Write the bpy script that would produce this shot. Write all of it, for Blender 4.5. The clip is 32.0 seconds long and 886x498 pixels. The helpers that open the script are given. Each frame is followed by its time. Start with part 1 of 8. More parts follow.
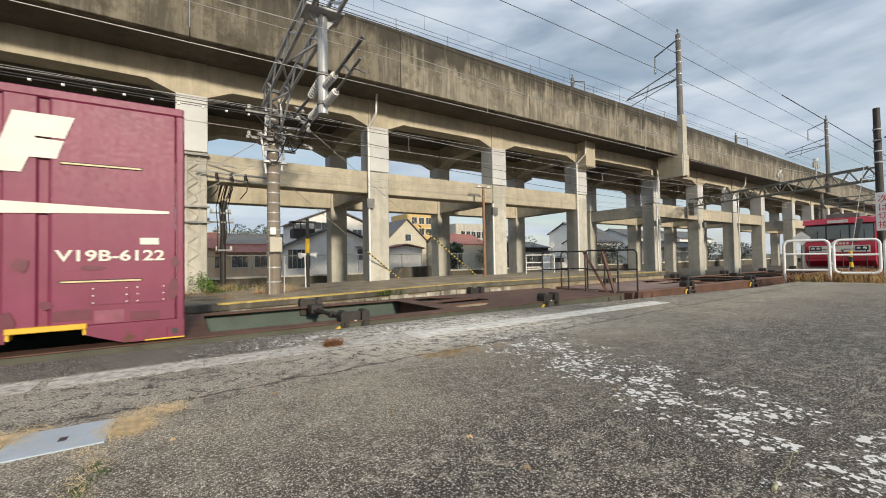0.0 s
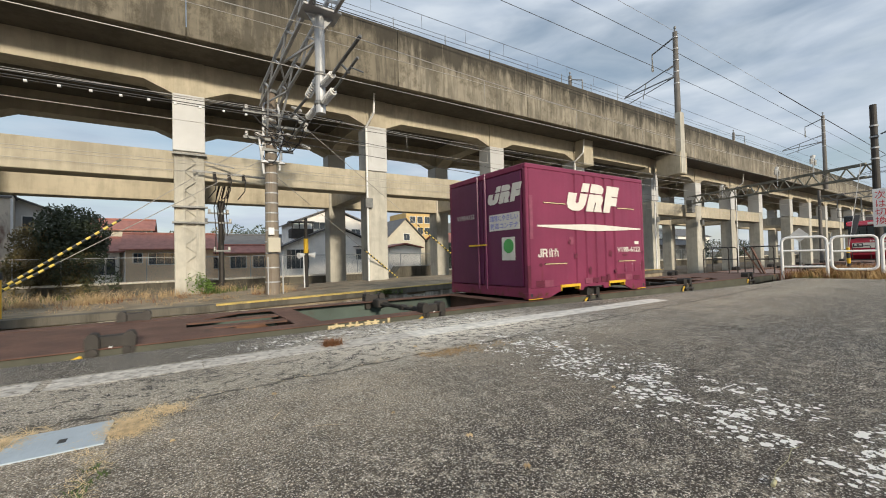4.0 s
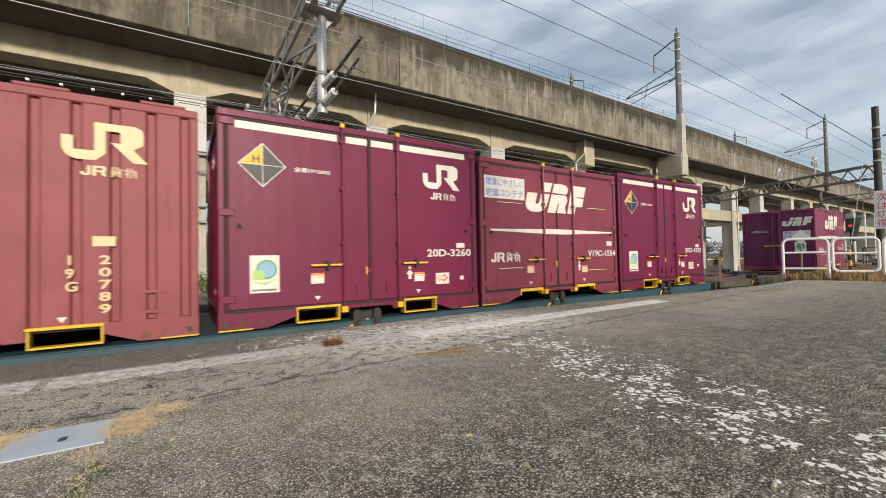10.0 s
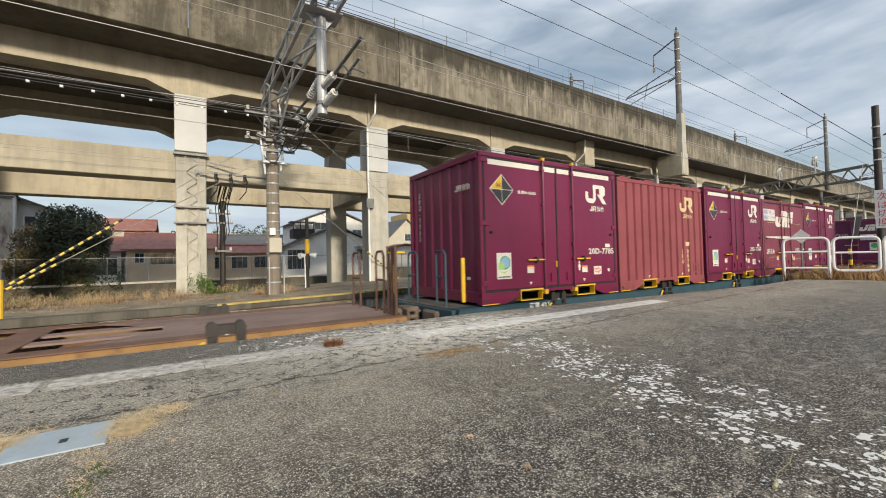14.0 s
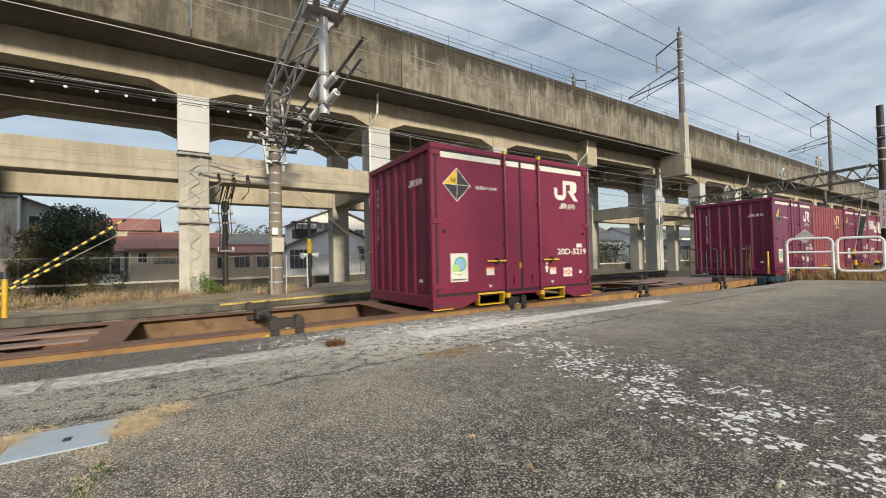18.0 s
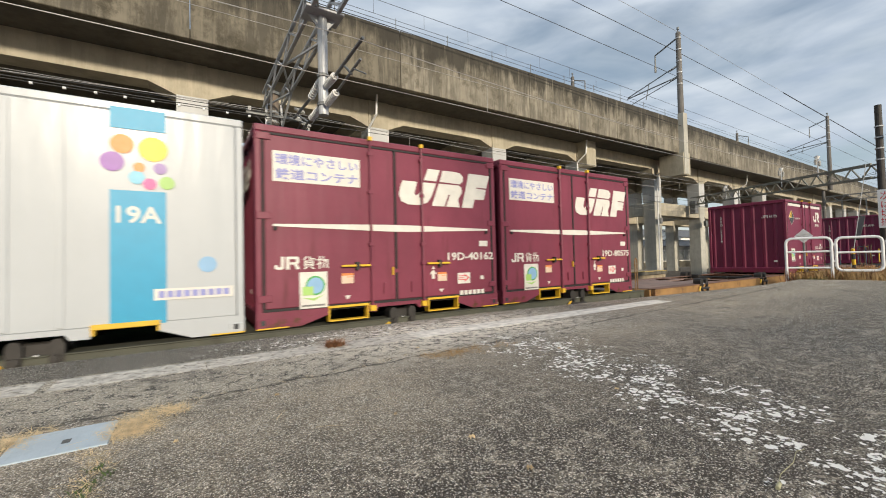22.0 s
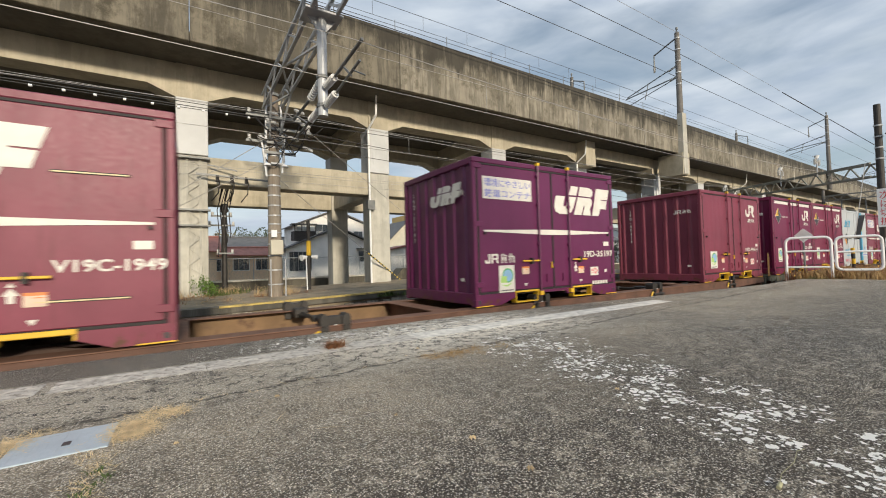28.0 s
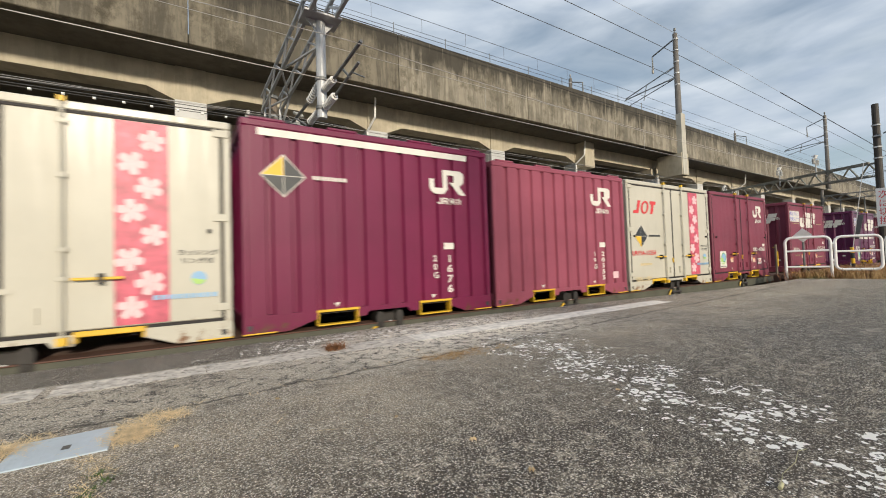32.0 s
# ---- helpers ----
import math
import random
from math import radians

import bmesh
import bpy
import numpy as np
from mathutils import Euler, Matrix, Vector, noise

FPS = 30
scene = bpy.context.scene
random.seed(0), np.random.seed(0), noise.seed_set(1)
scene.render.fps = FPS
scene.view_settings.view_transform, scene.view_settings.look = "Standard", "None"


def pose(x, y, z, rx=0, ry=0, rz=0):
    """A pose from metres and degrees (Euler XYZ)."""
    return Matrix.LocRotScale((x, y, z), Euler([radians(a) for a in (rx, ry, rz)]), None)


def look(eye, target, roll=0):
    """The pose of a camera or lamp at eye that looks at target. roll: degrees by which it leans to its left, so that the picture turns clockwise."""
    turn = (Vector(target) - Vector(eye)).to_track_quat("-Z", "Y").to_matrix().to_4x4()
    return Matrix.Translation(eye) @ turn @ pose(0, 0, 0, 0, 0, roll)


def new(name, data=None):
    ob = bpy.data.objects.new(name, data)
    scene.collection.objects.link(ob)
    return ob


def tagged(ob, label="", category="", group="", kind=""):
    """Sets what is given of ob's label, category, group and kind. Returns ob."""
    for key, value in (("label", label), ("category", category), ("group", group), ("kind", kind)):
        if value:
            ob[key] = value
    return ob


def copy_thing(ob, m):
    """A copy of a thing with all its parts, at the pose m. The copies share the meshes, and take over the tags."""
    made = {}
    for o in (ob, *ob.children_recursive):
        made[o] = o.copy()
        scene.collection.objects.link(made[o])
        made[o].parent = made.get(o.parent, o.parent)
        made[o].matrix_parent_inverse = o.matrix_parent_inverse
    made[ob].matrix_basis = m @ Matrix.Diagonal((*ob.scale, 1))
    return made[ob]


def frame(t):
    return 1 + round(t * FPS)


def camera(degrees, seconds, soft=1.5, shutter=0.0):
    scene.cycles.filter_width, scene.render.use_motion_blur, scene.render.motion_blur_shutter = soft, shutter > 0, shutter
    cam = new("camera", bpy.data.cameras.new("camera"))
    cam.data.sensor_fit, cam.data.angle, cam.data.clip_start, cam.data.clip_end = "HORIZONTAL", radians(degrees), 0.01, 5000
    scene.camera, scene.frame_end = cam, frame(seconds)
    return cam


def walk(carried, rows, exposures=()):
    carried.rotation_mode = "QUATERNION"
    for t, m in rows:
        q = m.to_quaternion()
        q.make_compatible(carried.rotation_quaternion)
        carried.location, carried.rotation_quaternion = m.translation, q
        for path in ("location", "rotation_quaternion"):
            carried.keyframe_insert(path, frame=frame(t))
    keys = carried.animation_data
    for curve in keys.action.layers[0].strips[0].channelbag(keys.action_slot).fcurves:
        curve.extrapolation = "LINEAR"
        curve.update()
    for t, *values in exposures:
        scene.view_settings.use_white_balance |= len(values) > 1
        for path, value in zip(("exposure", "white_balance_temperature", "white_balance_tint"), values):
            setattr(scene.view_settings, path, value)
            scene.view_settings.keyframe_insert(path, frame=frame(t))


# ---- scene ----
# ---------------------------------------------------------------- camera
# World: x along the tracks, y away from the loading platform, z = 0 on its asphalt.
EYE = (0.0, 0.0, 0.8)
PATH = [
    (0, 32.78, 1.46, -1.03), (0.5, 32.83, 1.49, -1.06), (1, 32.86, 1.50, -1.09), (1.5, 32.85, 1.47, -1.11), (2, 32.82, 1.44, -1.14),
    (2.5, 32.82, 1.41, -1.20), (3, 32.88, 1.37, -1.28), (3.5, 32.96, 1.32, -1.42), (5.5, 32.95, 1.34, -1.40), (6, 32.97, 1.37, -1.30),
    (6.5, 32.92, 1.36, -1.21), (7, 32.87, 1.34, -1.12), (7.5, 32.88, 1.36, -1.07), (8, 32.92, 1.39, -1.06), (8.5, 32.92, 1.39, -1.07),
    (9, 32.88, 1.36, -1.09), (9.5, 32.84, 1.34, -1.11), (10, 32.86, 1.35, -1.15), (10.5, 32.89, 1.35, -1.20), (11, 32.86, 1.33, -1.23),
    (11.5, 32.78, 1.30, -1.24), (12, 32.73, 1.30, -1.26), (12.5, 32.79, 1.35, -1.28), (13, 32.87, 1.40, -1.32), (13.5, 32.88, 1.42, -1.32),
    (14, 32.82, 1.41, -1.31), (14.5, 32.73, 1.40, -1.31), (16.5, 32.47, 1.38, -1.34), (17, 32.45, 1.39, -1.31), (17.5, 32.47, 1.40, -1.28),
    (18, 32.53, 1.40, -1.26), (18.5, 32.56, 1.40, -1.26), (19, 32.56, 1.40, -1.26), (19.5, 32.55, 1.40, -1.26), (20, 32.58, 1.40, -1.27),
    (20.5, 32.64, 1.42, -1.30), (21, 32.66, 1.45, -1.36), (21.5, 32.63, 1.47, -1.40), (22, 32.61, 1.48, -1.40), (22.5, 32.63, 1.51, -1.40),
    (23, 32.67, 1.54, -1.40), (23.5, 32.67, 1.55, -1.43), (24, 32.64, 1.54, -1.47), (24.5, 32.61, 1.54, -1.50), (25, 32.63, 1.55, -1.51),
    (25.5, 32.68, 1.57, -1.55), (27.5, 32.60, 1.56, -1.55), (28, 32.63, 1.59, -1.61), (28.5, 32.60, 1.60, -1.63), (29, 32.58, 1.62, -1.64),
    (29.5, 32.62, 1.67, -1.68), (30, 32.68, 1.72, -1.73), (30.5, 32.70, 1.73, -1.76), (31, 32.67, 1.73, -1.78), (31.5, 32.65, 1.76, -1.82),
    (32, 32.68, 1.80, -1.89),
]
TRAIN = [(0, -31.86), (1, -29.83), (2, -27.63), (3, -25.33), (6, -17.99), (7, -15.42), (8, -12.80), (9, -10.12), (10, -7.39), (11, -4.61), (12, -1.75), (13, 1.16), (14, 4.10), (17, 13.04), (18, 16.20), (19, 19.51), (20, 22.99), (21, 26.66), (22, 30.50), (23, 34.52), (24, 38.72), (25, 43.11), (28, 57.51), (29, 62.64), (30, 68.03), (31, 73.48), (32, 79.09)]



def aim(yaw, pitch, roll):
    a, b = radians(yaw), radians(pitch)
    way = Vector((math.sin(a) * math.cos(b), math.cos(a) * math.cos(b), math.sin(b)))
    return look(EYE, Vector(EYE) + way, roll)


cam = camera(95.9, 32.0, soft=1.0, shutter=0.3)
walk(cam, [(t, aim(yaw, pitch, roll)) for t, yaw, pitch, roll in PATH])

# ---------------------------------------------------------------- light
SUN_AZ, SUN_EL = 186.0, 17.0     # degrees, azimuth clockwise from +y
world = bpy.data.worlds.new("world")
scene.world = world
world.use_nodes = True
wn, wl = world.node_tree.nodes, world.node_tree.links
wn.clear()
w_out, w_bg = wn.new("ShaderNodeOutputWorld"), wn.new("ShaderNodeBackground")
w_sky = wn.new("ShaderNodeTexSky")
w_sky.sky_type, w_sky.sun_disc = "NISHITA", False
w_sky.sun_elevation, w_sky.sun_rotation = radians(SUN_EL), radians(SUN_AZ)
w_sky.air_density, w_sky.dust_density = 1.1, 0.5
w_co, w_map = wn.new("ShaderNodeTexCoord"), wn.new("ShaderNodeMapping")
w_map.inputs["Scale"].default_value = (1.4, 2.2, 7.5)
w_map.inputs["Rotation"].default_value = (0.22, 0.16, 0.3)
w_no, w_no2 = wn.new("ShaderNodeTexNoise"), wn.new("ShaderNodeTexNoise")
w_no.inputs["Scale"].default_value, w_no.inputs["Detail"].default_value = 1.5, 7
w_no.inputs["Distortion"].default_value = 0.6
w_no2.inputs["Scale"].default_value, w_no2.inputs["Detail"].default_value = 3.2, 6
w_ramp, w_tone = wn.new("ShaderNodeValToRGB"), wn.new("ShaderNodeValToRGB")
w_ramp.color_ramp.elements[0].position, w_ramp.color_ramp.elements[1].position = 0.30, 0.60
w_ramp.color_ramp.elements[0].color = (0.30, 0.30, 0.30, 1)
w_tone.color_ramp.elements[0].position, w_tone.color_ramp.elements[1].position = 0.3, 0.68
w_tone.color_ramp.elements[0].color = (3.65, 4.4, 5.6, 1)
w_tone.color_ramp.elements[1].color = (5.3, 5.95, 6.9, 1)
w_mix = wn.new("ShaderNodeMix")
w_mix.data_type = "RGBA"
wl.new(w_co.outputs["Generated"], w_map.inputs["Vector"])
wl.new(w_map.outputs["Vector"], w_no.inputs["Vector"])
wl.new(w_map.outputs["Vector"], w_no2.inputs["Vector"])
wl.new(w_no.outputs["Fac"], w_ramp.inputs["Fac"])
wl.new(w_no2.outputs["Fac"], w_tone.inputs["Fac"])
wl.new(w_ramp.outputs["Color"], w_mix.inputs["Factor"])
wl.new(w_sky.outputs["Color"], w_mix.inputs[6])
wl.new(w_tone.outputs["Color"], w_mix.inputs[7])
wl.new(w_mix.outputs[2], w_bg.inputs["Color"])
w_sep, w_high = wn.new("ShaderNodeSeparateXYZ"), wn.new("ShaderNodeMapRange")          # cloud grows brighter towards the zenith
w_high.interpolation_type = "SMOOTHSTEP"
w_high.inputs["From Min"].default_value, w_high.inputs["From Max"].default_value = 0.5, 1.0
w_high.inputs["To Min"].default_value, w_high.inputs["To Max"].default_value = 0.092, 0.165
wl.new(w_co.outputs["Generated"], w_sep.inputs[0])
wl.new(w_sep.outputs[2], w_high.inputs["Value"])
wl.new(w_high.outputs["Result"], w_bg.inputs["Strength"])
wl.new(w_bg.outputs["Background"], w_out.inputs["Surface"])

sun = new("sun", bpy.data.lights.new("sun", "SUN"))
sun.data.energy, sun.data.angle, sun.data.color = 2.8, radians(5), (1.0, 0.89, 0.74)
sun_way = Vector((math.sin(radians(SUN_AZ)) * math.cos(radians(SUN_EL)), math.cos(radians(SUN_AZ)) * math.cos(radians(SUN_EL)), math.sin(radians(SUN_EL))))
sun.matrix_world = look(sun_way * 60, (0, 0, 0))
scene.view_settings.exposure = 0.43
scene.view_settings.use_white_balance = True
scene.view_settings.white_balance_temperature, scene.view_settings.white_balance_tint = 6750, 8

# ---------------------------------------------------------------- materials
def rgb(r, g, b):
    return (r, g, b, 1.0)


def links_of(name):
    m = bpy.data.materials.new(name)
    m.use_nodes = True
    return m, m.node_tree.nodes, m.node_tree.links, m.node_tree.nodes["Principled BSDF"]


def noise_of(n, l, co, scale, detail=5, rough=0.55, stretch=None):
    t = n.new("ShaderNodeTexNoise")
    t.inputs["Scale"].default_value, t.inputs["Detail"].default_value, t.inputs["Roughness"].default_value = scale, detail, rough
    if stretch:
        mp = n.new("ShaderNodeMapping")
        mp.inputs["Scale"].default_value = stretch
        l.new(co, mp.inputs["Vector"])
        co = mp.outputs["Vector"]
    l.new(co, t.inputs["Vector"])
    return t.outputs["Fac"]


def ramp_of(n, l, fac, a, b, ca=(0, 0, 0, 1), cb=(1, 1, 1, 1)):
    r = n.new("ShaderNodeValToRGB")
    r.color_ramp.elements[0].position, r.color_ramp.elements[1].position = a, b
    r.color_ramp.elements[0].color, r.color_ramp.elements[1].color = ca, cb
    l.new(fac, r.inputs["Fac"])
    return r.outputs["Color"]


def mix_of(n, l, fac, a, b, kind="MIX"):
    m = n.new("ShaderNodeMix")
    m.data_type, m.blend_type = "RGBA", kind
    for sock, v in ((m.inputs["Factor"], fac), (m.inputs[6], a), (m.inputs[7], b)):
        if isinstance(v, (tuple, float, int)):
            sock.default_value = v
        else:
            l.new(v, sock)
    return m.outputs[2]


def math_of(n, l, op, a, b=0.0):
    m = n.new("ShaderNodeMath")
    m.operation = op
    for sock, v in ((m.inputs[0], a), (m.inputs[1], b)):
        if isinstance(v, (float, int)):
            sock.default_value = v
        else:
            l.new(v, sock)
    return m.outputs[0]


def bump_of(n, l, p, height, strength, dist=0.01):
    b = n.new("ShaderNodeBump")
    b.inputs["Strength"].default_value, b.inputs["Distance"].default_value = strength, dist
    l.new(height, b.inputs["Height"])
    l.new(b.outputs["Normal"], p.inputs["Normal"])


def surface(name, base, rough=0.6, metal=0.0, vary=0.25, scale=3.0, fine=40.0, bump=0.15, stain=None, stain_at=0.6, stretch=None, random_tone=0.0, coat=0.0, spec=0.5, coat_rough=0.1, wave=0.0, foot=None):
    """A painted, plain or weathered surface: two scales of tone, stains, fine relief."""
    m, n, l, p = links_of(name)
    co = n.new("ShaderNodeTexCoord").outputs["Object"]
    big, small = noise_of(n, l, co, scale, 6), noise_of(n, l, co, fine, 4)
    dark = tuple(c * (1 - vary) for c in base[:3]) + (1,)
    lite = tuple(min(1, c * (1 + vary * 0.7)) for c in base[:3]) + (1,)
    col = mix_of(n, l, ramp_of(n, l, big, 0.3, 0.7), dark, lite)
    col = mix_of(n, l, math_of(n, l, "MULTIPLY", small, 0.35), col, dark)
    if stain:
        st = noise_of(n, l, co, scale * 1.7, 8, 0.65, stretch or (1, 1, 1))
        col = mix_of(n, l, ramp_of(n, l, st, stain_at, stain_at + 0.16), col, stain)
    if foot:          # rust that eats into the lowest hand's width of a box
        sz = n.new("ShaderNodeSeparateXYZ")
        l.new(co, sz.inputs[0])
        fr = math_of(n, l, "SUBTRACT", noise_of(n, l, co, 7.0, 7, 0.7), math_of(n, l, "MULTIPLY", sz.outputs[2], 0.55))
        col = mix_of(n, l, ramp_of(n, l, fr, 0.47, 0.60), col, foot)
    if random_tone:
        rnd = n.new("ShaderNodeObjectInfo").outputs["Random"]
        f = math_of(n, l, "MULTIPLY", rnd, random_tone)
        col = mix_of(n, l, f, col, tuple(c * 0.45 for c in base[:3]) + (1,))
    l.new(col, p.inputs["Base Color"])
    rr = math_of(n, l, "ADD", math_of(n, l, "MULTIPLY", small, 0.22), rough - 0.11)
    l.new(rr, p.inputs["Roughness"])
    p.inputs["Metallic"].default_value = metal
    p.inputs["Coat Weight"].default_value = coat
    p.inputs["Coat Roughness"].default_value = coat_rough
    p.inputs["Specular IOR Level"].default_value = spec
    if bump:
        bump_of(n, l, p, small, bump)
    if wave:          # gently dented sheet metal
        w = n.new("ShaderNodeBump")
        w.inputs["Strength"].default_value, w.inputs["Distance"].default_value = 1.0, wave
        l.new(noise_of(n, l, co, 1.0, 2, 0.4, (5.5, 5.5, 0.9)), w.inputs["Height"])
        l.new(w.outputs["Normal"], n["Bump"].inputs["Normal"])
        l.new(w.outputs["Normal"], p.inputs["Coat Normal"])
    return m


def concrete(name, base, streak=0.0, streak_col=(0.03, 0.028, 0.022, 1), moss=None):
    """Cast concrete: cloudy tone, pores, form-board lines and rain streaks."""
    m, n, l, p = links_of(name)
    co = n.new("ShaderNodeTexCoord").outputs["Object"]
    big, mid, small = noise_of(n, l, co, 0.35, 6), noise_of(n, l, co, 2.5, 7), noise_of(n, l, co, 45, 3)
    dark = tuple(c * 0.72 for c in base[:3]) + (1,)
    col = mix_of(n, l, ramp_of(n, l, big, 0.3, 0.7), dark, base)
    col = mix_of(n, l, ramp_of(n, l, mid, 0.45, 0.8), col, tuple(c * 0.66 for c in base[:3]) + (1,))
    if streak:
        st = noise_of(n, l, co, 1.0, 9, 0.72, (1.1, 1.1, 0.16))
        st2 = noise_of(n, l, co, 1.0, 8, 0.72, (3.4, 3.4, 0.34))
        f = math_of(n, l, "ADD", math_of(n, l, "MULTIPLY", st, 0.6), math_of(n, l, "MULTIPLY", st2, 0.4))
        col = mix_of(n, l, math_of(n, l, "MULTIPLY", ramp_of(n, l, f, 0.46, 0.55), streak), col, streak_col)
        if moss:
            ms = noise_of(n, l, co, 1.1, 9, 0.72, (1, 1, 0.8))
            col = mix_of(n, l, ramp_of(n, l, ms, 0.50, 0.64), col, moss)
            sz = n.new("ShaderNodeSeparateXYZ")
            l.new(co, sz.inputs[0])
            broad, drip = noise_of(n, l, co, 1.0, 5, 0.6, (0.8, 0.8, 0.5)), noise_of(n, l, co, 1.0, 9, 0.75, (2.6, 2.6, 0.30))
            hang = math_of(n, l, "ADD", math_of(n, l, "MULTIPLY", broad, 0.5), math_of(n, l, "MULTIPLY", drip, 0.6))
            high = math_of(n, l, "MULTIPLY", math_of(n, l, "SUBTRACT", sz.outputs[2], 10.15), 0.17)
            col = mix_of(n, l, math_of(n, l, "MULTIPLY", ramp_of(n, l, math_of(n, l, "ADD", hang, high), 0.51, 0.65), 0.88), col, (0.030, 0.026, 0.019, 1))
            wash = noise_of(n, l, co, 1.0, 6, 0.6, (4.0, 4.0, 0.18))
            col = mix_of(n, l, math_of(n, l, "MULTIPLY", ramp_of(n, l, wash, 0.60, 0.74), 0.75), col, base)
    l.new(col, p.inputs["Base Color"])
    p.inputs["Roughness"].default_value = 0.88
    bump_of(n, l, p, math_of(n, l, "ADD", small, math_of(n, l, "MULTIPLY", mid, 2.0)), 0.25, 0.008)
    return m


def asphalt_mat():
    """Worn asphalt, painted lighter with distance: bare stones, tar patches, lichen mottling, cracks and scattered
    white flakes.
    """
    m, n, l, p = links_of("worn_asphalt")
    co = n.new("ShaderNodeTexCoord").outputs["Object"]
    sep = n.new("ShaderNodeSeparateXYZ")
    l.new(co, sep.inputs[0])
    X, Y = sep.outputs[0], sep.outputs[1]
    white, black = rgb(1, 1, 1), rgb(0, 0, 0)

    def mul(a, b):
        return math_of(n, l, "MULTIPLY", a, b)

    def add(a, b):
        return math_of(n, l, "ADD", a, b)

    big, mid = noise_of(n, l, co, 0.55, 6), noise_of(n, l, co, 3.2, 8, 0.68)
    blot, blot2 = noise_of(n, l, co, 9.0, 8, 0.75), noise_of(n, l, co, 38, 5, 0.7)
    blots = add(mul(math_of(n, l, "SUBTRACT", add(mul(blot, 0.6), mul(blot2, 0.4)), 0.5), 2.0), 0.5)
    # patchy wear; the rise with y paints in brightness from grazing, backscattered light
    lit_wear = add(add(math_of(n, l, "MAXIMUM", mul(X, -0.05), -0.17), mul(big, 0.9)), mul(math_of(n, l, "SUBTRACT", Y, 2.2), 0.42))
    worn = ramp_of(n, l, lit_wear, -0.05, 0.52)
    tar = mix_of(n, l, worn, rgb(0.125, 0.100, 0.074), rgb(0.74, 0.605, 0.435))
    tar = mix_of(n, l, mul(ramp_of(n, l, mid, 0.47, 0.60), 0.50), tar, rgb(0.16, 0.135, 0.108))
    # mottled lichen belt beside the kerb
    lane = mul(ramp_of(n, l, mul(Y, 0.2), 0.50, 0.60), ramp_of(n, l, mul(X, 0.1), 0.30, 0.60, white, black))
    tar = mix_of(n, l, mul(lane, 0.85), tar, rgb(0.075, 0.067, 0.060))
    tar = mix_of(n, l, mul(lane, ramp_of(n, l, blots, 0.40, 0.47)), tar, rgb(0.84, 0.74, 0.58))
    tar = mix_of(n, l, mul(mul(ramp_of(n, l, blots, 0.33, 0.46, white, black), 0.9), add(mul(lane, 0.75), 0.25)), tar, rgb(0.035, 0.031, 0.027))
    patch = noise_of(n, l, co, 1.6, 7, 0.7)
    tar = mix_of(n, l, mul(ramp_of(n, l, patch, 0.40, 0.50, white, black), 0.55), tar, rgb(0.10, 0.086, 0.07))
    tar = mix_of(n, l, mul(ramp_of(n, l, patch, 0.56, 0.66), 0.5), tar, rgb(0.56, 0.48, 0.37))
    pale = mul(ramp_of(n, l, blots, 0.52, 0.64), 0.85)
    tar = mix_of(n, l, pale, tar, rgb(0.78, 0.67, 0.52))
    # darker strip between kerb and edge
    edge = mul(ramp_of(n, l, mul(Y, 0.2), 0.785, 0.80), ramp_of(n, l, mul(X, 0.2), 0.1, 0.45, white, rgb(0.4, 0.4, 0.4)))
    tar = mix_of(n, l, mul(edge, 0.8), tar, rgb(0.060, 0.052, 0.044))
    # stones of two sizes
    stones = []
    for scale in (125.0, 230.0):
        vor = n.new("ShaderNodeTexVoronoi")
        vor.inputs["Scale"].default_value = scale
        l.new(co, vor.inputs["Vector"])
        ch = n.new("ShaderNodeSeparateColor")
        l.new(vor.outputs["Color"], ch.inputs[0])
        stones.append((ch.outputs[0], ramp_of(n, l, vor.outputs["Distance"], 0.30, 0.52, white, black)))
    rim = mul(math_of(n, l, "SUBTRACT", 1.0, stones[0][1]), 0.52)
    col = mix_of(n, l, rim, tar, rgb(0.022, 0.020, 0.018))
    f1 = mul(ramp_of(n, l, stones[0][0], 0.64, 0.78), stones[0][1])
    col = mix_of(n, l, mul(f1, 0.92), col, rgb(0.95, 0.88, 0.76))
    f0 = mul(ramp_of(n, l, stones[0][0], 0.30, 0.42, white, black), stones[0][1])
    col = mix_of(n, l, mul(f0, 0.75), col, rgb(0.035, 0.031, 0.028))
    f2 = mul(ramp_of(n, l, stones[1][0], 0.80, 0.92), stones[1][1])
    col = mix_of(n, l, mul(f2, 0.9), col, rgb(0.85, 0.82, 0.75))
    # coarse salt-and-pepper grain
    speck = noise_of(n, l, co, 84, 4, 0.75)
    col = mix_of(n, l, mul(ramp_of(n, l, speck, 0.40, 0.48, white, black), 0.78), col, rgb(0.045, 0.038, 0.032))
    col = mix_of(n, l, mul(ramp_of(n, l, speck, 0.55, 0.64), 0.60), col, rgb(0.90, 0.80, 0.64))
    # bleached ground round the kerb where the flakes begin
    sx = math_of(n, l, "ABSOLUTE", math_of(n, l, "SUBTRACT", X, 2.7))
    sy = math_of(n, l, "ABSOLUTE", math_of(n, l, "SUBTRACT", Y, 3.75))
    bleach = mul(ramp_of(n, l, mul(sx, 0.4), 0.25, 0.9, white, black), ramp_of(n, l, sy, 0.35, 1.0, white, black))
    col = mix_of(n, l, mul(mul(bleach, ramp_of(n, l, blots, 0.42, 0.54)), 0.8), col, rgb(0.92, 0.84, 0.71))
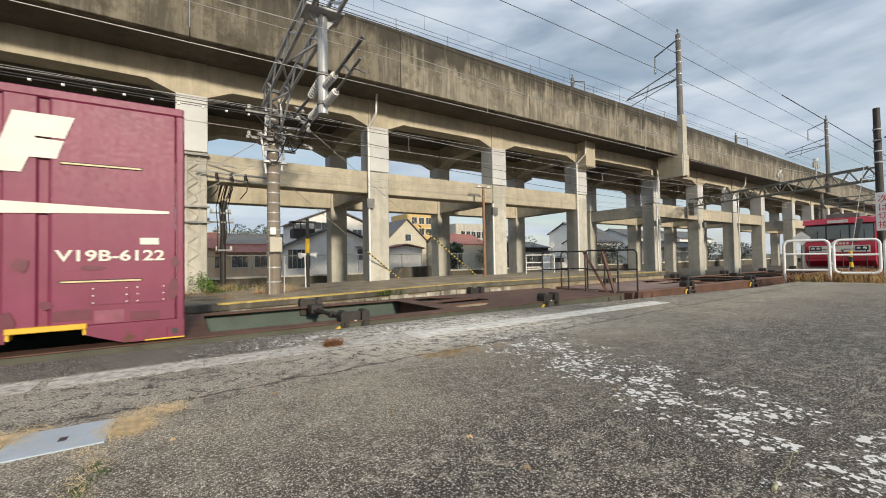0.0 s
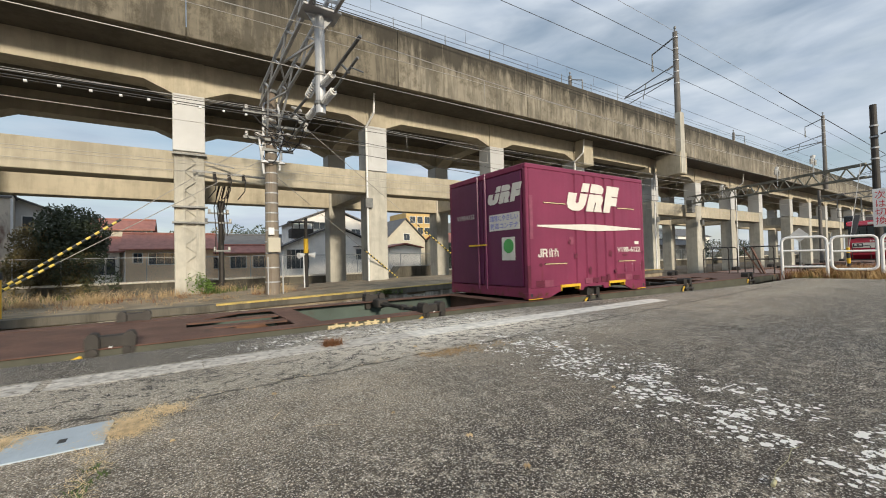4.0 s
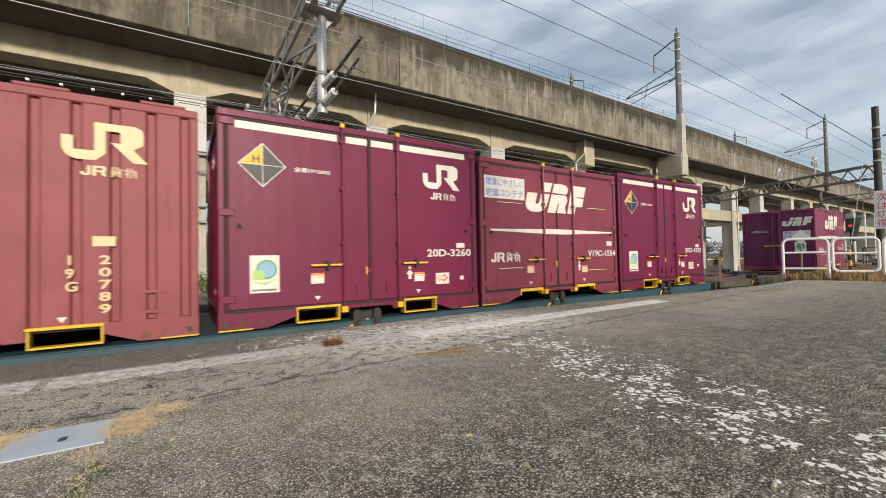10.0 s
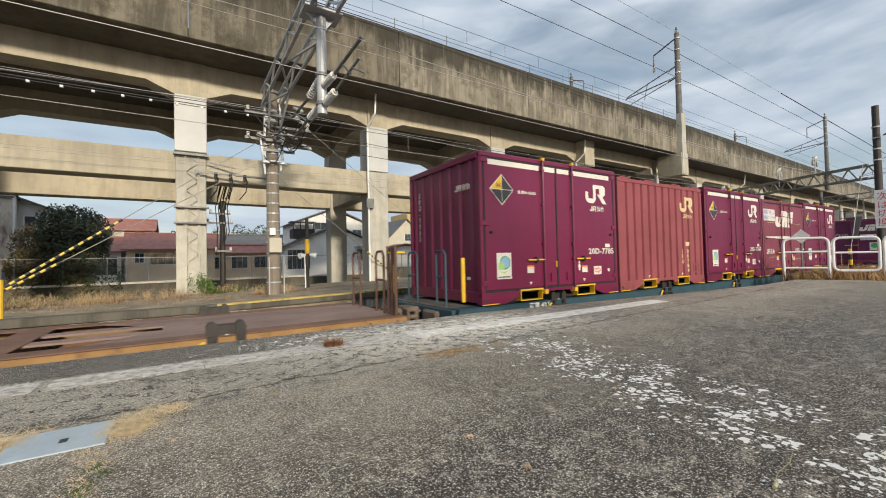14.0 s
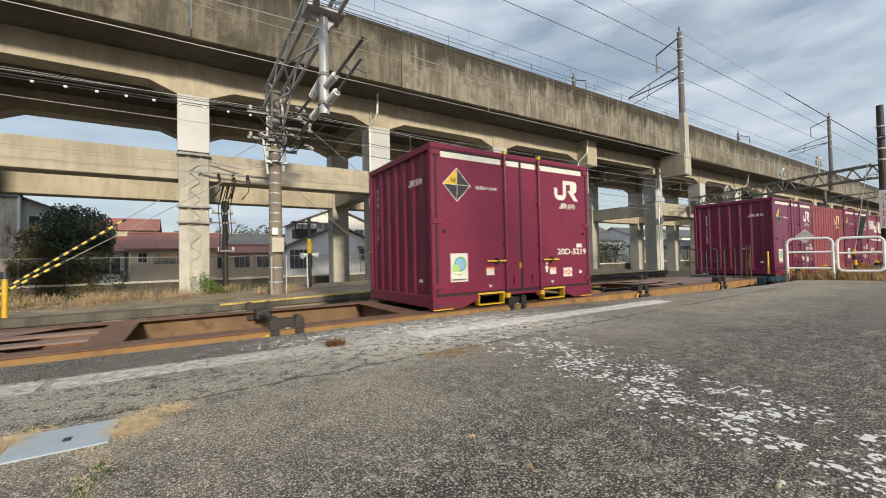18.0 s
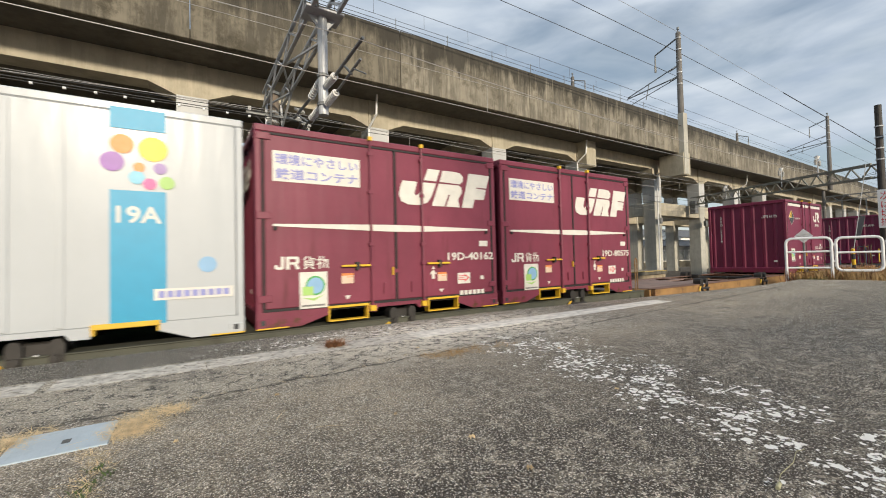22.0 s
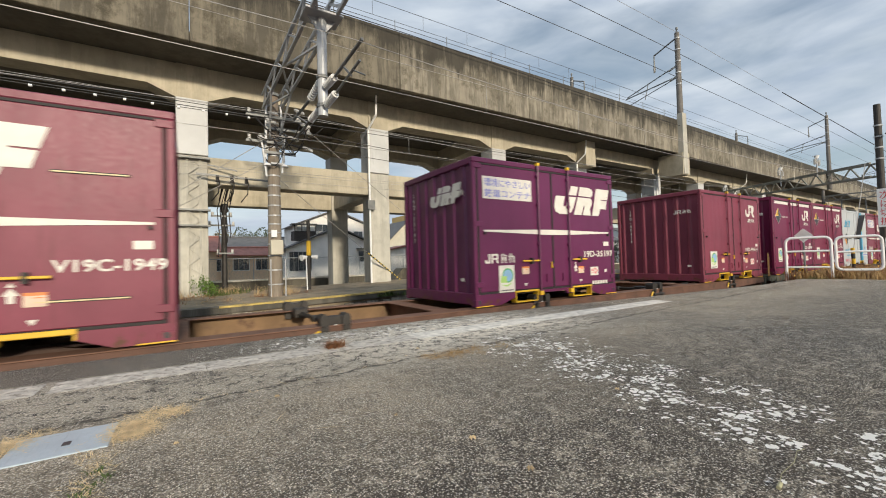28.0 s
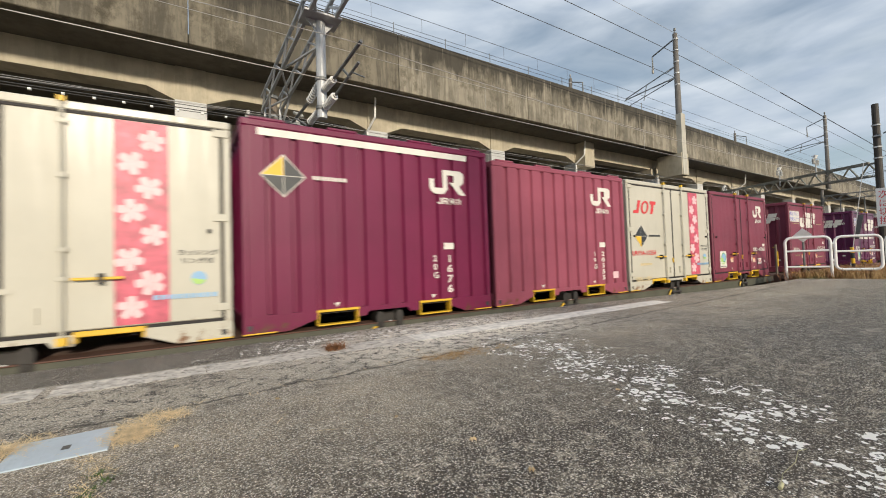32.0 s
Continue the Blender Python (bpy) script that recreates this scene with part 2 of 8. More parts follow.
    # long cracks
    for slope, at, width in ((0.06, 2.84, 0.014), (-0.9, 1.35, 0.007)):
        c = math_of(n, l, "SUBTRACT", math_of(n, l, "SUBTRACT", Y, mul(X, slope)), at)
        c = add(c, mul(math_of(n, l, "SUBTRACT", mid, 0.5), 0.35))
        c = math_of(n, l, "LESS_THAN", math_of(n, l, "ABSOLUTE", c), width)
        col = mix_of(n, l, mul(c, 0.7), col, rgb(0.03, 0.026, 0.022))
    # white flakes: ragged spots, thick in a band that runs out from the kerb and thin elsewhere
    bend = add(2.15, mul(Y, 0.20))
    dx = math_of(n, l, "ABSOLUTE", math_of(n, l, "SUBTRACT", X, bend))
    band = mul(ramp_of(n, l, dx, 0.20, 1.55, white, black), ramp_of(n, l, mul(Y, 0.2), 0.62, 0.70, white, black))
    belt = mul(ramp_of(n, l, math_of(n, l, "ABSOLUTE", math_of(n, l, "SUBTRACT", Y, 4.25)), 0.1, 0.75, white, black), ramp_of(n, l, math_of(n, l, "ABSOLUTE", math_of(n, l, "SUBTRACT", mul(X, 0.25), 0.5)), 0.3, 0.7, white, black))
    zone = math_of(n, l, "MAXIMUM", math_of(n, l, "MAXIMUM", band, mul(belt, 0.95)), 0.22)
    zone = mul(zone, ramp_of(n, l, noise_of(n, l, co, 4.2, 6, 0.65), 0.35, 0.54))
    warp = n.new("ShaderNodeTexNoise")
    warp.inputs["Scale"].default_value, warp.inputs["Detail"].default_value = 30, 4
    l.new(co, warp.inputs["Vector"])
    wv = n.new("ShaderNodeVectorMath")
    wv.operation = "SCALE"
    wv.inputs["Scale"].default_value = 0.055
    l.new(warp.outputs["Color"], wv.inputs[0])
    wa = n.new("ShaderNodeVectorMath")
    l.new(co, wa.inputs[0])
    l.new(wv.outputs[0], wa.inputs[1])
    col = mix_of(n, l, mul(band, 0.28), col, rgb(0.070, 0.058, 0.046))
    flake = 0.0
    for scale, most in ((15.0, 0.40), (32.0, 0.46)):
        vor = n.new("ShaderNodeTexVoronoi")
        vor.inputs["Scale"].default_value = scale
        l.new(wa.outputs[0], vor.inputs["Vector"])
        ch = n.new("ShaderNodeSeparateColor")
        l.new(vor.outputs["Color"], ch.inputs[0])
        size = mul(mul(ramp_of(n, l, math_of(n, l, "SUBTRACT", add(ch.outputs[1], mul(zone, 0.88)), 0.75), 0.02, 0.50), zone), most)
        spot = math_of(n, l, "LESS_THAN", vor.outputs["Distance"], size)
        flake = math_of(n, l, "MAXIMUM", flake, spot)
    col = mix_of(n, l, mul(flake, 0.94), col, rgb(0.97, 0.94, 0.88))
    l.new(col, p.inputs["Base Color"])
    p.inputs["Roughness"].default_value = 0.9
    p.inputs["Specular IOR Level"].default_value = 0.3
    h = add(mul(stones[0][1], mul(add(stones[0][0], 0.4), 1.4)), add(mul(stones[1][1], 0.4), add(mul(flake, 0.3), mul(speck, 1.0))))
    bump_of(n, l, p, h, 0.8, 0.0055)
    return m


def glass_mat(name, tint=(0.05, 0.06, 0.07, 1)):
    m, n, l, p = links_of(name)
    p.inputs["Base Color"].default_value = tint
    p.inputs["Roughness"].default_value = 0.06
    p.inputs["Specular IOR Level"].default_value = 0.8
    return m


def mesh_fence_mat():
    """Chain-link wire: a fine diamond weave with real holes."""
    m, n, l, p = links_of("chain_link")
    co = n.new("ShaderNodeTexCoord").outputs["Object"]
    sep = n.new("ShaderNodeSeparateXYZ")
    l.new(co, sep.inputs[0])
    lines = None
    for sgn in ("ADD", "SUBTRACT"):
        v = math_of(n, l, sgn, sep.outputs[0], sep.outputs[2])
        f = math_of(n, l, "FRACT", math_of(n, l, "MULTIPLY", v, 12.0))
        w = math_of(n, l, "LESS_THAN", f, 0.07)
        lines = w if lines is None else math_of(n, l, "MAXIMUM", lines, w)
    l.new(lines, p.inputs["Alpha"])
    p.inputs["Base Color"].default_value = rgb(0.3, 0.32, 0.31)
    p.inputs["Roughness"].default_value = 0.6
    return m


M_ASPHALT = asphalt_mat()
M_KERBOLD = surface("grimy_kerb_concrete", rgb(0.60, 0.55, 0.475), 0.9, 0, 0.4, 11, 75, 0.8, rgb(0.19, 0.165, 0.135), 0.50)
M_KERB = surface("worn_kerb_concrete", rgb(0.78, 0.73, 0.64), 0.9, 0, 0.35, 9, 75, 0.7, rgb(0.26, 0.23, 0.185), 0.54)
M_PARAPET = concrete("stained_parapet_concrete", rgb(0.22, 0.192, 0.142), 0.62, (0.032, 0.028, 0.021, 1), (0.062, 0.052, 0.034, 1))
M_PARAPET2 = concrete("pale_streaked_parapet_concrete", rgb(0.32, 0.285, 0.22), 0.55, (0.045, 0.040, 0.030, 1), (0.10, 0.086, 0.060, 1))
# deck slab concrete, set darker than the beams and columns
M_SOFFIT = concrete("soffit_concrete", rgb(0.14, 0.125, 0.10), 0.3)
M_BEAM = concrete("cream_beam_concrete", rgb(0.56, 0.50, 0.38), 0.25, (0.2, 0.17, 0.12, 1))
M_COLUMN = concrete("pale_column_concrete", rgb(0.58, 0.555, 0.48), 0.3, (0.24, 0.22, 0.18, 1))
M_WRAP = surface("white_column_jacket", rgb(0.54, 0.545, 0.54), 0.55, 0, 0.14, 0.7, 20, 0.05, rgb(0.36, 0.35, 0.33), 0.6, (1, 1, 0.2))
M_OLDWALL = concrete("mossy_platform_wall", rgb(0.16, 0.145, 0.115), 0.5)
M_PALEWALL = concrete("whitewashed_block", rgb(0.55, 0.52, 0.44), 0.75, (0.06, 0.052, 0.04, 1), (0.12, 0.10, 0.075, 1))
M_GROUND = surface("ballast_and_soil", rgb(0.15, 0.125, 0.095), 0.95, 0, 0.5, 0.8, 18, 0.9, rgb(0.05, 0.045, 0.03), 0.55)
M_BALLAST = surface("brown_ballast", rgb(0.115, 0.085, 0.065), 0.95, 0, 0.5, 6, 30, 1.0)
M_RAIL = surface("rusty_rail", rgb(0.17, 0.085, 0.05), 0.6, 0.4, 0.3, 4, 60, 0.2)
M_YELLOW = surface("yellow_paint", rgb(0.72, 0.44, 0.03), 0.5, 0, 0.15, 6, 50, 0.08, rgb(0.25, 0.16, 0.06), 0.66)
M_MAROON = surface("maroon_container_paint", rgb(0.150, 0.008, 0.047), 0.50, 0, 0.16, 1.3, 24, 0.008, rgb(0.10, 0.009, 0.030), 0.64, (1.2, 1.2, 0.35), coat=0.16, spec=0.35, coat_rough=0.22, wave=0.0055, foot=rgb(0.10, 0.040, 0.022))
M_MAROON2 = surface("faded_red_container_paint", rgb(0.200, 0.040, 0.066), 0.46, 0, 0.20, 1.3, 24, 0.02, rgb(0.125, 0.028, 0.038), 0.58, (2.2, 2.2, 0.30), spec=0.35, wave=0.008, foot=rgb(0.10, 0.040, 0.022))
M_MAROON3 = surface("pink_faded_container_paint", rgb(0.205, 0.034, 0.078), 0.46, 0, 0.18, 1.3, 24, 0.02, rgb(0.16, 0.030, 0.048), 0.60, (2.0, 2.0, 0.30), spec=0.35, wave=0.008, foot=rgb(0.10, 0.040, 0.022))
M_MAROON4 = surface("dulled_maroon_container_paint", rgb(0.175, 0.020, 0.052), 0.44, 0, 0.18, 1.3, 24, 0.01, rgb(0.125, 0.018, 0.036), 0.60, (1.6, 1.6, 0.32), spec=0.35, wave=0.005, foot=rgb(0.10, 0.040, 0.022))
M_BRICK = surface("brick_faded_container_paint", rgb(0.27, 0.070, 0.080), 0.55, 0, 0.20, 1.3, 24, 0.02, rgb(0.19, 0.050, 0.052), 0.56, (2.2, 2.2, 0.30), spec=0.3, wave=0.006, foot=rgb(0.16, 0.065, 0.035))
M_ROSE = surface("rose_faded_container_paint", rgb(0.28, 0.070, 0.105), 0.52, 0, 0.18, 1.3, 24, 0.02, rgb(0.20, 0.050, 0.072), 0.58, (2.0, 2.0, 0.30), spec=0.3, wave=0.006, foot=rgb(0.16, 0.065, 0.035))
M_MAROONNEW = surface("fresh_maroon_container_paint", rgb(0.150, 0.008, 0.047), 0.48, 0, 0.12, 1.3, 24, 0.006, rgb(0.12, 0.009, 0.036), 0.66, (1.2, 1.2, 0.35), coat=0.42, spec=0.35, coat_rough=0.17, wave=0.0035)
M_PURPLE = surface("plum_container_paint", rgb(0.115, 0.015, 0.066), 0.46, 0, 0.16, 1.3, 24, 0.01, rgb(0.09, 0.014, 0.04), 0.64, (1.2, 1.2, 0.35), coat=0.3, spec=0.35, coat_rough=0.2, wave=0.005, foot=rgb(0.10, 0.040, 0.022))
M_WHITEBOX = surface("glossy_white_container_paint", rgb(0.45, 0.47, 0.485), 0.45, 0, 0.06, 1.2, 24, 0.008, rgb(0.46, 0.45, 0.43), 0.72, (1.2, 1.2, 0.3), coat=0.2, spec=0.4, coat_rough=0.19, wave=0.006)
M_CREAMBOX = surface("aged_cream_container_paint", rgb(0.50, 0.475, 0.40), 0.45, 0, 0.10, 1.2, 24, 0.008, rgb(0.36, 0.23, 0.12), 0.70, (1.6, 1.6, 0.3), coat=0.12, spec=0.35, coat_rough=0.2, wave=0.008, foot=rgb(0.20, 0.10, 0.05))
M_DECAL = surface("white_marking_paint", rgb(0.68, 0.65, 0.59), 0.5, 0, 0.12, 5, 60, 0.01, rgb(0.5, 0.43, 0.37), 0.66)
M_CREAMMARK = surface("cream_marking_paint", rgb(0.64, 0.52, 0.30), 0.5, 0, 0.1, 5, 60, 0.01)
M_CARD = surface("faded_peach_card", rgb(0.66, 0.50, 0.38), 0.5, 0, 0.15, 6, 60, 0.01)
M_CARDBAND = surface("orange_card_band", rgb(0.68, 0.22, 0.06), 0.5, 0, 0.15, 6, 60, 0.01)
M_SEAL = surface("black_rubber_seal", rgb(0.022, 0.018, 0.018), 0.7, 0, 0.3, 8, 50, 0.1)
M_BLACK = surface("black_sticker", rgb(0.030, 0.034, 0.038), 0.45, 0, 0.15, 4, 50, 0.02)
M_BLUEMARK = surface("blue_marking", rgb(0.015, 0.30, 0.50), 0.45, 0, 0.08, 4, 50, 0.02)
M_SLOGAN = surface("violet_lettering", rgb(0.26, 0.27, 0.55), 0.5, 0, 0.1, 4, 50, 0.02)
M_REDMARK = surface("red_marking", rgb(0.62, 0.05, 0.06), 0.5, 0, 0.1, 4, 50, 0.02)
M_PINKMARK = surface("pink_blossom_panel", rgb(0.60, 0.10, 0.155), 0.45, 0, 0.5, 7.0, 30, 0.02)
M_PETAL = surface("pale_petals", rgb(0.74, 0.50, 0.52), 0.5, 0, 0.1, 4, 50, 0.02)
M_ECO_G = surface("green_sticker_ink", rgb(0.08, 0.36, 0.10), 0.5, 0, 0.1, 6, 50, 0.02)
M_ECO_L = surface("lime_sticker_ink", rgb(0.36, 0.58, 0.16), 0.5, 0, 0.1, 6, 50, 0.02)
M_ECO_B = surface("pale_blue_sticker_ink", rgb(0.24, 0.42, 0.62), 0.5, 0, 0.1, 6, 50, 0.02)
M_DARKSTEEL = surface("dark_greasy_steel", rgb(0.045, 0.04, 0.036), 0.6, 0.3, 0.35, 6, 50, 0.15)
M_RUST = surface("rusty_brown_wagon_steel", rgb(0.140, 0.072, 0.050), 0.72, 0.1, 0.4, 2.2, 30, 0.25, rgb(0.075, 0.045, 0.034), 0.55)
M_RUSTEDGE = surface("orange_rust_edge", rgb(0.20, 0.105, 0.068), 0.72, 0.1, 0.35, 2.2, 30, 0.25, rgb(0.12, 0.055, 0.035), 0.58)
# rust deck colour lightened for the sky sheen that flat tops catch
M_RUSTDECK = surface("sheen_pale_rust_deck", rgb(0.255, 0.170, 0.138), 0.7, 0, 0.3, 1.4, 30, 0.25, rgb(0.17, 0.095, 0.065), 0.56)
M_OCHRE = surface("ochre_wagon_sill", rgb(0.34, 0.19, 0.07), 0.7, 0, 0.35, 2.2, 30, 0.2, rgb(0.13, 0.06, 0.035), 0.56)
M_GREYDECK = surface("grey_brown_wagon_deck", rgb(0.16, 0.13, 0.11), 0.8, 0, 0.35, 1.6, 30, 0.25, rgb(0.07, 0.05, 0.035), 0.58)
M_TEAL = surface("teal_blue_wagon_paint", rgb(0.030, 0.075, 0.10), 0.55, 0, 0.25, 2.2, 30, 0.12, rgb(0.04, 0.045, 0.045), 0.58)
M_OLIVE = surface("olive_grey_wagon_sill", rgb(0.085, 0.085, 0.062), 0.7, 0, 0.3, 2.2, 30, 0.15, rgb(0.05, 0.04, 0.03), 0.6)
M_WEB = surface("brown_ochre_wagon_web", rgb(0.22, 0.135, 0.07), 0.75, 0, 0.35, 1.8, 30, 0.2, rgb(0.10, 0.055, 0.035), 0.56)
M_GREENDECK = surface("dull_green_wagon_floor", rgb(0.085, 0.115, 0.10), 0.75, 0, 0.3, 1.6, 30, 0.15, rgb(0.09, 0.05, 0.035), 0.6)
M_CASTING = surface("dusty_cast_steel", rgb(0.17, 0.13, 0.10), 0.75, 0.1, 0.35, 5, 40, 0.25)
M_GALV = surface("galvanised_steel", rgb(0.44, 0.45, 0.46), 0.5, 0.25, 0.25, 3, 40, 0.08, rgb(0.2, 0.15, 0.11), 0.66)
M_GALVDARK = surface("weathered_galvanised_steel", rgb(0.20, 0.205, 0.20), 0.55, 0.4, 0.3, 3, 40, 0.08)
M_POLE = concrete("spun_concrete_pole", rgb(0.29, 0.25, 0.20), 0.4, (0.12, 0.07, 0.04, 1))
M_POLEGREY = concrete("grey_concrete_pole", rgb(0.22, 0.205, 0.19), 0.3)
M_BROWNPOLE = surface("brown_painted_pole", rgb(0.27, 0.15, 0.08), 0.6, 0, 0.25, 3, 40, 0.1)
M_INSUL = surface("glazed_insulator", rgb(0.62, 0.61, 0.58), 0.25, 0, 0.15, 8, 50, 0.02)
M_WIRE = surface("copper_wire", rgb(0.09, 0.085, 0.08), 0.5, 0.5, 0.2, 4, 40, 0.0)
M_WIRELIGHT = surface("bright_strand_wire", rgb(0.42, 0.40, 0.37), 0.45, 0.4, 0.2, 4, 40, 0.0)
M_FENCEWHITE = surface("white_pipe_paint", rgb(0.74, 0.74, 0.73), 0.45, 0, 0.1, 4, 40, 0.04, rgb(0.4, 0.26, 0.16), 0.7)
M_CHAIN = mesh_fence_mat()
M_PLATE = surface("blue_grey_steel_plate", rgb(0.48, 0.54, 0.575), 0.55, 0.2, 0.15, 5, 60, 0.2, rgb(0.16, 0.15, 0.13), 0.62)
M_STRAW = surface("bleached_straw", rgb(0.82, 0.62, 0.36), 0.8, 0, 0.35, 30, 90, 0)
M_PALESTALK = surface("pale_green_stalk", rgb(0.40, 0.37, 0.22), 0.8, 0, 0.3, 20, 60, 0)
M_TAN = surface("pale_dead_grass", rgb(0.56, 0.41, 0.23), 0.85, 0, 0.4, 12, 60, 0)
M_WORNYELLOW = surface("worn_yellow_line", rgb(0.58, 0.42, 0.12), 0.7, 0, 0.3, 4, 50, 0.1, rgb(0.20, 0.165, 0.11), 0.50)
M_STRIPE = surface("pale_yellow_sleeve", rgb(0.74, 0.56, 0.12), 0.5, 0, 0.15, 6, 50, 0.05)
# pale grey-green base colour paints in the sky mirrored by the windscreen
M_CABGLASS = glass_mat("sky_tinted_cab_glass", (0.20, 0.24, 0.245, 1))
M_DRY = surface("dry_straw", rgb(0.46, 0.29, 0.12), 0.8, 0, 0.35, 20, 60, 0, random_tone=0.2)
M_DRYRED = surface("russet_dry_weeds", rgb(0.28, 0.13, 0.06), 0.8, 0, 0.4, 20, 60, 0)
M_GREEN = surface("green_weeds", rgb(0.09, 0.13, 0.03), 0.75, 0, 0.4, 20, 60, 0)
M_LEAF = surface("dark_evergreen_leaves", rgb(0.060, 0.078, 0.036), 0.65, 0, 0.5, 6, 40, 0)
M_LEAF2 = surface("olive_leaves", rgb(0.17, 0.135, 0.055), 0.7, 0, 0.5, 6, 40, 0)
M_BARK = surface("bark", rgb(0.10, 0.075, 0.055), 0.9, 0, 0.4, 5, 40, 0.5)
M_ROOFRED = surface("red_brown_roof_tiles", rgb(0.34, 0.135, 0.10), 0.6, 0, 0.3, 2, 20, 0.2)
M_ROOFGREY = surface("grey_roof_tiles", rgb(0.12, 0.115, 0.11), 0.6, 0, 0.3, 2, 20, 0.2)
M_WALLCREAM = surface("cream_house_render", rgb(0.55, 0.51, 0.41), 0.85, 0, 0.12, 1, 20, 0.1)
M_WALLGREY = surface("pale_grey_siding", rgb(0.62, 0.62, 0.60), 0.8, 0, 0.14, 1, 20, 0.1, rgb(0.26, 0.25, 0.24), 0.62, (1, 1, 0.2))
M_WALLWHITE = surface("white_house_wall", rgb(0.88, 0.86, 0.81), 0.8, 0, 0.12, 1, 20, 0.1, rgb(0.4, 0.39, 0.36), 0.66, (1, 1, 0.2))
M_WALLOCHRE = surface("ochre_building_wall", rgb(0.58, 0.40, 0.16), 0.8, 0, 0.12, 1, 20, 0.1)
M_WALLTAN = surface("tan_house_wall", rgb(0.76, 0.57, 0.38), 0.8, 0, 0.14, 1, 20, 0.1)
M_RUSTWALL = surface("rust_streaked_sheet", rgb(0.62, 0.55, 0.46), 0.75, 0, 0.3, 0.8, 15, 0.1, rgb(0.12, 0.035, 0.022), 0.5, (1, 1, 0.35))
M_SHEDGREY = surface("dull_grey_shed_sheet", rgb(0.24, 0.24, 0.235), 0.8, 0, 0.2, 1, 20, 0.1, rgb(0.13, 0.11, 0.09), 0.6, (1, 1, 0.2))
M_DARKWOOD = surface("dark_timber", rgb(0.055, 0.045, 0.038), 0.8, 0, 0.3, 4, 30, 0.2)
M_GLASS = glass_mat("window_glass")
M_LOCORED = surface("signal_red_paint", rgb(0.42, 0.018, 0.040), 0.35, 0, 0.12, 1.3, 24, 0.03, coat=0.2)
M_SIGNWHITE = surface("white_sign_enamel", rgb(0.78, 0.78, 0.77), 0.4, 0, 0.06, 4, 40, 0.02)
M_LAMPGLOW = surface("lamp_lens", rgb(0.75, 0.74, 0.68), 0.2, 0, 0.05, 4, 40, 0.0)

# ---------------------------------------------------------------- mesh helpers
def box(bm, x0, x1, y0, y1, z0, z1):
    v = [bm.verts.new(c) for c in ((x0, y0, z0), (x1, y0, z0), (x1, y1, z0), (x0, y1, z0), (x0, y0, z1), (x1, y0, z1), (x1, y1, z1), (x0, y1, z1))]
    for f in ((3, 2, 1, 0), (4, 5, 6, 7), (0, 1, 5, 4), (1, 2, 6, 5), (2, 3, 7, 6), (3, 0, 4, 7)):
        bm.faces.new([v[i] for i in f])
    return v


def rbox(bm, x0, x1, y0, y1, z0, z1, r=0.01):
    """A box with chamfered edges."""
    tmp = bmesh.new()
    box(tmp, x0, x1, y0, y1, z0, z1)
    bmesh.ops.bevel(tmp, geom=tmp.edges[:], offset=r, segments=1, affect="EDGES")
    join(bm, tmp)


def join(bm, tmp):
    lut = {v: bm.verts.new(v.co) for v in tmp.verts}
    for f in tmp.faces:
        bm.faces.new([lut[v] for v in f.verts])
    tmp.free()


def rod(bm, a, b, r, n=8, r2=None):
    """A round bar from a to b, tapering to r2."""
    a, b = Vector(a), Vector(b)
    d = (b - a).normalized()
    s = d.orthogonal().normalized()
    t = d.cross(s)
    r2 = r if r2 is None else r2
    rings = []
    for c, q in ((a, r), (b, r2)):
        rings.append([bm.verts.new(c + (s * math.cos(6.28319 * i / n) + t * math.sin(6.28319 * i / n)) * q) for i in range(n)])
    for i in range(n):
        j = (i + 1) % n
        bm.faces.new((rings[0][i], rings[0][j], rings[1][j], rings[1][i]))
    bm.faces.new(rings[0][::-1])
    bm.faces.new(rings[1])


def chain(bm, pts, r, n=6):
    """A bent round bar through the points, in one piece."""
    pts = [Vector(p) for p in pts]
    rings, s = [], None
    for i, p in enumerate(pts):
        d = (pts[min(i + 1, len(pts) - 1)] - pts[max(i - 1, 0)])
        d = d.normalized() if d.length > 1e-6 else Vector((0, 0, 1))
        s = d.orthogonal().normalized() if s is None else (s - d * s.dot(d)).normalized()
        t = d.cross(s)
        rings.append([bm.verts.new(p + (s * math.cos(6.28319 * k / n) + t * math.sin(6.28319 * k / n)) * r) for k in range(n)])
    for a, b in zip(rings, rings[1:]):
        for k in range(n):
            j = (k + 1) % n
            bm.faces.new((a[k], a[j], b[j], b[k]))
    bm.faces.new(rings[0][::-1])
    bm.faces.new(rings[-1])


def bar(bm, a, b, w, h):
    """A square-section bar from a to b (angle iron, truss member)."""
    a, b = Vector(a), Vector(b)
    d = (b - a).normalized()
    up = Vector((0, 0, 1)) if abs(d.z) < 0.9 else Vector((1, 0, 0))
    s = d.cross(up).normalized() * (w / 2)
    t = s.cross(d).normalized() * (h / 2)
    v = [bm.verts.new(c + k) for c in (a, b) for k in (s + t, s - t, -s - t, -s + t)]
    for f in ((0, 1, 2, 3), (7, 6, 5, 4), (0, 4, 5, 1), (1, 5, 6, 2), (2, 6, 7, 3), (3, 7, 4, 0)):
        bm.faces.new([v[i] for i in f])


def prism(bm, outline, y0, y1):
    """An outline in x, z (counter-clockwise seen from -y), from y0 to y1."""
    f0 = [bm.verts.new((x, y0, z)) for x, z in outline]
    f1 = [bm.verts.new((x, y1, z)) for x, z in outline]
    n = len(outline)
    bm.faces.new(f0)
    bm.faces.new(f1[::-1])
    for i in range(n):
        j = (i + 1) % n
        bm.faces.new((f0[j], f0[i], f1[i], f1[j]))


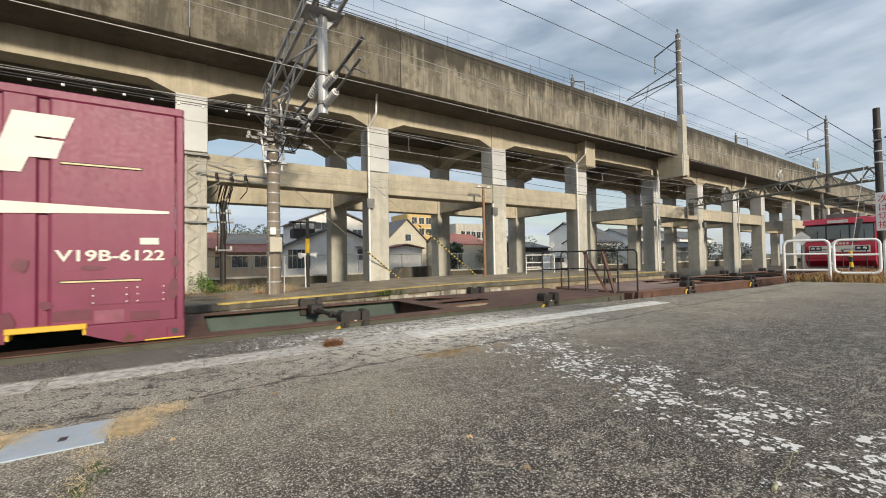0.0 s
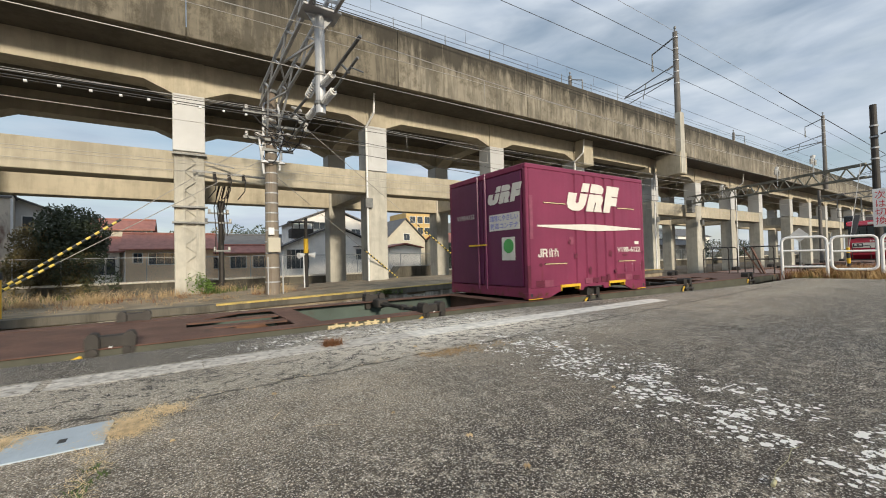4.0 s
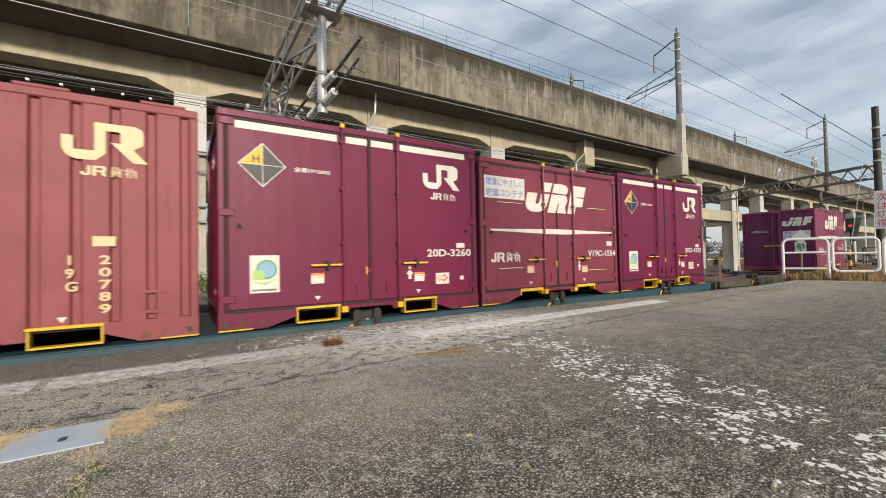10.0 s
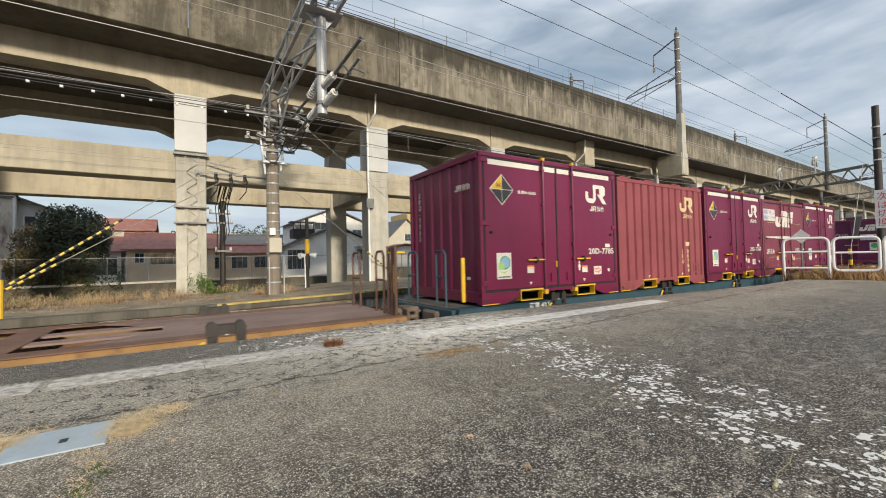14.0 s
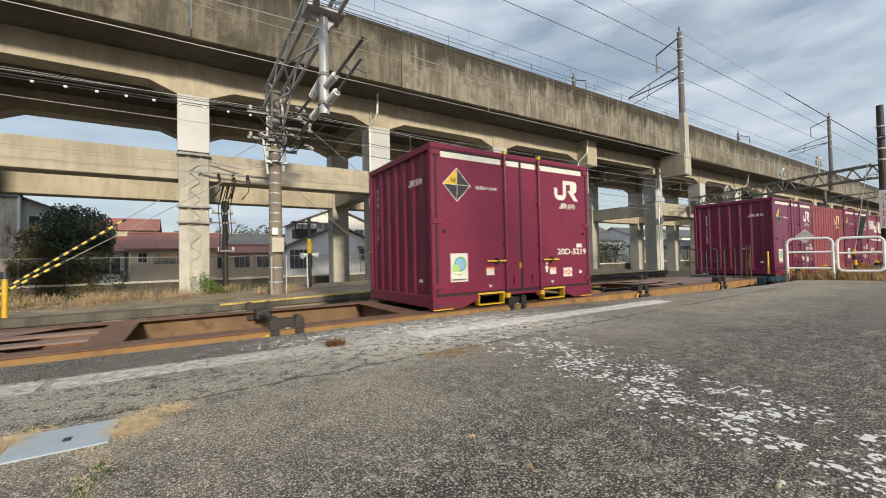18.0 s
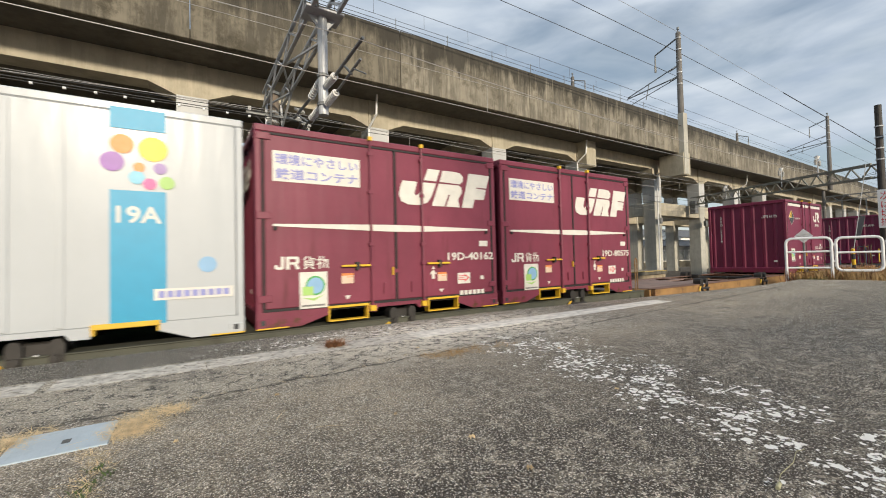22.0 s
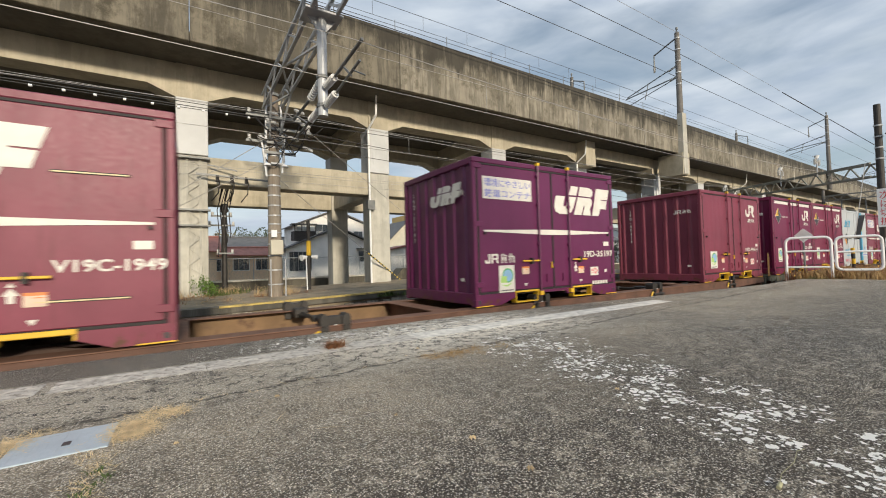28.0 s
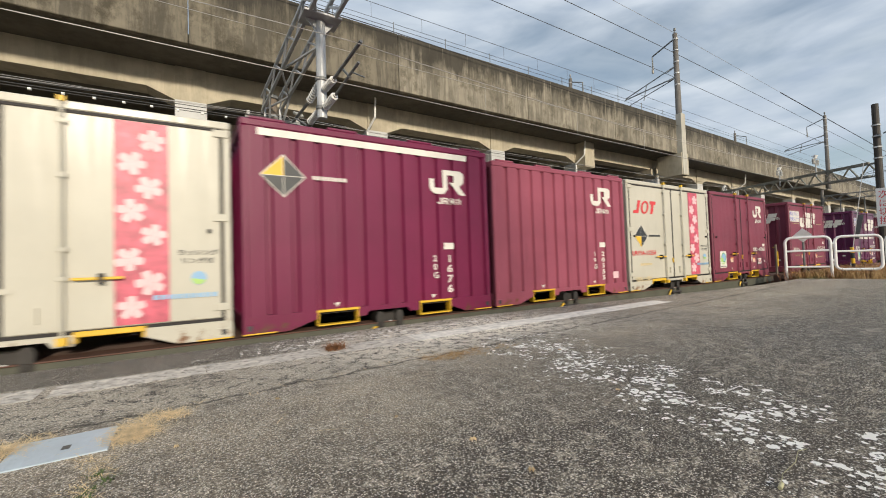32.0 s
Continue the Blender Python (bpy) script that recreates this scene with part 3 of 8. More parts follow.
def xprism(bm, outline, x0, x1):
    """An outline in y, z, from x0 to x1."""
    f0 = [bm.verts.new((x0, y, z)) for y, z in outline]
    f1 = [bm.verts.new((x1, y, z)) for y, z in outline]
    n = len(outline)
    bm.faces.new(f0[::-1])
    bm.faces.new(f1)
    for i in range(n):
        j = (i + 1) % n
        bm.faces.new((f0[i], f0[j], f1[j], f1[i]))


def mesh_of(name, bm, material, smooth=False):
    bmesh.ops.recalc_face_normals(bm, faces=bm.faces[:])
    me = bpy.data.meshes.new(name)
    bm.to_mesh(me)
    bm.free()
    me.materials.append(material)
    if smooth:
        for f in me.polygons:
            f.use_smooth = True
    return me


def part(name, bm, material, parent=None, label=""):
    ob = new(name, mesh_of(name, bm, material))
    ob.parent = parent
    return tagged(ob, label)


def thing(name, label, category, group="", kind=""):
    return tagged(new(name), label, category, group, kind)


def single(name, bm, material, label, category, group="", kind=""):
    return tagged(new(name, mesh_of(name, bm, material)), label, category, group, kind)


def boxes(*rows):
    bm = bmesh.new()
    for r in rows:
        box(bm, *r)
    return bm


def rods(r, *pairs, n=8):
    bm = bmesh.new()
    for a, b in pairs:
        rod(bm, a, b, r, n)
    return bm


def letters(name, body, x, z, width, height, material, parent, y=-0.004, bold=0.022):
    """Lettering in the built-in font on a face that looks to -y, fitted into width and height from its lower left corner."""
    cu = bpy.data.curves.new(name, "FONT")
    cu.body, cu.size, cu.extrude, cu.resolution_u, cu.offset = body, 1.0, 0.0, 3, bold
    tmp = bpy.data.objects.new(name, cu)
    scene.collection.objects.link(tmp)
    bpy.context.view_layer.update()
    me = bpy.data.meshes.new_from_object(tmp.evaluated_get(bpy.context.evaluated_depsgraph_get()))
    bpy.data.objects.remove(tmp)
    bpy.data.curves.remove(cu)
    co = np.array([v.co[:] for v in me.vertices])
    lo, hi = co.min(0), co.max(0)
    for v in me.vertices:
        a, b = (v.co.x - lo[0]) / (hi[0] - lo[0]), (v.co.y - lo[1]) / (hi[1] - lo[1])
        v.co = (x + a * width, y, z + b * height)
    me.materials.clear()
    me.materials.append(material)
    ob = new(name, me)
    ob.parent = parent
    return ob


# ---------------------------------------------------------------- ground and tracks
bm = bmesh.new()
v = [bm.verts.new(c) for c in ((-1500, -1500, -1.2), (1500, -1500, -1.2), (1500, 1500, -1.2), (-1500, 1500, -1.2))]
bm.faces.new(v)
tagged(new("ground", mesh_of("ground", bm, M_GROUND)), "brown soil and gravel at rail level", "ground", kind="structure")

# loading platform: its edge draws in towards the fence end
bm = bmesh.new()
edge = [(-40, 4.67), (3.6, 4.67), (8.2, 4.22), (11.6, 3.95), (14.3, 4.05)]
top = [bm.verts.new((x, y, 0)) for x, y in edge] + [bm.verts.new((14.9, 2.0, 0)), bm.verts.new((17.5, -6, 0)), bm.verts.new((22, -30, 0)), bm.verts.new((-40, -30, 0))]
low = [bm.verts.new((q.co.x, q.co.y, -1.25)) for q in top]
bm.faces.new(top)
for i in range(len(top)):
    j = (i + 1) % len(top)
    bm.faces.new((top[j], top[i], low[i], low[j]))
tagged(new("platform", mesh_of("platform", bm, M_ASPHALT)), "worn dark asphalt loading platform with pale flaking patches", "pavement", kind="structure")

# grass verge past the platform end
bm = bmesh.new()
vv = [bm.verts.new(c) for c in ((14.2, 4.3, -0.06), (14.85, 2.0, -0.06), (17.4, -6, -0.06), (22, -30, -0.06), (60, -30, -0.3), (60, 4.3, -0.3), (26, 4.3, -0.15))]
ww = [bm.verts.new((q.co.x, q.co.y, -1.25)) for q in vv]
bm.faces.new(vv)
for i in range(len(vv)):
    j = (i + 1) % len(vv)
    bm.faces.new((vv[j], vv[i], ww[i], ww[j]))
tagged(new("grass_verge", mesh_of("grass_verge", bm, M_GROUND)), "earth verge with dry grass beyond the asphalt", "ground", kind="structure")

TRACK_Y = 6.425
RAIL_Z = -0.99


def track(y, x0, x1, name):
    bm = bmesh.new()
    xprism(bm, [(y - 1.9, -1.22), (y + 1.9, -1.22), (y + 1.35, -1.135), (y - 1.35, -1.135)], x0, x1)
    bed = tagged(new("ballast_bed", mesh_of("ballast_bed", bm, M_BALLAST)), "brown stained ballast bed", "ballast", kind="structure")
    for s in (-0.5335, 0.5335):
        bm = bmesh.new()
        c = y + s
        xprism(bm, [(c - 0.06, -1.13), (c + 0.06, -1.13), (c + 0.012, -1.09), (c + 0.012, -1.03), (c + 0.033, -1.02), (c + 0.033, RAIL_Z), (c - 0.033, RAIL_Z), (c - 0.033, -1.02), (c - 0.012, -1.03), (c - 0.012, -1.09)], x0, x1)
        part("rail", bm, M_RAIL, bed)
    bm = bmesh.new()
    for i in range(int((x1 - x0) / 0.65)):
        box(bm, x0 + i * 0.65, x0 + i * 0.65 + 0.22, y - 1.02, y + 1.02, -1.15, -1.125)
    part("sleepers", bm, M_DARKWOOD, bed)["kind"] = "stuff"


track(TRACK_Y, -110, 140, "near")
track(10.6, -60, 140, "far")

# kerb strip let into the asphalt
kerb_x = [-4.6, -2.7, -0.84, -0.79, 0.12, 2.0, 3.9, 5.8, 6.85]
kerb = None
for i, (x0, x1) in enumerate(zip(kerb_x, kerb_x[1:])):
    if i == 2:
        continue
    bm = bmesh.new()
    rbox(bm, x0 + 0.004, x1 - 0.004, 3.60 + 0.006 * (i % 2), 3.93, -0.05, 0.0015 + 0.001 * (i % 2), 0.001)
    if kerb is None:
        kerb = tagged(new("kerb", mesh_of("kerb", bm, M_KERBOLD)), "pale worn concrete kerb strip let into the asphalt", "kerb", kind="structure")
    else:
        part("kerb_stone", bm, M_KERBOLD if x1 < 2.1 else M_KERB, kerb)

# steel cover plate
bm = bmesh.new()
rbox(bm, -0.68, -0.31, 2.37, 2.70, -0.02, 0.005, 0.003)
plate = single("cover_plate", bm, M_PLATE, "blue-grey steel cover plate let into the asphalt", "cover plate")
part("lift_slot", boxes((-0.49, -0.46, 2.49, 2.535, 0.003, 0.0075)), M_BLACK, plate)
for k in range(7):
    part("plate_rib", boxes((-0.665 + k * 0.05, -0.645 + k * 0.05, 2.385, 2.685, 0.003, 0.0056)), M_PLATE, plate)

# ---------------------------------------------------------------- far platform under the viaduct
def far_top(x):
    return -0.37 if x < 0.5 else (-0.37 + (x - 0.5) * 0.021 if x < 9 else -0.19)


bm = bmesh.new()
xs = [-40, -12, -4, 0.5, 3, 6, 9, 14, 24.5]
prof = []
for x in xs:
    e = 13.25
    prof.append([bm.verts.new(c) for c in ((x, e, -1.25), (x, e, far_top(x) - 0.02), (x, e + 0.25, far_top(x)), (x, 16.5, far_top(x) + 0.03), (x, 19.1, far_top(x) + 0.04), (x, 19.1, -1.25))])
for a, b in zip(prof, prof[1:]):
    for k in range(5):
        bm.faces.new((a[k], b[k], b[k + 1], a[k + 1]))
bm.faces.new(prof[0][::-1])
bm.faces.new(prof[-1])
far_plat = tagged(new("far_platform", mesh_of("far_platform", bm, surface("weathered_platform_top", rgb(0.33, 0.27, 0.19), 0.9, 0, 0.45, 1.2, 25, 0.6, rgb(0.15, 0.125, 0.085), 0.54))), "old low platform with weeds under the viaduct", "platform", kind="structure")
# dark coping and pale block wall below it
bm = bmesh.new()
for a, b in zip(xs[1:-1], xs[2:]):
    za, zb = far_top(a), far_top(b)
    q = [bm.verts.new(c) for c in ((a, 13.12, za - 0.20), (b, 13.12, zb - 0.20), (b, 13.12, zb - 0.005), (a, 13.12, za - 0.005), (a, 13.45, za - 0.20), (b, 13.45, zb - 0.20), (b, 13.45, zb + 0.006), (a, 13.45, za + 0.006))]
    for f in ((0, 1, 2, 3), (7, 6, 5, 4), (3, 2, 6, 7), (1, 0, 4, 5), (0, 3, 7, 4), (2, 1, 5, 6)):
        bm.faces.new([q[i] for i in f])
part("coping", bm, M_OLDWALL, far_plat, "dark mossy coping")
rnd = random.Random(4)
x = -14.0
while x < 12:
    w = rnd.uniform(0.45, 0.8)
    bm = bmesh.new()
    rbox(bm, x, x + w - rnd.uniform(0.005, 0.03), 13.17 + rnd.uniform(0, 0.05), 13.4, -0.95 + rnd.uniform(0, 0.12), far_top(x) - 0.205 - rnd.uniform(0, 0.10), 0.02)
    part("wall_block", bm, M_PALEWALL, far_plat)
    x += w
for a, b, mat in ((0.75, 6.0, M_WORNYELLOW), (6.0, 9.0, M_WORNYELLOW), (9.0, 24.4, M_WORNYELLOW)):
    bm = bmesh.new()
    za, zb = far_top(a) + 0.012, far_top(b) + 0.012
    d = 0.05 if b < 7 else 0.025
    q = [bm.verts.new(c) for c in ((a, 13.36, za), (b, 13.36, zb), (b, 13.10, zb), (a, 13.10, za), (a, 13.10, za - d), (b, 13.10, zb - d))]
    bm.faces.new(q[:4][::-1])
    bm.faces.new((q[4], q[5], q[2], q[3]))
    part("yellow_line", bm, mat, far_plat, "worn yellow edge line")

# ---------------------------------------------------------------- viaduct
COL = 1.0
ROW1, ROW2 = 18.0, 24.1          # front faces of the two column rows
EDGE1, EDGE2 = 15.9, 27.2        # parapet faces
Z_SOF, Z_TOP, Z_BEAM, Z_COLTOP = 8.61, 11.17, 7.68, 7.30
Z_MID0, Z_MID1 = 4.04, 5.10


def haunch(bm, x0, x1, y0, y1):
    """A longitudinal beam between two column faces, with haunches at both ends."""
    prism(bm, [(x0, Z_COLTOP), (x0 + 0.9, Z_BEAM), (x1 - 0.9, Z_BEAM), (x1, Z_COLTOP), (x1, Z_SOF), (x0, Z_SOF)], y0, y1)


def viaduct_unit(cols, x_from, x_to, base, mids=True, turn=None):
    """One rigid frame: two rows of columns, beams, slab and parapets. turn: a pose for the whole unit."""
    via = thing("viaduct", "concrete railway viaduct with dark rain-streaked parapet and pale columns", "viaduct", "viaduct frames", "structure")
    for x in cols:
        for y in (ROW1, ROW2):
            bm = bmesh.new()
            rbox(bm, x - COL / 2, x + COL / 2, y, y + COL, base, Z_MID1, 0.03)
            c = part("column", bm, M_COLUMN, via)
            bm = bmesh.new()
            rbox(bm, x - COL / 2 - 0.03, x + COL / 2 + 0.03, y - 0.03, y + COL + 0.03, Z_MID1 + 0.03, Z_COLTOP, 0.02)
            part("column_jacket", bm, M_WRAP, via, "white sheet-steel jacket")
            bm = bmesh.new()
            box(bm, x - COL / 2 - 0.001, x + COL / 2 + 0.001, y - 0.001, y + COL + 0.001, Z_COLTOP, Z_SOF)
            part("column_head", bm, M_BEAM, via)
        bm = bmesh.new()
        # transverse beam with haunches
        xprism(bm, [(ROW1 + COL, Z_COLTOP), (ROW1 + COL + 1.0, Z_BEAM), (ROW2 - 1.0, Z_BEAM), (ROW2, Z_COLTOP), (ROW2, Z_SOF), (ROW1 + COL, Z_SOF)], x - 0.42, x + 0.42)
        part("cross_beam", bm, M_BEAM, via)
        if mids:
            part("cross_tie", boxes((x - 0.36, x + 0.36, ROW1 + COL, ROW2, Z_MID0 + 0.05, Z_MID1 - 0.05)), M_COLUMN, via)
    for a, b in zip(cols, cols[1:]):
        for y in (ROW1, ROW2):
            bm = bmesh.new()
            haunch(bm, a + COL / 2, b - COL / 2, y + 0.06, y + COL - 0.06)
            part("long_beam", bm, M_BEAM, via)
            if mids:
                bm = bmesh.new()
                rbox(bm, a + COL / 2, b - COL / 2, y + 0.05, y + COL - 0.05, Z_MID0, Z_MID1, 0.02)
                part("tie_beam", bm, M_BEAM, via, "pale horizontal tie beam")
    if x_from < cols[0] - 1:
        for y in (ROW1, ROW2):
            part("long_beam", boxes((x_from, cols[0] - COL / 2, y + 0.06, y + COL - 0.06, Z_BEAM - 0.1, Z_SOF)), M_BEAM, via)
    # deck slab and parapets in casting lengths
    part("deck_slab", boxes((x_from, x_to, EDGE1 + 0.18, EDGE2 - 0.18, Z_SOF, Z_SOF + 0.35)), M_SOFFIT, via, "dark streaked slab underside")
    n = max(1, round((x_to - x_from) / 7.7))
    w = (x_to - x_from) / n
    for i in range(n):
        a, b = x_from + i * w, x_from + (i + 1) * w
        for y0, y1 in ((EDGE1, EDGE1 + 0.22), (EDGE2 - 0.22, EDGE2)):
            bm = bmesh.new()
            rbox(bm, a + 0.012, b - 0.012, y0, y1, Z_SOF - 0.06, Z_TOP, 0.02)
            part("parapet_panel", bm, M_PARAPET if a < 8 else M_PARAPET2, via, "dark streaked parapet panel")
    if turn is not None:
        via.matrix_basis = turn
    return via


viaduct_unit([-30.8, -23.05, -15.3, -7.55, 0.2, 7.95, 15.65, 23.15], -40, 24.2, -1.25)
# hung girder between two frames, on corbels
girder = thing("hung_girder", "suspended concrete girder between two viaduct frames", "girder", "", "structure")
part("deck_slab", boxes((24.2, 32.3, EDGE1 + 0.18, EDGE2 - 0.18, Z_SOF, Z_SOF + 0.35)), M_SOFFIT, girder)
for y in (ROW1, ROW2):
    part("long_beam", boxes((23.9, 32.3, y + 0.1, y + COL - 0.1, Z_BEAM + 0.1, Z_SOF)), M_BEAM, girder)
for y0, y1 in ((EDGE1, EDGE1 + 0.22), (EDGE2 - 0.22, EDGE2)):
    bm = bmesh.new()
    rbox(bm, 24.22, 32.28, y0, y1, Z_SOF - 0.06, Z_TOP, 0.02)
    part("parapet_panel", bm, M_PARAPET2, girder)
for x, d in ((23.15, 1), (33.0, -1)):
    for y in (ROW1, ROW2):
        bm = bmesh.new()
        prism(bm, [(x + d * 0.5, 7.0), (x + d * 1.3, 7.35), (x + d * 1.3, 7.75), (x + d * 0.5, 7.75)][::d], y - 0.12, y + COL + 0.12)
        part("corbel", bm, M_BEAM, girder)
part("bracket", boxes((22.7, 23.7, ROW1 - 0.75, ROW1 - 0.03, 6.9, Z_SOF)), M_BEAM, girder)
part("bracket", boxes((31.9, 32.9, EDGE1 - 0.35, ROW1 - 0.6, 6.85, Z_SOF - 0.07)), M_BEAM, girder, "pale pole bracket under the parapet")

TURN = Matrix.Translation((32.4, EDGE1, 0)) @ pose(0, 0, 0, 0, 0, 0.9) @ Matrix.Translation((-32.4, -EDGE1, 0)) @ pose(0, 0.2, 0)
viaduct_unit([33.0, 40.7, 48.2, 55.8], 32.4, 57.2, -1.25, True, TURN)
viaduct_unit([66.0, 73.7, 81.4, 89.1, 96.8, 104.5, 112.2], 57.2, 120, -1.25, True, TURN)
viaduct_unit([121.0, 129, 137, 145, 153, 161, 169], 120, 176, -1.25, True, TURN)

# ---------------------------------------------------------------- train
FACE_Y = 5.20          # near face of the containers
BASE_Z = 0.01          # their underside
CL, CW = 3.715, 2.45
TRAIN_THINGS = []      # (thing, place along the train, y, z)


def ride(ob, u, y=FACE_Y, z=BASE_Z):
    TRAIN_THINGS.append((ob, u, y, z))
    ob.matrix_basis = pose(u - 31.86, y, z)
    return ob


def quad_part(name, pts, mat, parent, y=-0.003, label=""):
    bm = bmesh.new()
    bm.faces.new([bm.verts.new((x, y, z)) for x, z in pts])
    ob = new(name, mesh_of(name, bm, mat))
    ob.parent = parent
    return tagged(ob, label)


def rect(name, x0, x1, z0, z1, mat, parent, y=-0.003, label=""):
    return part(name, boxes((x0, x1, y, y + 0.0025, z0, z1)), mat, parent, label)


def polys(name, outlines, mat, parent, y=-0.004, thick=0.0025, label=""):
    bm = bmesh.new()
    for o in outlines:
        area = sum(a[0] * b[1] - b[0] * a[1] for a, b in zip(o, o[1:] + o[:1]))
        prism(bm, o if area > 0 else o[::-1], y, y + thick)
    bmesh.ops.remove_doubles(bm, verts=bm.verts[:], dist=0.0004)
    bmesh.ops.triangulate(bm, faces=[f for f in bm.faces if len(f.verts) > 4])
    return part(name, bm, mat, parent, label)


def arc(cx, cz, r, a0, a1, n=7):
    return [(cx + r * math.cos(radians(a0 + (a1 - a0) * i / n)), cz + r * math.sin(radians(a0 + (a1 - a0) * i / n))) for i in range(n + 1)]


def emblem_small(parent, x, z, s, mat, y=-0.004):
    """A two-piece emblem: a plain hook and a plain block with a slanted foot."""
    strokes = (((0.37, 0.125), (0.50, 0.10), (0.50, 0.50), (0.37, 0.50)),
               ((0.10, 0.02), (0.17, 0.0), (0.38, 0.0), (0.50, 0.10), (0.37, 0.125), (0.13, 0.125)),
               ((0.0, 0.30), (0.0, 0.14), (0.04, 0.06), (0.10, 0.02), (0.13, 0.125), (0.13, 0.30)),
               ((0.50, 0.40), (0.82, 0.40), (0.86, 0.50), (0.50, 0.50)),
               ((0.82, 0.40), (0.97, 0.40), (0.95, 0.46), (0.86, 0.50)),
               ((0.68, 0.40), (0.68, 0.25), (0.96, 0.25), (0.97, 0.40)),
               ((0.56, 0.25), (0.84, 0.0), (1.02, 0.0), (0.84, 0.18), (0.96, 0.25)))
    return polys("emblem", [[(x + a * s, z + b * 1.16 * s) for a, b in o] for o in strokes], mat, parent, y)


def emblem_wide(parent, x, z, w, h, mat, y=-0.004):
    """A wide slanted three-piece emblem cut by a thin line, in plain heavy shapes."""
    outlines = (((0.04, 0.62), (0.02, 0.50), (0.0, 0.25), (0.02, 0.08), (0.09, 0.0), (0.21, 0.0), (0.29, 0.08), (0.335, 0.24), (0.39, 0.62), (0.25, 0.62), (0.212, 0.31), (0.175, 0.25), (0.155, 0.31), (0.19, 0.62)),
                ((0.258, 0.68), (0.395, 0.68), (0.435, 1.0), (0.305, 1.0)),
                ((0.43, 0.68), (0.665, 0.66), (0.70, 0.75), (0.705, 0.88), (0.67, 0.97), (0.60, 1.0), (0.468, 1.0)),
                ((0.340, 0.0), (0.478, 0.0), (0.528, 0.34), (0.546, 0.34), (0.499, 0.0), (0.655, 0.0), (0.640, 0.22), (0.685, 0.42), (0.682, 0.56), (0.655, 0.625), (0.42, 0.625)),
                ((0.682, 0.0), (0.812, 0.0), (0.842, 0.26), (0.958, 0.26), (0.988, 0.57), (0.865, 0.585), (0.867, 0.615), (0.992, 0.61), (1.035, 0.99), (0.775, 1.0)))
    return polys("emblem", [[(x + a * w, z + b * h) for a, b in o] for o in outlines], mat, parent, y)


def name_mark(parent, x0, x1, z0, z1, mat, y=-0.004):
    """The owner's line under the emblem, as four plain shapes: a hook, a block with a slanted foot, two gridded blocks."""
    w, h = (x1 - x0) / 4, z1 - z0
    cells = ((((0.0, 0.35), (0.0, 0.12), (0.15, 0.0), (0.50, 0.0), (0.66, 0.12), (0.66, 1.0), (0.44, 1.0), (0.44, 0.19), (0.22, 0.19), (0.22, 0.35)),),
             (((-0.20, 0.0), (0.03, 0.0), (0.03, 0.80), (0.50, 0.80), (0.50, 0.56), (0.08, 0.56), (0.08, 0.38), (0.36, 0.38), (0.52, 0.0), (0.78, 0.0), (0.60, 0.40), (0.72, 0.50), (0.72, 0.88), (0.60, 1.0), (-0.20, 1.0)),),
             (((0.02, 0.70), (0.14, 0.70), (0.34, 1.0), (0.20, 1.0)), ((0.44, 0.74), (0.90, 0.74), (0.90, 0.84), (0.56, 0.84), (0.56, 1.0), (0.44, 1.0)), ((0.10, 0.59), (0.80, 0.59), (0.80, 0.67), (0.10, 0.67)), ((0.10, 0.20), (0.22, 0.20), (0.22, 0.59), (0.10, 0.59)), ((0.68, 0.20), (0.80, 0.20), (0.80, 0.59), (0.68, 0.59)), ((0.22, 0.46), (0.68, 0.46), (0.68, 0.53), (0.22, 0.53)), ((0.22, 0.33), (0.68, 0.33), (0.68, 0.40), (0.22, 0.40)), ((0.22, 0.20), (0.68, 0.20), (0.68, 0.27), (0.22, 0.27)), ((0.0, 0.0), (0.18, 0.0), (0.36, 0.15), (0.20, 0.17)), ((0.70, 0.0), (0.88, 0.0), (0.68, 0.17), (0.52, 0.15))),
             (((0.20, 0.0), (0.31, 0.0), (0.31, 1.0), (0.20, 1.0)), ((0.02, 0.66), (0.40, 0.66), (0.40, 0.77), (0.02, 0.77)), ((0.02, 0.30), (0.42, 0.40), (0.42, 0.50), (0.02, 0.41)), ((0.44, 0.62), (0.90, 0.62), (0.90, 0.74), (0.44, 0.74)), ((0.78, 0.0), (0.90, 0.0), (0.90, 0.62), (0.80, 0.62)), ((0.46, 0.05), (0.56, 0.05), (0.72, 0.62), (0.61, 0.62)), ((0.46, 0.74), (0.56, 0.74), (0.60, 1.0), (0.49, 1.0))))
    return [polys("name_mark", [[(x0 + (i + a) * w, z0 + b * h) for a, b in o] for o in c], mat, parent, y) for i, c in enumerate(cells)]


def bars(parent, x0, x1, z0, z1, n, mat, y=-0.004):
    """Small writing that stays plain: a row of short bars."""
    bm = bmesh.new()
    w = (x1 - x0) / n
    for i in range(n):
        if n > 5:
            box(bm, x0 + i * w, x0 + i * w + 0.72 * w, y, y + 0.002, z0, z1)
            continue
        d = (z1 - z0) / 5
        for k in range(3):
            box(bm, x0 + i * w, x0 + i * w + 0.86 * w, y, y + 0.002, z0 + 2 * k * d, z0 + (2 * k + 1) * d)
    return part("small_print", bm, mat, parent)


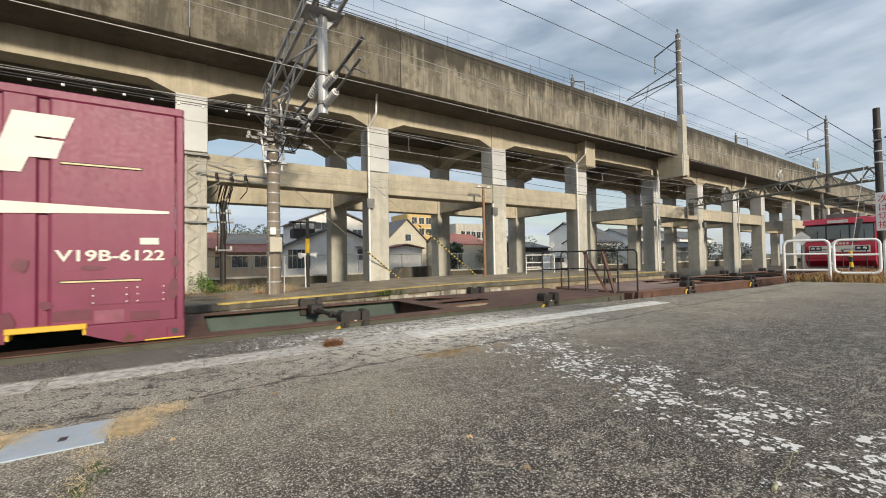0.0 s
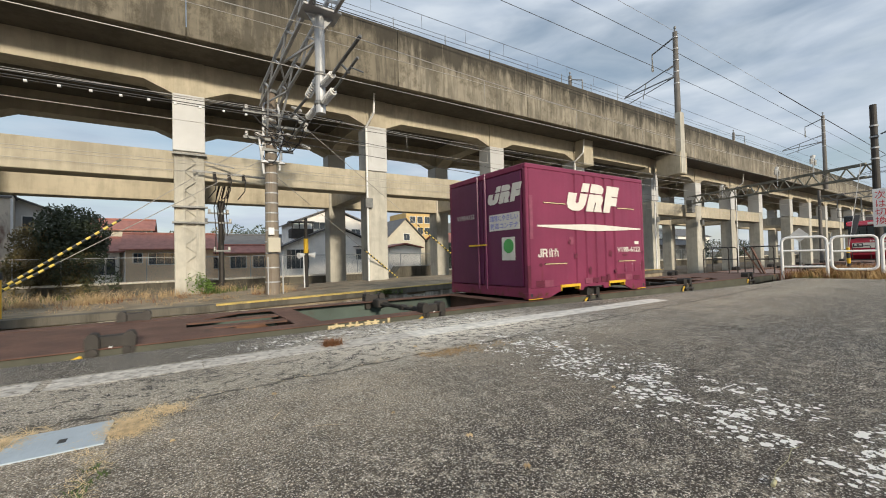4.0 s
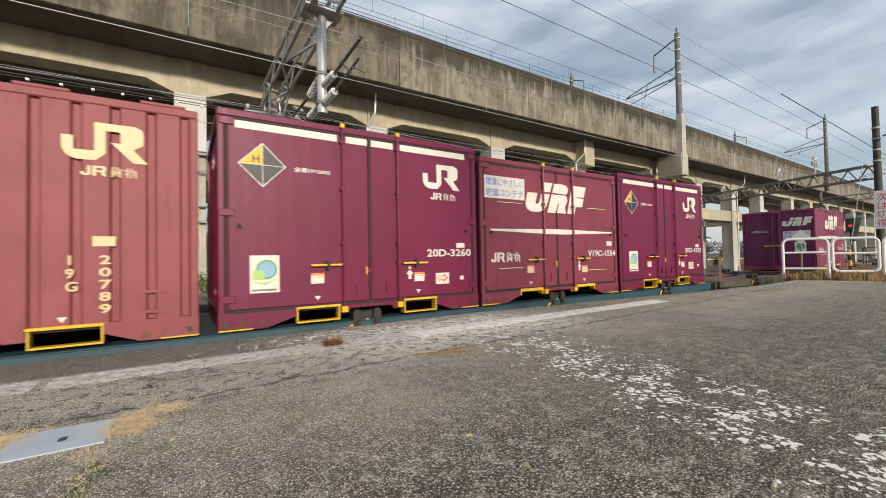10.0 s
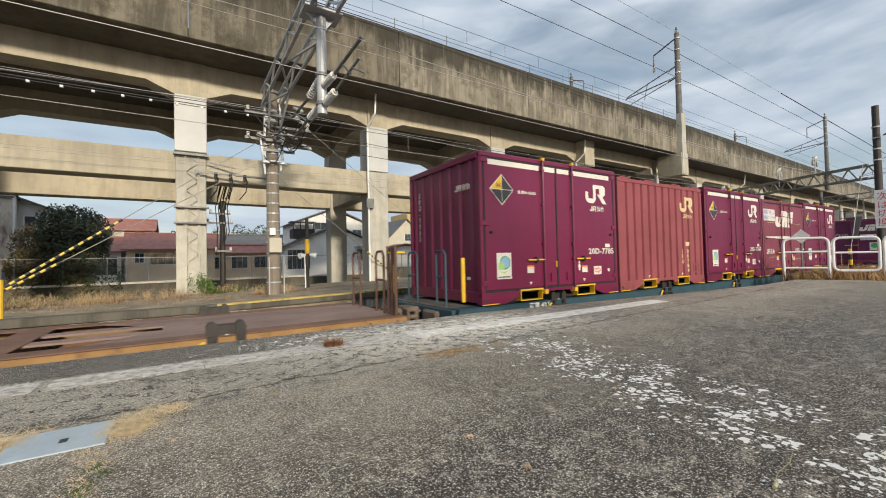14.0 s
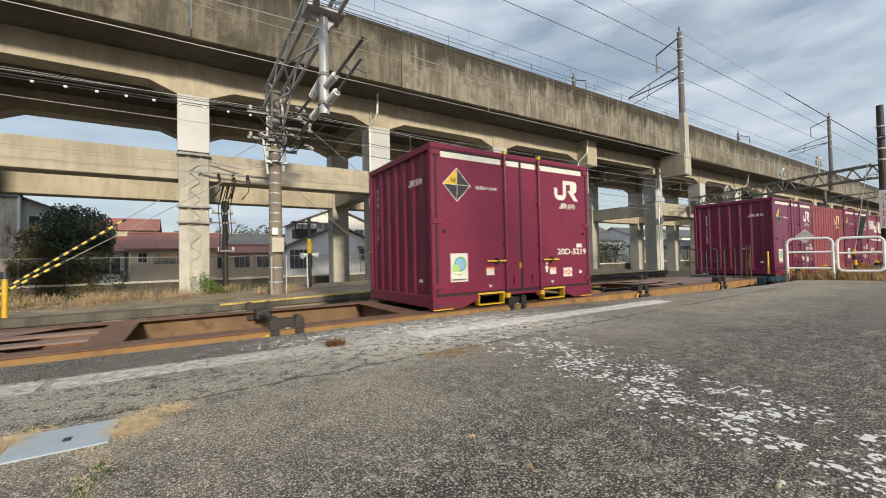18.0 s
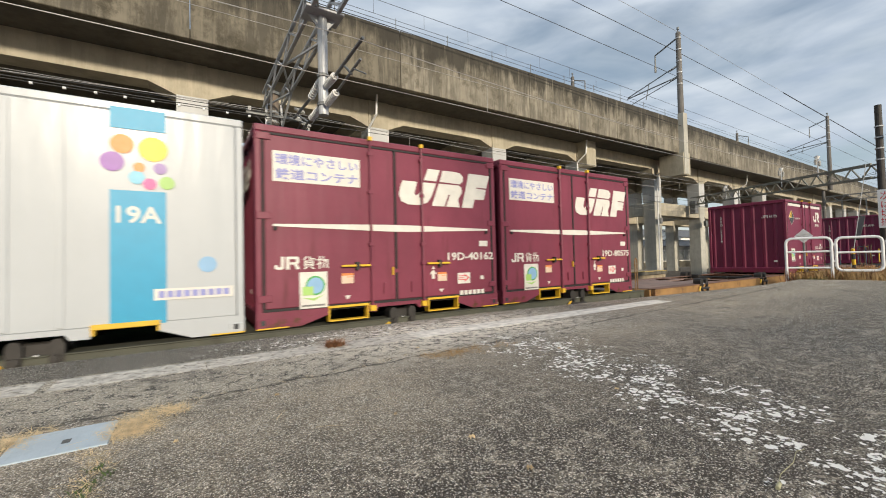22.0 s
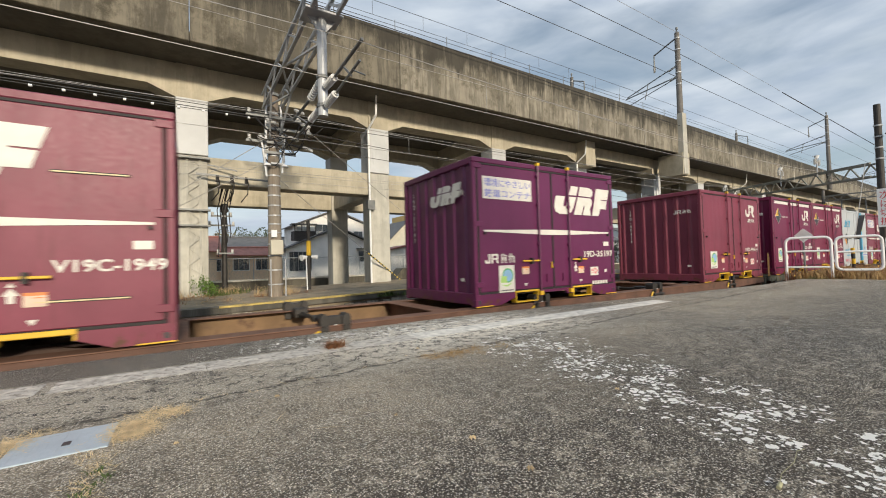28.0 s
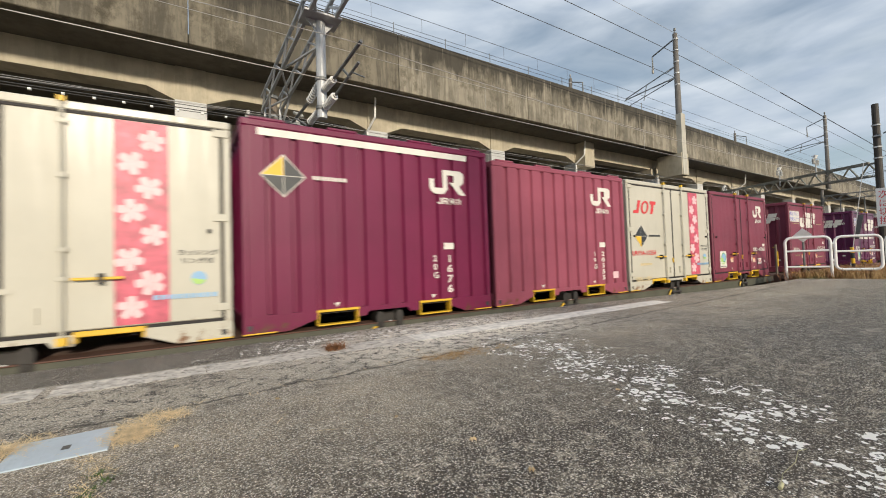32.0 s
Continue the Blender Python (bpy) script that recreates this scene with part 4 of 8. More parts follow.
def hazard(parent, cx, cz, r, accent, letter, y=-0.004, low=False):
    mark = polys("size_mark", [[(cx - r, cz), (cx, cz - r), (cx + r, cz), (cx, cz + r)]], M_DECAL, parent, y, 0.002, "diamond size mark with a coloured corner")
    k, g = r * 0.94, 0.004
    f = -1 if low else 1          # the coloured corner sits in the upper or the lower half
    polys("black_field", [[(cx + g, cz + g), (cx + k - g, cz + g), (cx + g, cz + k - g)], [(cx + g, cz - g), (cx + k - g, cz - g), (cx + g, cz - k + g)], [(cx - g, cz - f * g), (cx - k + g, cz - f * g), (cx - g, cz - f * (k - g))]], M_BLACK, mark, y - 0.002)
    polys("colour_field", [[(cx - g, cz + f * g), (cx - k + g, cz + f * g), (cx - g, cz + f * (k - g))]], accent, mark, y - 0.002)
    if letter:
        letters("letter", letter, cx - 0.42 * r, cz + (-0.40 if low else 0.10) * r, 0.30 * r, 0.30 * r, M_BLACK, mark, y - 0.003)


def eco_sticker(parent, x0, x1, z0, z1, y=-0.004):
    s = rect("sticker", x0, x1, z0, z1, M_DECAL, parent, y, "white sticker with a green and blue disc")
    w, h = x1 - x0, z1 - z0
    cx, cz, r = x0 + 0.56 * w, z0 + 0.62 * h, 0.36 * w
    polys("green_ring", [arc(cx, cz, r, 0, 337, 15)], M_ECO_G, s, y - 0.002)
    polys("blue_disc", [arc(cx, cz, r * 0.82, 0, 337, 15)], M_ECO_B, s, y - 0.0035)
    rect("green_box", x0 + 0.10 * w, x0 + 0.48 * w, z0 + 0.36 * h, z0 + 0.60 * h, M_ECO_L, s, y - 0.0055)
    polys("green_sweep", [[(x0 + 0.08 * w, z0 + 0.30 * h), (x0 + 0.5 * w, z0 + 0.20 * h), (x0 + 0.88 * w, z0 + 0.36 * h), (x0 + 0.5 * w, z0 + 0.27 * h)]], M_ECO_L, s, y - 0.005)
    bars(s, x0 + 0.08 * w, x1 - 0.08 * w, z0 + 0.05 * h, z0 + 0.10 * h, 9, M_BLACK, y - 0.002)


def corrugated_end(bm, x, y0, y1, z0, z1, n, depth, side):
    """Vertical corrugation on an end wall in the plane x; side -1 bulges to -x."""
    pts = []
    p = (y1 - y0) / n
    for i in range(n):
        a = y0 + i * p
        pts += [(a, 0), (a + 0.55 * p, 0), (a + 0.68 * p, 1), (a + 0.87 * p, 1)]
    pts.append((y1, 0))
    lo = [bm.verts.new((x - side * depth * (1 - k), y, z0)) for y, k in pts]
    hi = [bm.verts.new((x - side * depth * (1 - k), y, z1)) for y, k in pts]
    for i in range(len(pts) - 1):
        bm.faces.new((lo[i], lo[i + 1], hi[i + 1], hi[i]))


def corrugated_side(bm, y, x0, x1, z0, z1, n, depth):
    pts = []
    p = (x1 - x0) / n
    for i in range(n):
        a = x0 + i * p
        pts += [(a, 0), (a + 0.66 * p, 0), (a + 0.72 * p, 1), (a + 0.92 * p, 1), (a + 0.985 * p, 0)]
    pts.append((x1, 0))
    lo = [bm.verts.new((x, y + depth * k, z0)) for x, k in pts]
    hi = [bm.verts.new((x, y + depth * k, z1)) for x, k in pts]
    for i in range(len(pts) - 1):
        bm.faces.new((lo[i], lo[i + 1], hi[i + 1], hi[i]))


def shell(box_thing, H, paint, ends=7, fork_mat=M_YELLOW, open_forks=True):
    """Frame, roof, floor, end walls, castings and fork pockets common to all boxes."""
    bm = bmesh.new()
    for x0, x1 in ((0.0, 0.075), (CL - 0.075, CL)):          # corner posts
        for y0, y1 in ((0.0, 0.09), (CW - 0.09, CW)):
            rbox(bm, x0, x1, y0, y1, 0.12, H - 0.10, 0.012)
    for y0, y1 in ((0.0, 0.07), (CW - 0.07, CW)):            # top rails
        rbox(bm, 0.0, CL, y0, y1, H - 0.10, H - 0.012, 0.012)
    for x0, x1 in ((0.0, 0.07), (CL - 0.07, CL)):
        rbox(bm, x0, x1, 0.07, CW - 0.07, H - 0.12, H - 0.012, 0.012)
        rbox(bm, x0, x1, 0.07, CW - 0.07, 0.03, 0.22, 0.012)
    part("frame", bm, paint, box_thing)
    # sill with cut-outs for the fork pockets and the wagon's clamp
    for y0, y1 in ((0.0, 0.05), (CW - 0.05, CW)):
        bm = bmesh.new()
        line = [(0.0, 0.0), (0.52, 0.0), (0.86, 0.11), (0.86, 0.186), (1.41, 0.186), (1.41, 0.09), (1.52, 0.09), (1.56, 0.15), (2.16, 0.15), (2.20, 0.09), (2.35, 0.09), (2.35, 0.186), (2.90, 0.186), (2.90, 0.11), (3.20, 0.0), (CL, 0.0), (CL, 0.20)]
        cols = [(x, z) for x, z in line[:-1]]
        for (xa, za), (xb, zb) in zip(cols, cols[1:]):
            if xb - xa > 1e-4:
                prism(bm, [(xa, za), (xb, zb), (xb, 0.20), (xa, 0.20)], y0, y1)
        bmesh.ops.remove_doubles(bm, verts=bm.verts[:], dist=0.0005)
        part("sill", bm, paint, box_thing)
    part("floor", boxes((0.05, CL - 0.05, 0.05, CW - 0.05, 0.16, 0.22)), M_DARKSTEEL, box_thing)
    for x in (0.86, 2.36):
        for y0, y1 in ((-0.012, 0.10), (CW - 0.10, CW + 0.012)):
            bm = bmesh.new()
            if open_forks:
                rbox(bm, x - 0.01, x + 0.555, y0 - 0.012, y1, 0.188, 0.218, 0.004)
                for xa in (x, x + 0.529):
                    box(bm, xa, xa + 0.016, y0, y1, 0.032, 0.187)
                box(bm, x, x + 0.545, y0, y1, 0.014, 0.031)
            else:
                rbox(bm, x - 0.01, x + 0.555, y0 - 0.012, y1, 0.172, 0.226, 0.006)
                for xa in (x - 0.005, x + 0.525):
                    box(bm, xa, xa + 0.025, y0, y1, 0.115, 0.171)
            part("fork_pocket", bm, fork_mat, box_thing, "yellow fork pocket rim")
    for x0 in (0.0, CL - 0.16):
        for y0, y1 in ((-0.006, 0.14), (CW - 0.14, CW + 0.006)):
            bm = bmesh.new()
            rbox(bm, x0 - 0.003, x0 + 0.163, y0, y1, 0.0, 0.125, 0.012)
            c = part("corner_casting", bm, paint, box_thing)
            f = -0.007 if y0 < 0 else CW + 0.007
            part("casting_hole", boxes((x0 + 0.05, x0 + 0.10, f - 0.002, f + 0.002, 0.045, 0.105)), M_BLACK, c)
    for fa, fb in ((0.0, 0.36), (CL - 0.34, CL)):
        part("foot_mark", boxes((fa, fb, -0.009, -0.006, -0.001, 0.014)), M_YELLOW, box_thing)
    bm = bmesh.new()
    # slightly ridged roof with cross bows
    xprism(bm, [(0.02, H - 0.03), (CW - 0.02, H - 0.03), (CW - 0.02, H - 0.012), (CW / 2, H + 0.0), (0.02, H - 0.012)], 0.02, CL - 0.02)
    part("roof", bm, paint, box_thing)
    for x, side in ((0.03, -1), (CL - 0.03, 1)):
        bm = bmesh.new()
        corrugated_end(bm, x, 0.09, CW - 0.09, 0.2, H - 0.11, ends, 0.035, side)
        part("end_wall", bm, paint, box_thing, "ribbed end wall")


def rod_lock(parent, x, H, paint, z0=0.14, y=-0.035):
    bm = bmesh.new()
    rod(bm, (x, y, z0), (x, y, H - 0.03), 0.017, 8)
    for z in (0.72, 1.0, 1.72, H - 0.25):
        rbox(bm, x - 0.035, x + 0.035, y - 0.014, -0.001, z, z + 0.05, 0.006)
    lock = part("lock_rod", bm, paint, parent)
    part("rod_tip", boxes((x - 0.026, x + 0.026, y - 0.024, 0.0, H - 0.04, H + 0.012)), M_YELLOW, lock, "yellow locking cam")
    part("rod_tip", boxes((x - 0.04, x + 0.04, y - 0.03, 0.0, z0 - 0.03, z0 + 0.045)), M_YELLOW, lock, "yellow locking cam")
    return lock


def handle(parent, x0, x1, z, y=-0.05):
    bm = bmesh.new()
    rbox(bm, x0, x1, y - 0.012, y + 0.012, z - 0.014, z + 0.014, 0.006)
    h = part("handle", bm, M_YELLOW, parent, "yellow lever handle")
    xm = x0 + 0.55 * (x1 - x0)
    part("handle_catch", boxes((xm - 0.022, xm + 0.022, y - 0.016, 0.0, z - 0.055, z + 0.05)), M_DARKSTEEL, h)


def doors(box_thing, H, paint):
    """Two leaves that fold over the whole side, with hinges, rods, handles and seals."""
    leaves = []
    for x0, x1 in ((0.106, 1.833), (1.867, CL - 0.106)):
        bm = bmesh.new()
        rbox(bm, x0, x1, 0.005, 0.045, 0.235, H - 0.13, 0.01)
        leaves.append(part("door", bm, paint, box_thing, "smooth side door leaf"))
    for piece in ((1.834, 1.866, 0.0, 0.03, 0.235, H - 0.13), (0.076, 1.45, 0.001, 0.03, 0.202, 0.234), (1.45, CL - 0.076, 0.001, 0.03, 0.202, 0.234), (0.076, 0.105, 0.003, 0.03, 0.235, H - 0.13), (CL - 0.105, CL - 0.076, 0.003, 0.03, 0.235, H - 0.13), (0.076, CL - 0.076, 0.003, 0.03, H - 0.129, H - 0.101)):
        part("door_seal", boxes(piece), M_SEAL, box_thing, "black rubber door seal")
    for leaf, xa, xb in ((leaves[0], 0.02, 0.175), (leaves[1], CL - 0.175, CL - 0.02)):
        for z in (0.32, 1.33, H - 0.20):
            bm = bmesh.new()
            rbox(bm, xa, xb, -0.014, 0.004, z, z + 0.085, 0.005)
            part("hinge", bm, paint, leaf)
        part("door_knob", rods(0.024, ((xa + 0.2 if xa < 1 else xb - 0.2, -0.03, 1.22), (xa + 0.2 if xa < 1 else xb - 0.2, 0.01, 1.22))), M_SEAL, leaf)
    rod_lock(leaves[0], 1.46, H, paint)
    rod_lock(leaves[1], 2.275, H, paint)
    handle(leaves[0], 1.03, 1.43, 0.735)
    handle(leaves[1], 2.34, 2.74, 0.735)
    bm = bmesh.new()
    rbox(bm, 1.775, 1.797, -0.03, 0.006, 0.585, 0.70, 0.006)
    part("centre_latch", bm, M_YELLOW, leaves[0])
    part("latch_plate", boxes((1.80, 1.93, -0.008, 0.004, 0.62, 0.67)), paint, box_thing)
    part("bump_stop", boxes((1.64, 1.66, -0.02, 0.005, 0.33, 0.48), (2.08, 2.10, -0.02, 0.005, 0.33, 0.48)), paint, box_thing)
    return leaves


def small_labels(b, arrow=True, faded=False):
    for xa, za in ((1.04, 0.50), (2.54, 0.46)):
        l = rect("order_card", xa, xa + 0.165, za, za + 0.135, M_CARD if faded else M_DECAL, b)
        part("card_band", boxes((xa, xa + 0.165, -0.0055, -0.0035, za + 0.105, za + 0.135)), M_CARDBAND, l)
        part("card_line", boxes((xa + 0.07, xa + 0.15, -0.0055, -0.0035, za + 0.08, za + 0.09)), M_CARDBAND, l)
    for x in (1.12, 2.60):
        polys("fork_mark", [[(x - 0.04, 0.34), (x, 0.285), (x + 0.04, 0.34)]], M_DECAL, b)
    polys("door_arrow", [[(2.435, 0.50), (2.485, 0.50), (2.485, 0.57), (2.52, 0.57), (2.46, 0.64), (2.40, 0.57), (2.435, 0.57)], [(2.43, 0.65), (2.49, 0.65), (2.46, 0.69)]], M_DECAL, b)
    if arrow:
        a = rect("arrow_card", 2.91, 3.15, 0.40, 0.57, M_DECAL, b, label="white card with a red arrow")
        polys("arrow", [[(2.93, 0.455), (3.07, 0.455), (3.07, 0.467), (2.93, 0.467)], [(2.93, 0.515), (3.07, 0.515), (3.07, 0.527), (2.93, 0.527)], [(3.045, 0.425), (3.13, 0.491), (3.045, 0.557), (3.045, 0.535), (3.10, 0.491), (3.045, 0.447)], [(2.93, 0.485), (3.02, 0.485), (3.02, 0.497), (2.93, 0.497)]], M_REDMARK, a, -0.006)
        rect("tag", 3.36, 3.43, 0.45, 0.51, M_DECAL, b)


def make_tall(number, label, u, paint=M_MAROON):
    """The 2.6 m box with a white top band."""
    b = thing("freight_container", label, "container", "containers on the train")
    H = 2.6
    shell(b, H, paint)
    doors(b, H, paint)
    rect("white_band", 0.185, 1.40, H - 0.225, H - 0.135, M_DECAL, b, 0.002)
    rect("white_band", 1.52, 1.82, H - 0.225, H - 0.135, M_DECAL, b, 0.002)
    rect("white_band", 1.88, 2.22, H - 0.225, H - 0.135, M_DECAL, b, 0.002)
    rect("white_band", 2.33, 3.49, H - 0.225, H - 0.135, M_DECAL, b, 0.002)
    hazard(b, 0.48, 1.96, 0.27, M_YELLOW, "H")
    letters("height_note", "全高H=2600", 0.84, 1.915, 0.46, 0.065, M_DECAL, b)
    emblem_small(b, 2.71, 1.86, 0.66, M_DECAL)
    name_mark(b, 2.84, 3.30, 1.695, 1.80, M_DECAL)
    letters("box_number", number, 2.76, 0.82, 0.82, 0.115, M_DECAL, b)
    rect("tag", 3.30, 3.46, 0.955, 1.03, M_DECAL, b)
    eco_sticker(b, 0.33, 0.66, 0.42, 0.87)
    small_labels(b)
    end_number(b, number, H)
    return ride(b, u)


def end_number(b, number, H):
    """Number and small print on the near-left end wall."""
    n = letters("end_number", "\n".join(number), 0, 0, 0.085, 1.0, M_DECAL, b, 0, 0.03)
    for v in n.data.vertices:
        v.co = (-0.009, 2.03 - v.co.x, v.co.z + 1.15)
    e = name_mark(b, 0.0, 0.46, 0.0, 0.105, M_DECAL)
    for v in (v for o in e for v in o.data.vertices):
        v.co = (-0.010 + (v.co.y + 0.004), 0.71 - v.co.x, v.co.z + H - 0.62)
    part("end_tag", boxes((-0.008, -0.005, 0.30, 0.40, 0.42, 0.47)), M_DECAL, b)


def make_slogan(number, label, u, paint=None, end_emblem=True, eco=True, mark=M_DECAL):
    """The 2.5 m box with a slogan card, wide emblem and pointed white line."""
    paint = paint or M_MAROON2
    b = thing("freight_container", label, "container", "containers on the train")
    H = 2.5
    shell(b, H, paint, open_forks=eco)
    doors(b, H, paint)
    xa, xb = (0.20, 1.32) if eco else (0.09, 1.01)
    s = rect("slogan_card", xa, xb, 1.80, 2.18, M_DECAL, b, label="white slogan card with violet lettering")
    letters("slogan", "環境にやさしい", xa + 0.03, 2.01, xb - xa - 0.06, 0.14, M_SLOGAN, s, -0.006)
    letters("slogan", "鉄道コンテナ", xa + 0.03, 1.83, xb - xa - 0.06, 0.14, M_SLOGAN, s, -0.006)
    emblem_wide(b, 1.91 if eco else 1.03, 1.61, 1.63, 0.56, mark)
    white_line(b, 1.255)
    name_mark(b, 0.21, 0.88, 0.71, 0.87, mark)
    letters("box_number", number, 2.73, 0.77, 0.91, 0.125, M_DECAL, b)
    rect("tag", 3.35, 3.52, 0.99, 1.08, M_DECAL, b)
    if eco:
        eco_sticker(b, 0.50, 0.85, 0.21, 0.67)
    else:
        for xs_, xe, zs in ((0.37, 0.94, 1.74), (0.38, 0.94, 0.60), (2.73, 3.32, 1.75), (2.62, 3.32, 0.50)):
            slot = part("vent_slot", boxes((xs_ - 0.01, xe + 0.01, -0.002, 0.004, zs - 0.014, zs + 0.015)), M_SEAL, b, "dark vent slot")
            part("vent_slat", boxes((xs_, xe, -0.007, -0.003, zs - 0.007, zs + 0.006)), M_CREAMMARK, slot)
    small_labels(b, eco, True)
    if eco:
        bars(b, 2.95, 3.45, 0.22, 0.29, 6, M_DECAL)
    end_number(b, number, H)
    if end_emblem:
        e = emblem_wide(b, 0.0, 0.0, 1.0, 0.34, M_DECAL)
        for v in e.data.vertices:
            v.co = (-0.008 + (v.co.y + 0.004), 1.35 - v.co.x, v.co.z + 1.78)
    return ride(b, u)


def white_line(b, z):
    polys("white_line", [[(0.20, z + 0.018), (0.20, z - 0.01), (1.7, z - 0.05), (2.1, z - 0.05), (3.53, z - 0.005), (3.53, z + 0.02), (2.1, z + 0.045), (1.7, z + 0.045)]], M_DECAL, b)


def make_plain(number, label, u):
    """The faded 2.5 m box with the small emblem only."""
    b = thing("freight_container", label, "container", "containers on the train")
    H = 2.5
    shell(b, H, M_MAROON2)
    doors(b, H, M_MAROON2)
    emblem_small(b, 2.70, 1.84, 0.62, M_DECAL)
    name_mark(b, 2.83, 3.29, 1.675, 1.78, M_DECAL)
    letters("box_number", number, 2.60, 0.79, 0.85, 0.115, M_DECAL, b)
    rect("tag", 3.30, 3.46, 0.94, 1.02, M_DECAL, b)
    eco_sticker(b, 0.40, 0.78, 0.36, 0.82)
    small_labels(b, True, True)
    end_number(b, number, H)
    return ride(b, u)


def make_ribbed(prefix, digits, label, u, paint, mark, H=2.5, tall=False):
    """The end-door box: ribbed side, upright number."""
    b = thing("freight_container", label, "container", "containers on the train")
    shell(b, H, paint)
    bm = bmesh.new()
    corrugated_side(bm, 0.008, 0.07, CL - 0.07, 0.20, H - 0.10, 12, 0.042)
    part("ribbed_side", bm, paint, b, "vertically ribbed side sheet")
    part("foot_strip", boxes((0.072, CL - 0.072, 0.006, 0.056, 0.198, 0.216)), paint, b)
    for xa in (0.10, 1.05, 2.25, 3.20):
        bm = bmesh.new()
        rbox(bm, xa, xa + 0.40, 0.004, 0.06, H - 0.013, H + 0.02, 0.006)
        part("rail_cleat", bm, paint, b, "raised cleat on the top rail")
    emblem_small(b, 2.59, 1.84, 0.66, mark, 0.004)
    name_mark(b, 2.73, 3.18, 1.685, 1.785, mark, 0.004)
    letters("box_number", "\n".join(prefix), 2.62, 0.54, 0.09, 0.35, mark, b, 0.004)
    letters("box_number", "\n".join(digits), 2.87, 0.31, 0.10, 0.58, mark, b, 0.004)
    rect("tag", 2.82, 3.0, 0.98, 1.08, mark, b, 0.005)
    if mark is M_DECAL and not tall:
        rect("tag", 3.24, 3.42, 0.32, 0.46, M_PETAL, b, 0.005)
    elif not tall:
        part("card_frame", boxes((3.18, 3.48, 0.0, 0.02, 0.28, 0.31), (3.18, 3.48, 0.0, 0.02, 0.49, 0.52), (3.18, 3.21, 0.0, 0.02, 0.31, 0.49), (3.45, 3.48, 0.0, 0.02, 0.31, 0.49)), paint, b)
    if tall:
        hazard(b, 0.48, 1.92, 0.27, M_YELLOW, "", 0.004)
        bars(b, 0.84, 1.30, 1.90, 1.95, 8, M_DECAL, 0.004)
        rect("white_band", 0.185, 3.3, H - 0.20, H - 0.11, M_DECAL, b, 0.005)
    for x in (1.12, 2.60):
        polys("fork_mark", [[(x - 0.04, 0.30), (x, 0.245), (x + 0.04, 0.30)]], M_DECAL, b)
    return ride(b, u)


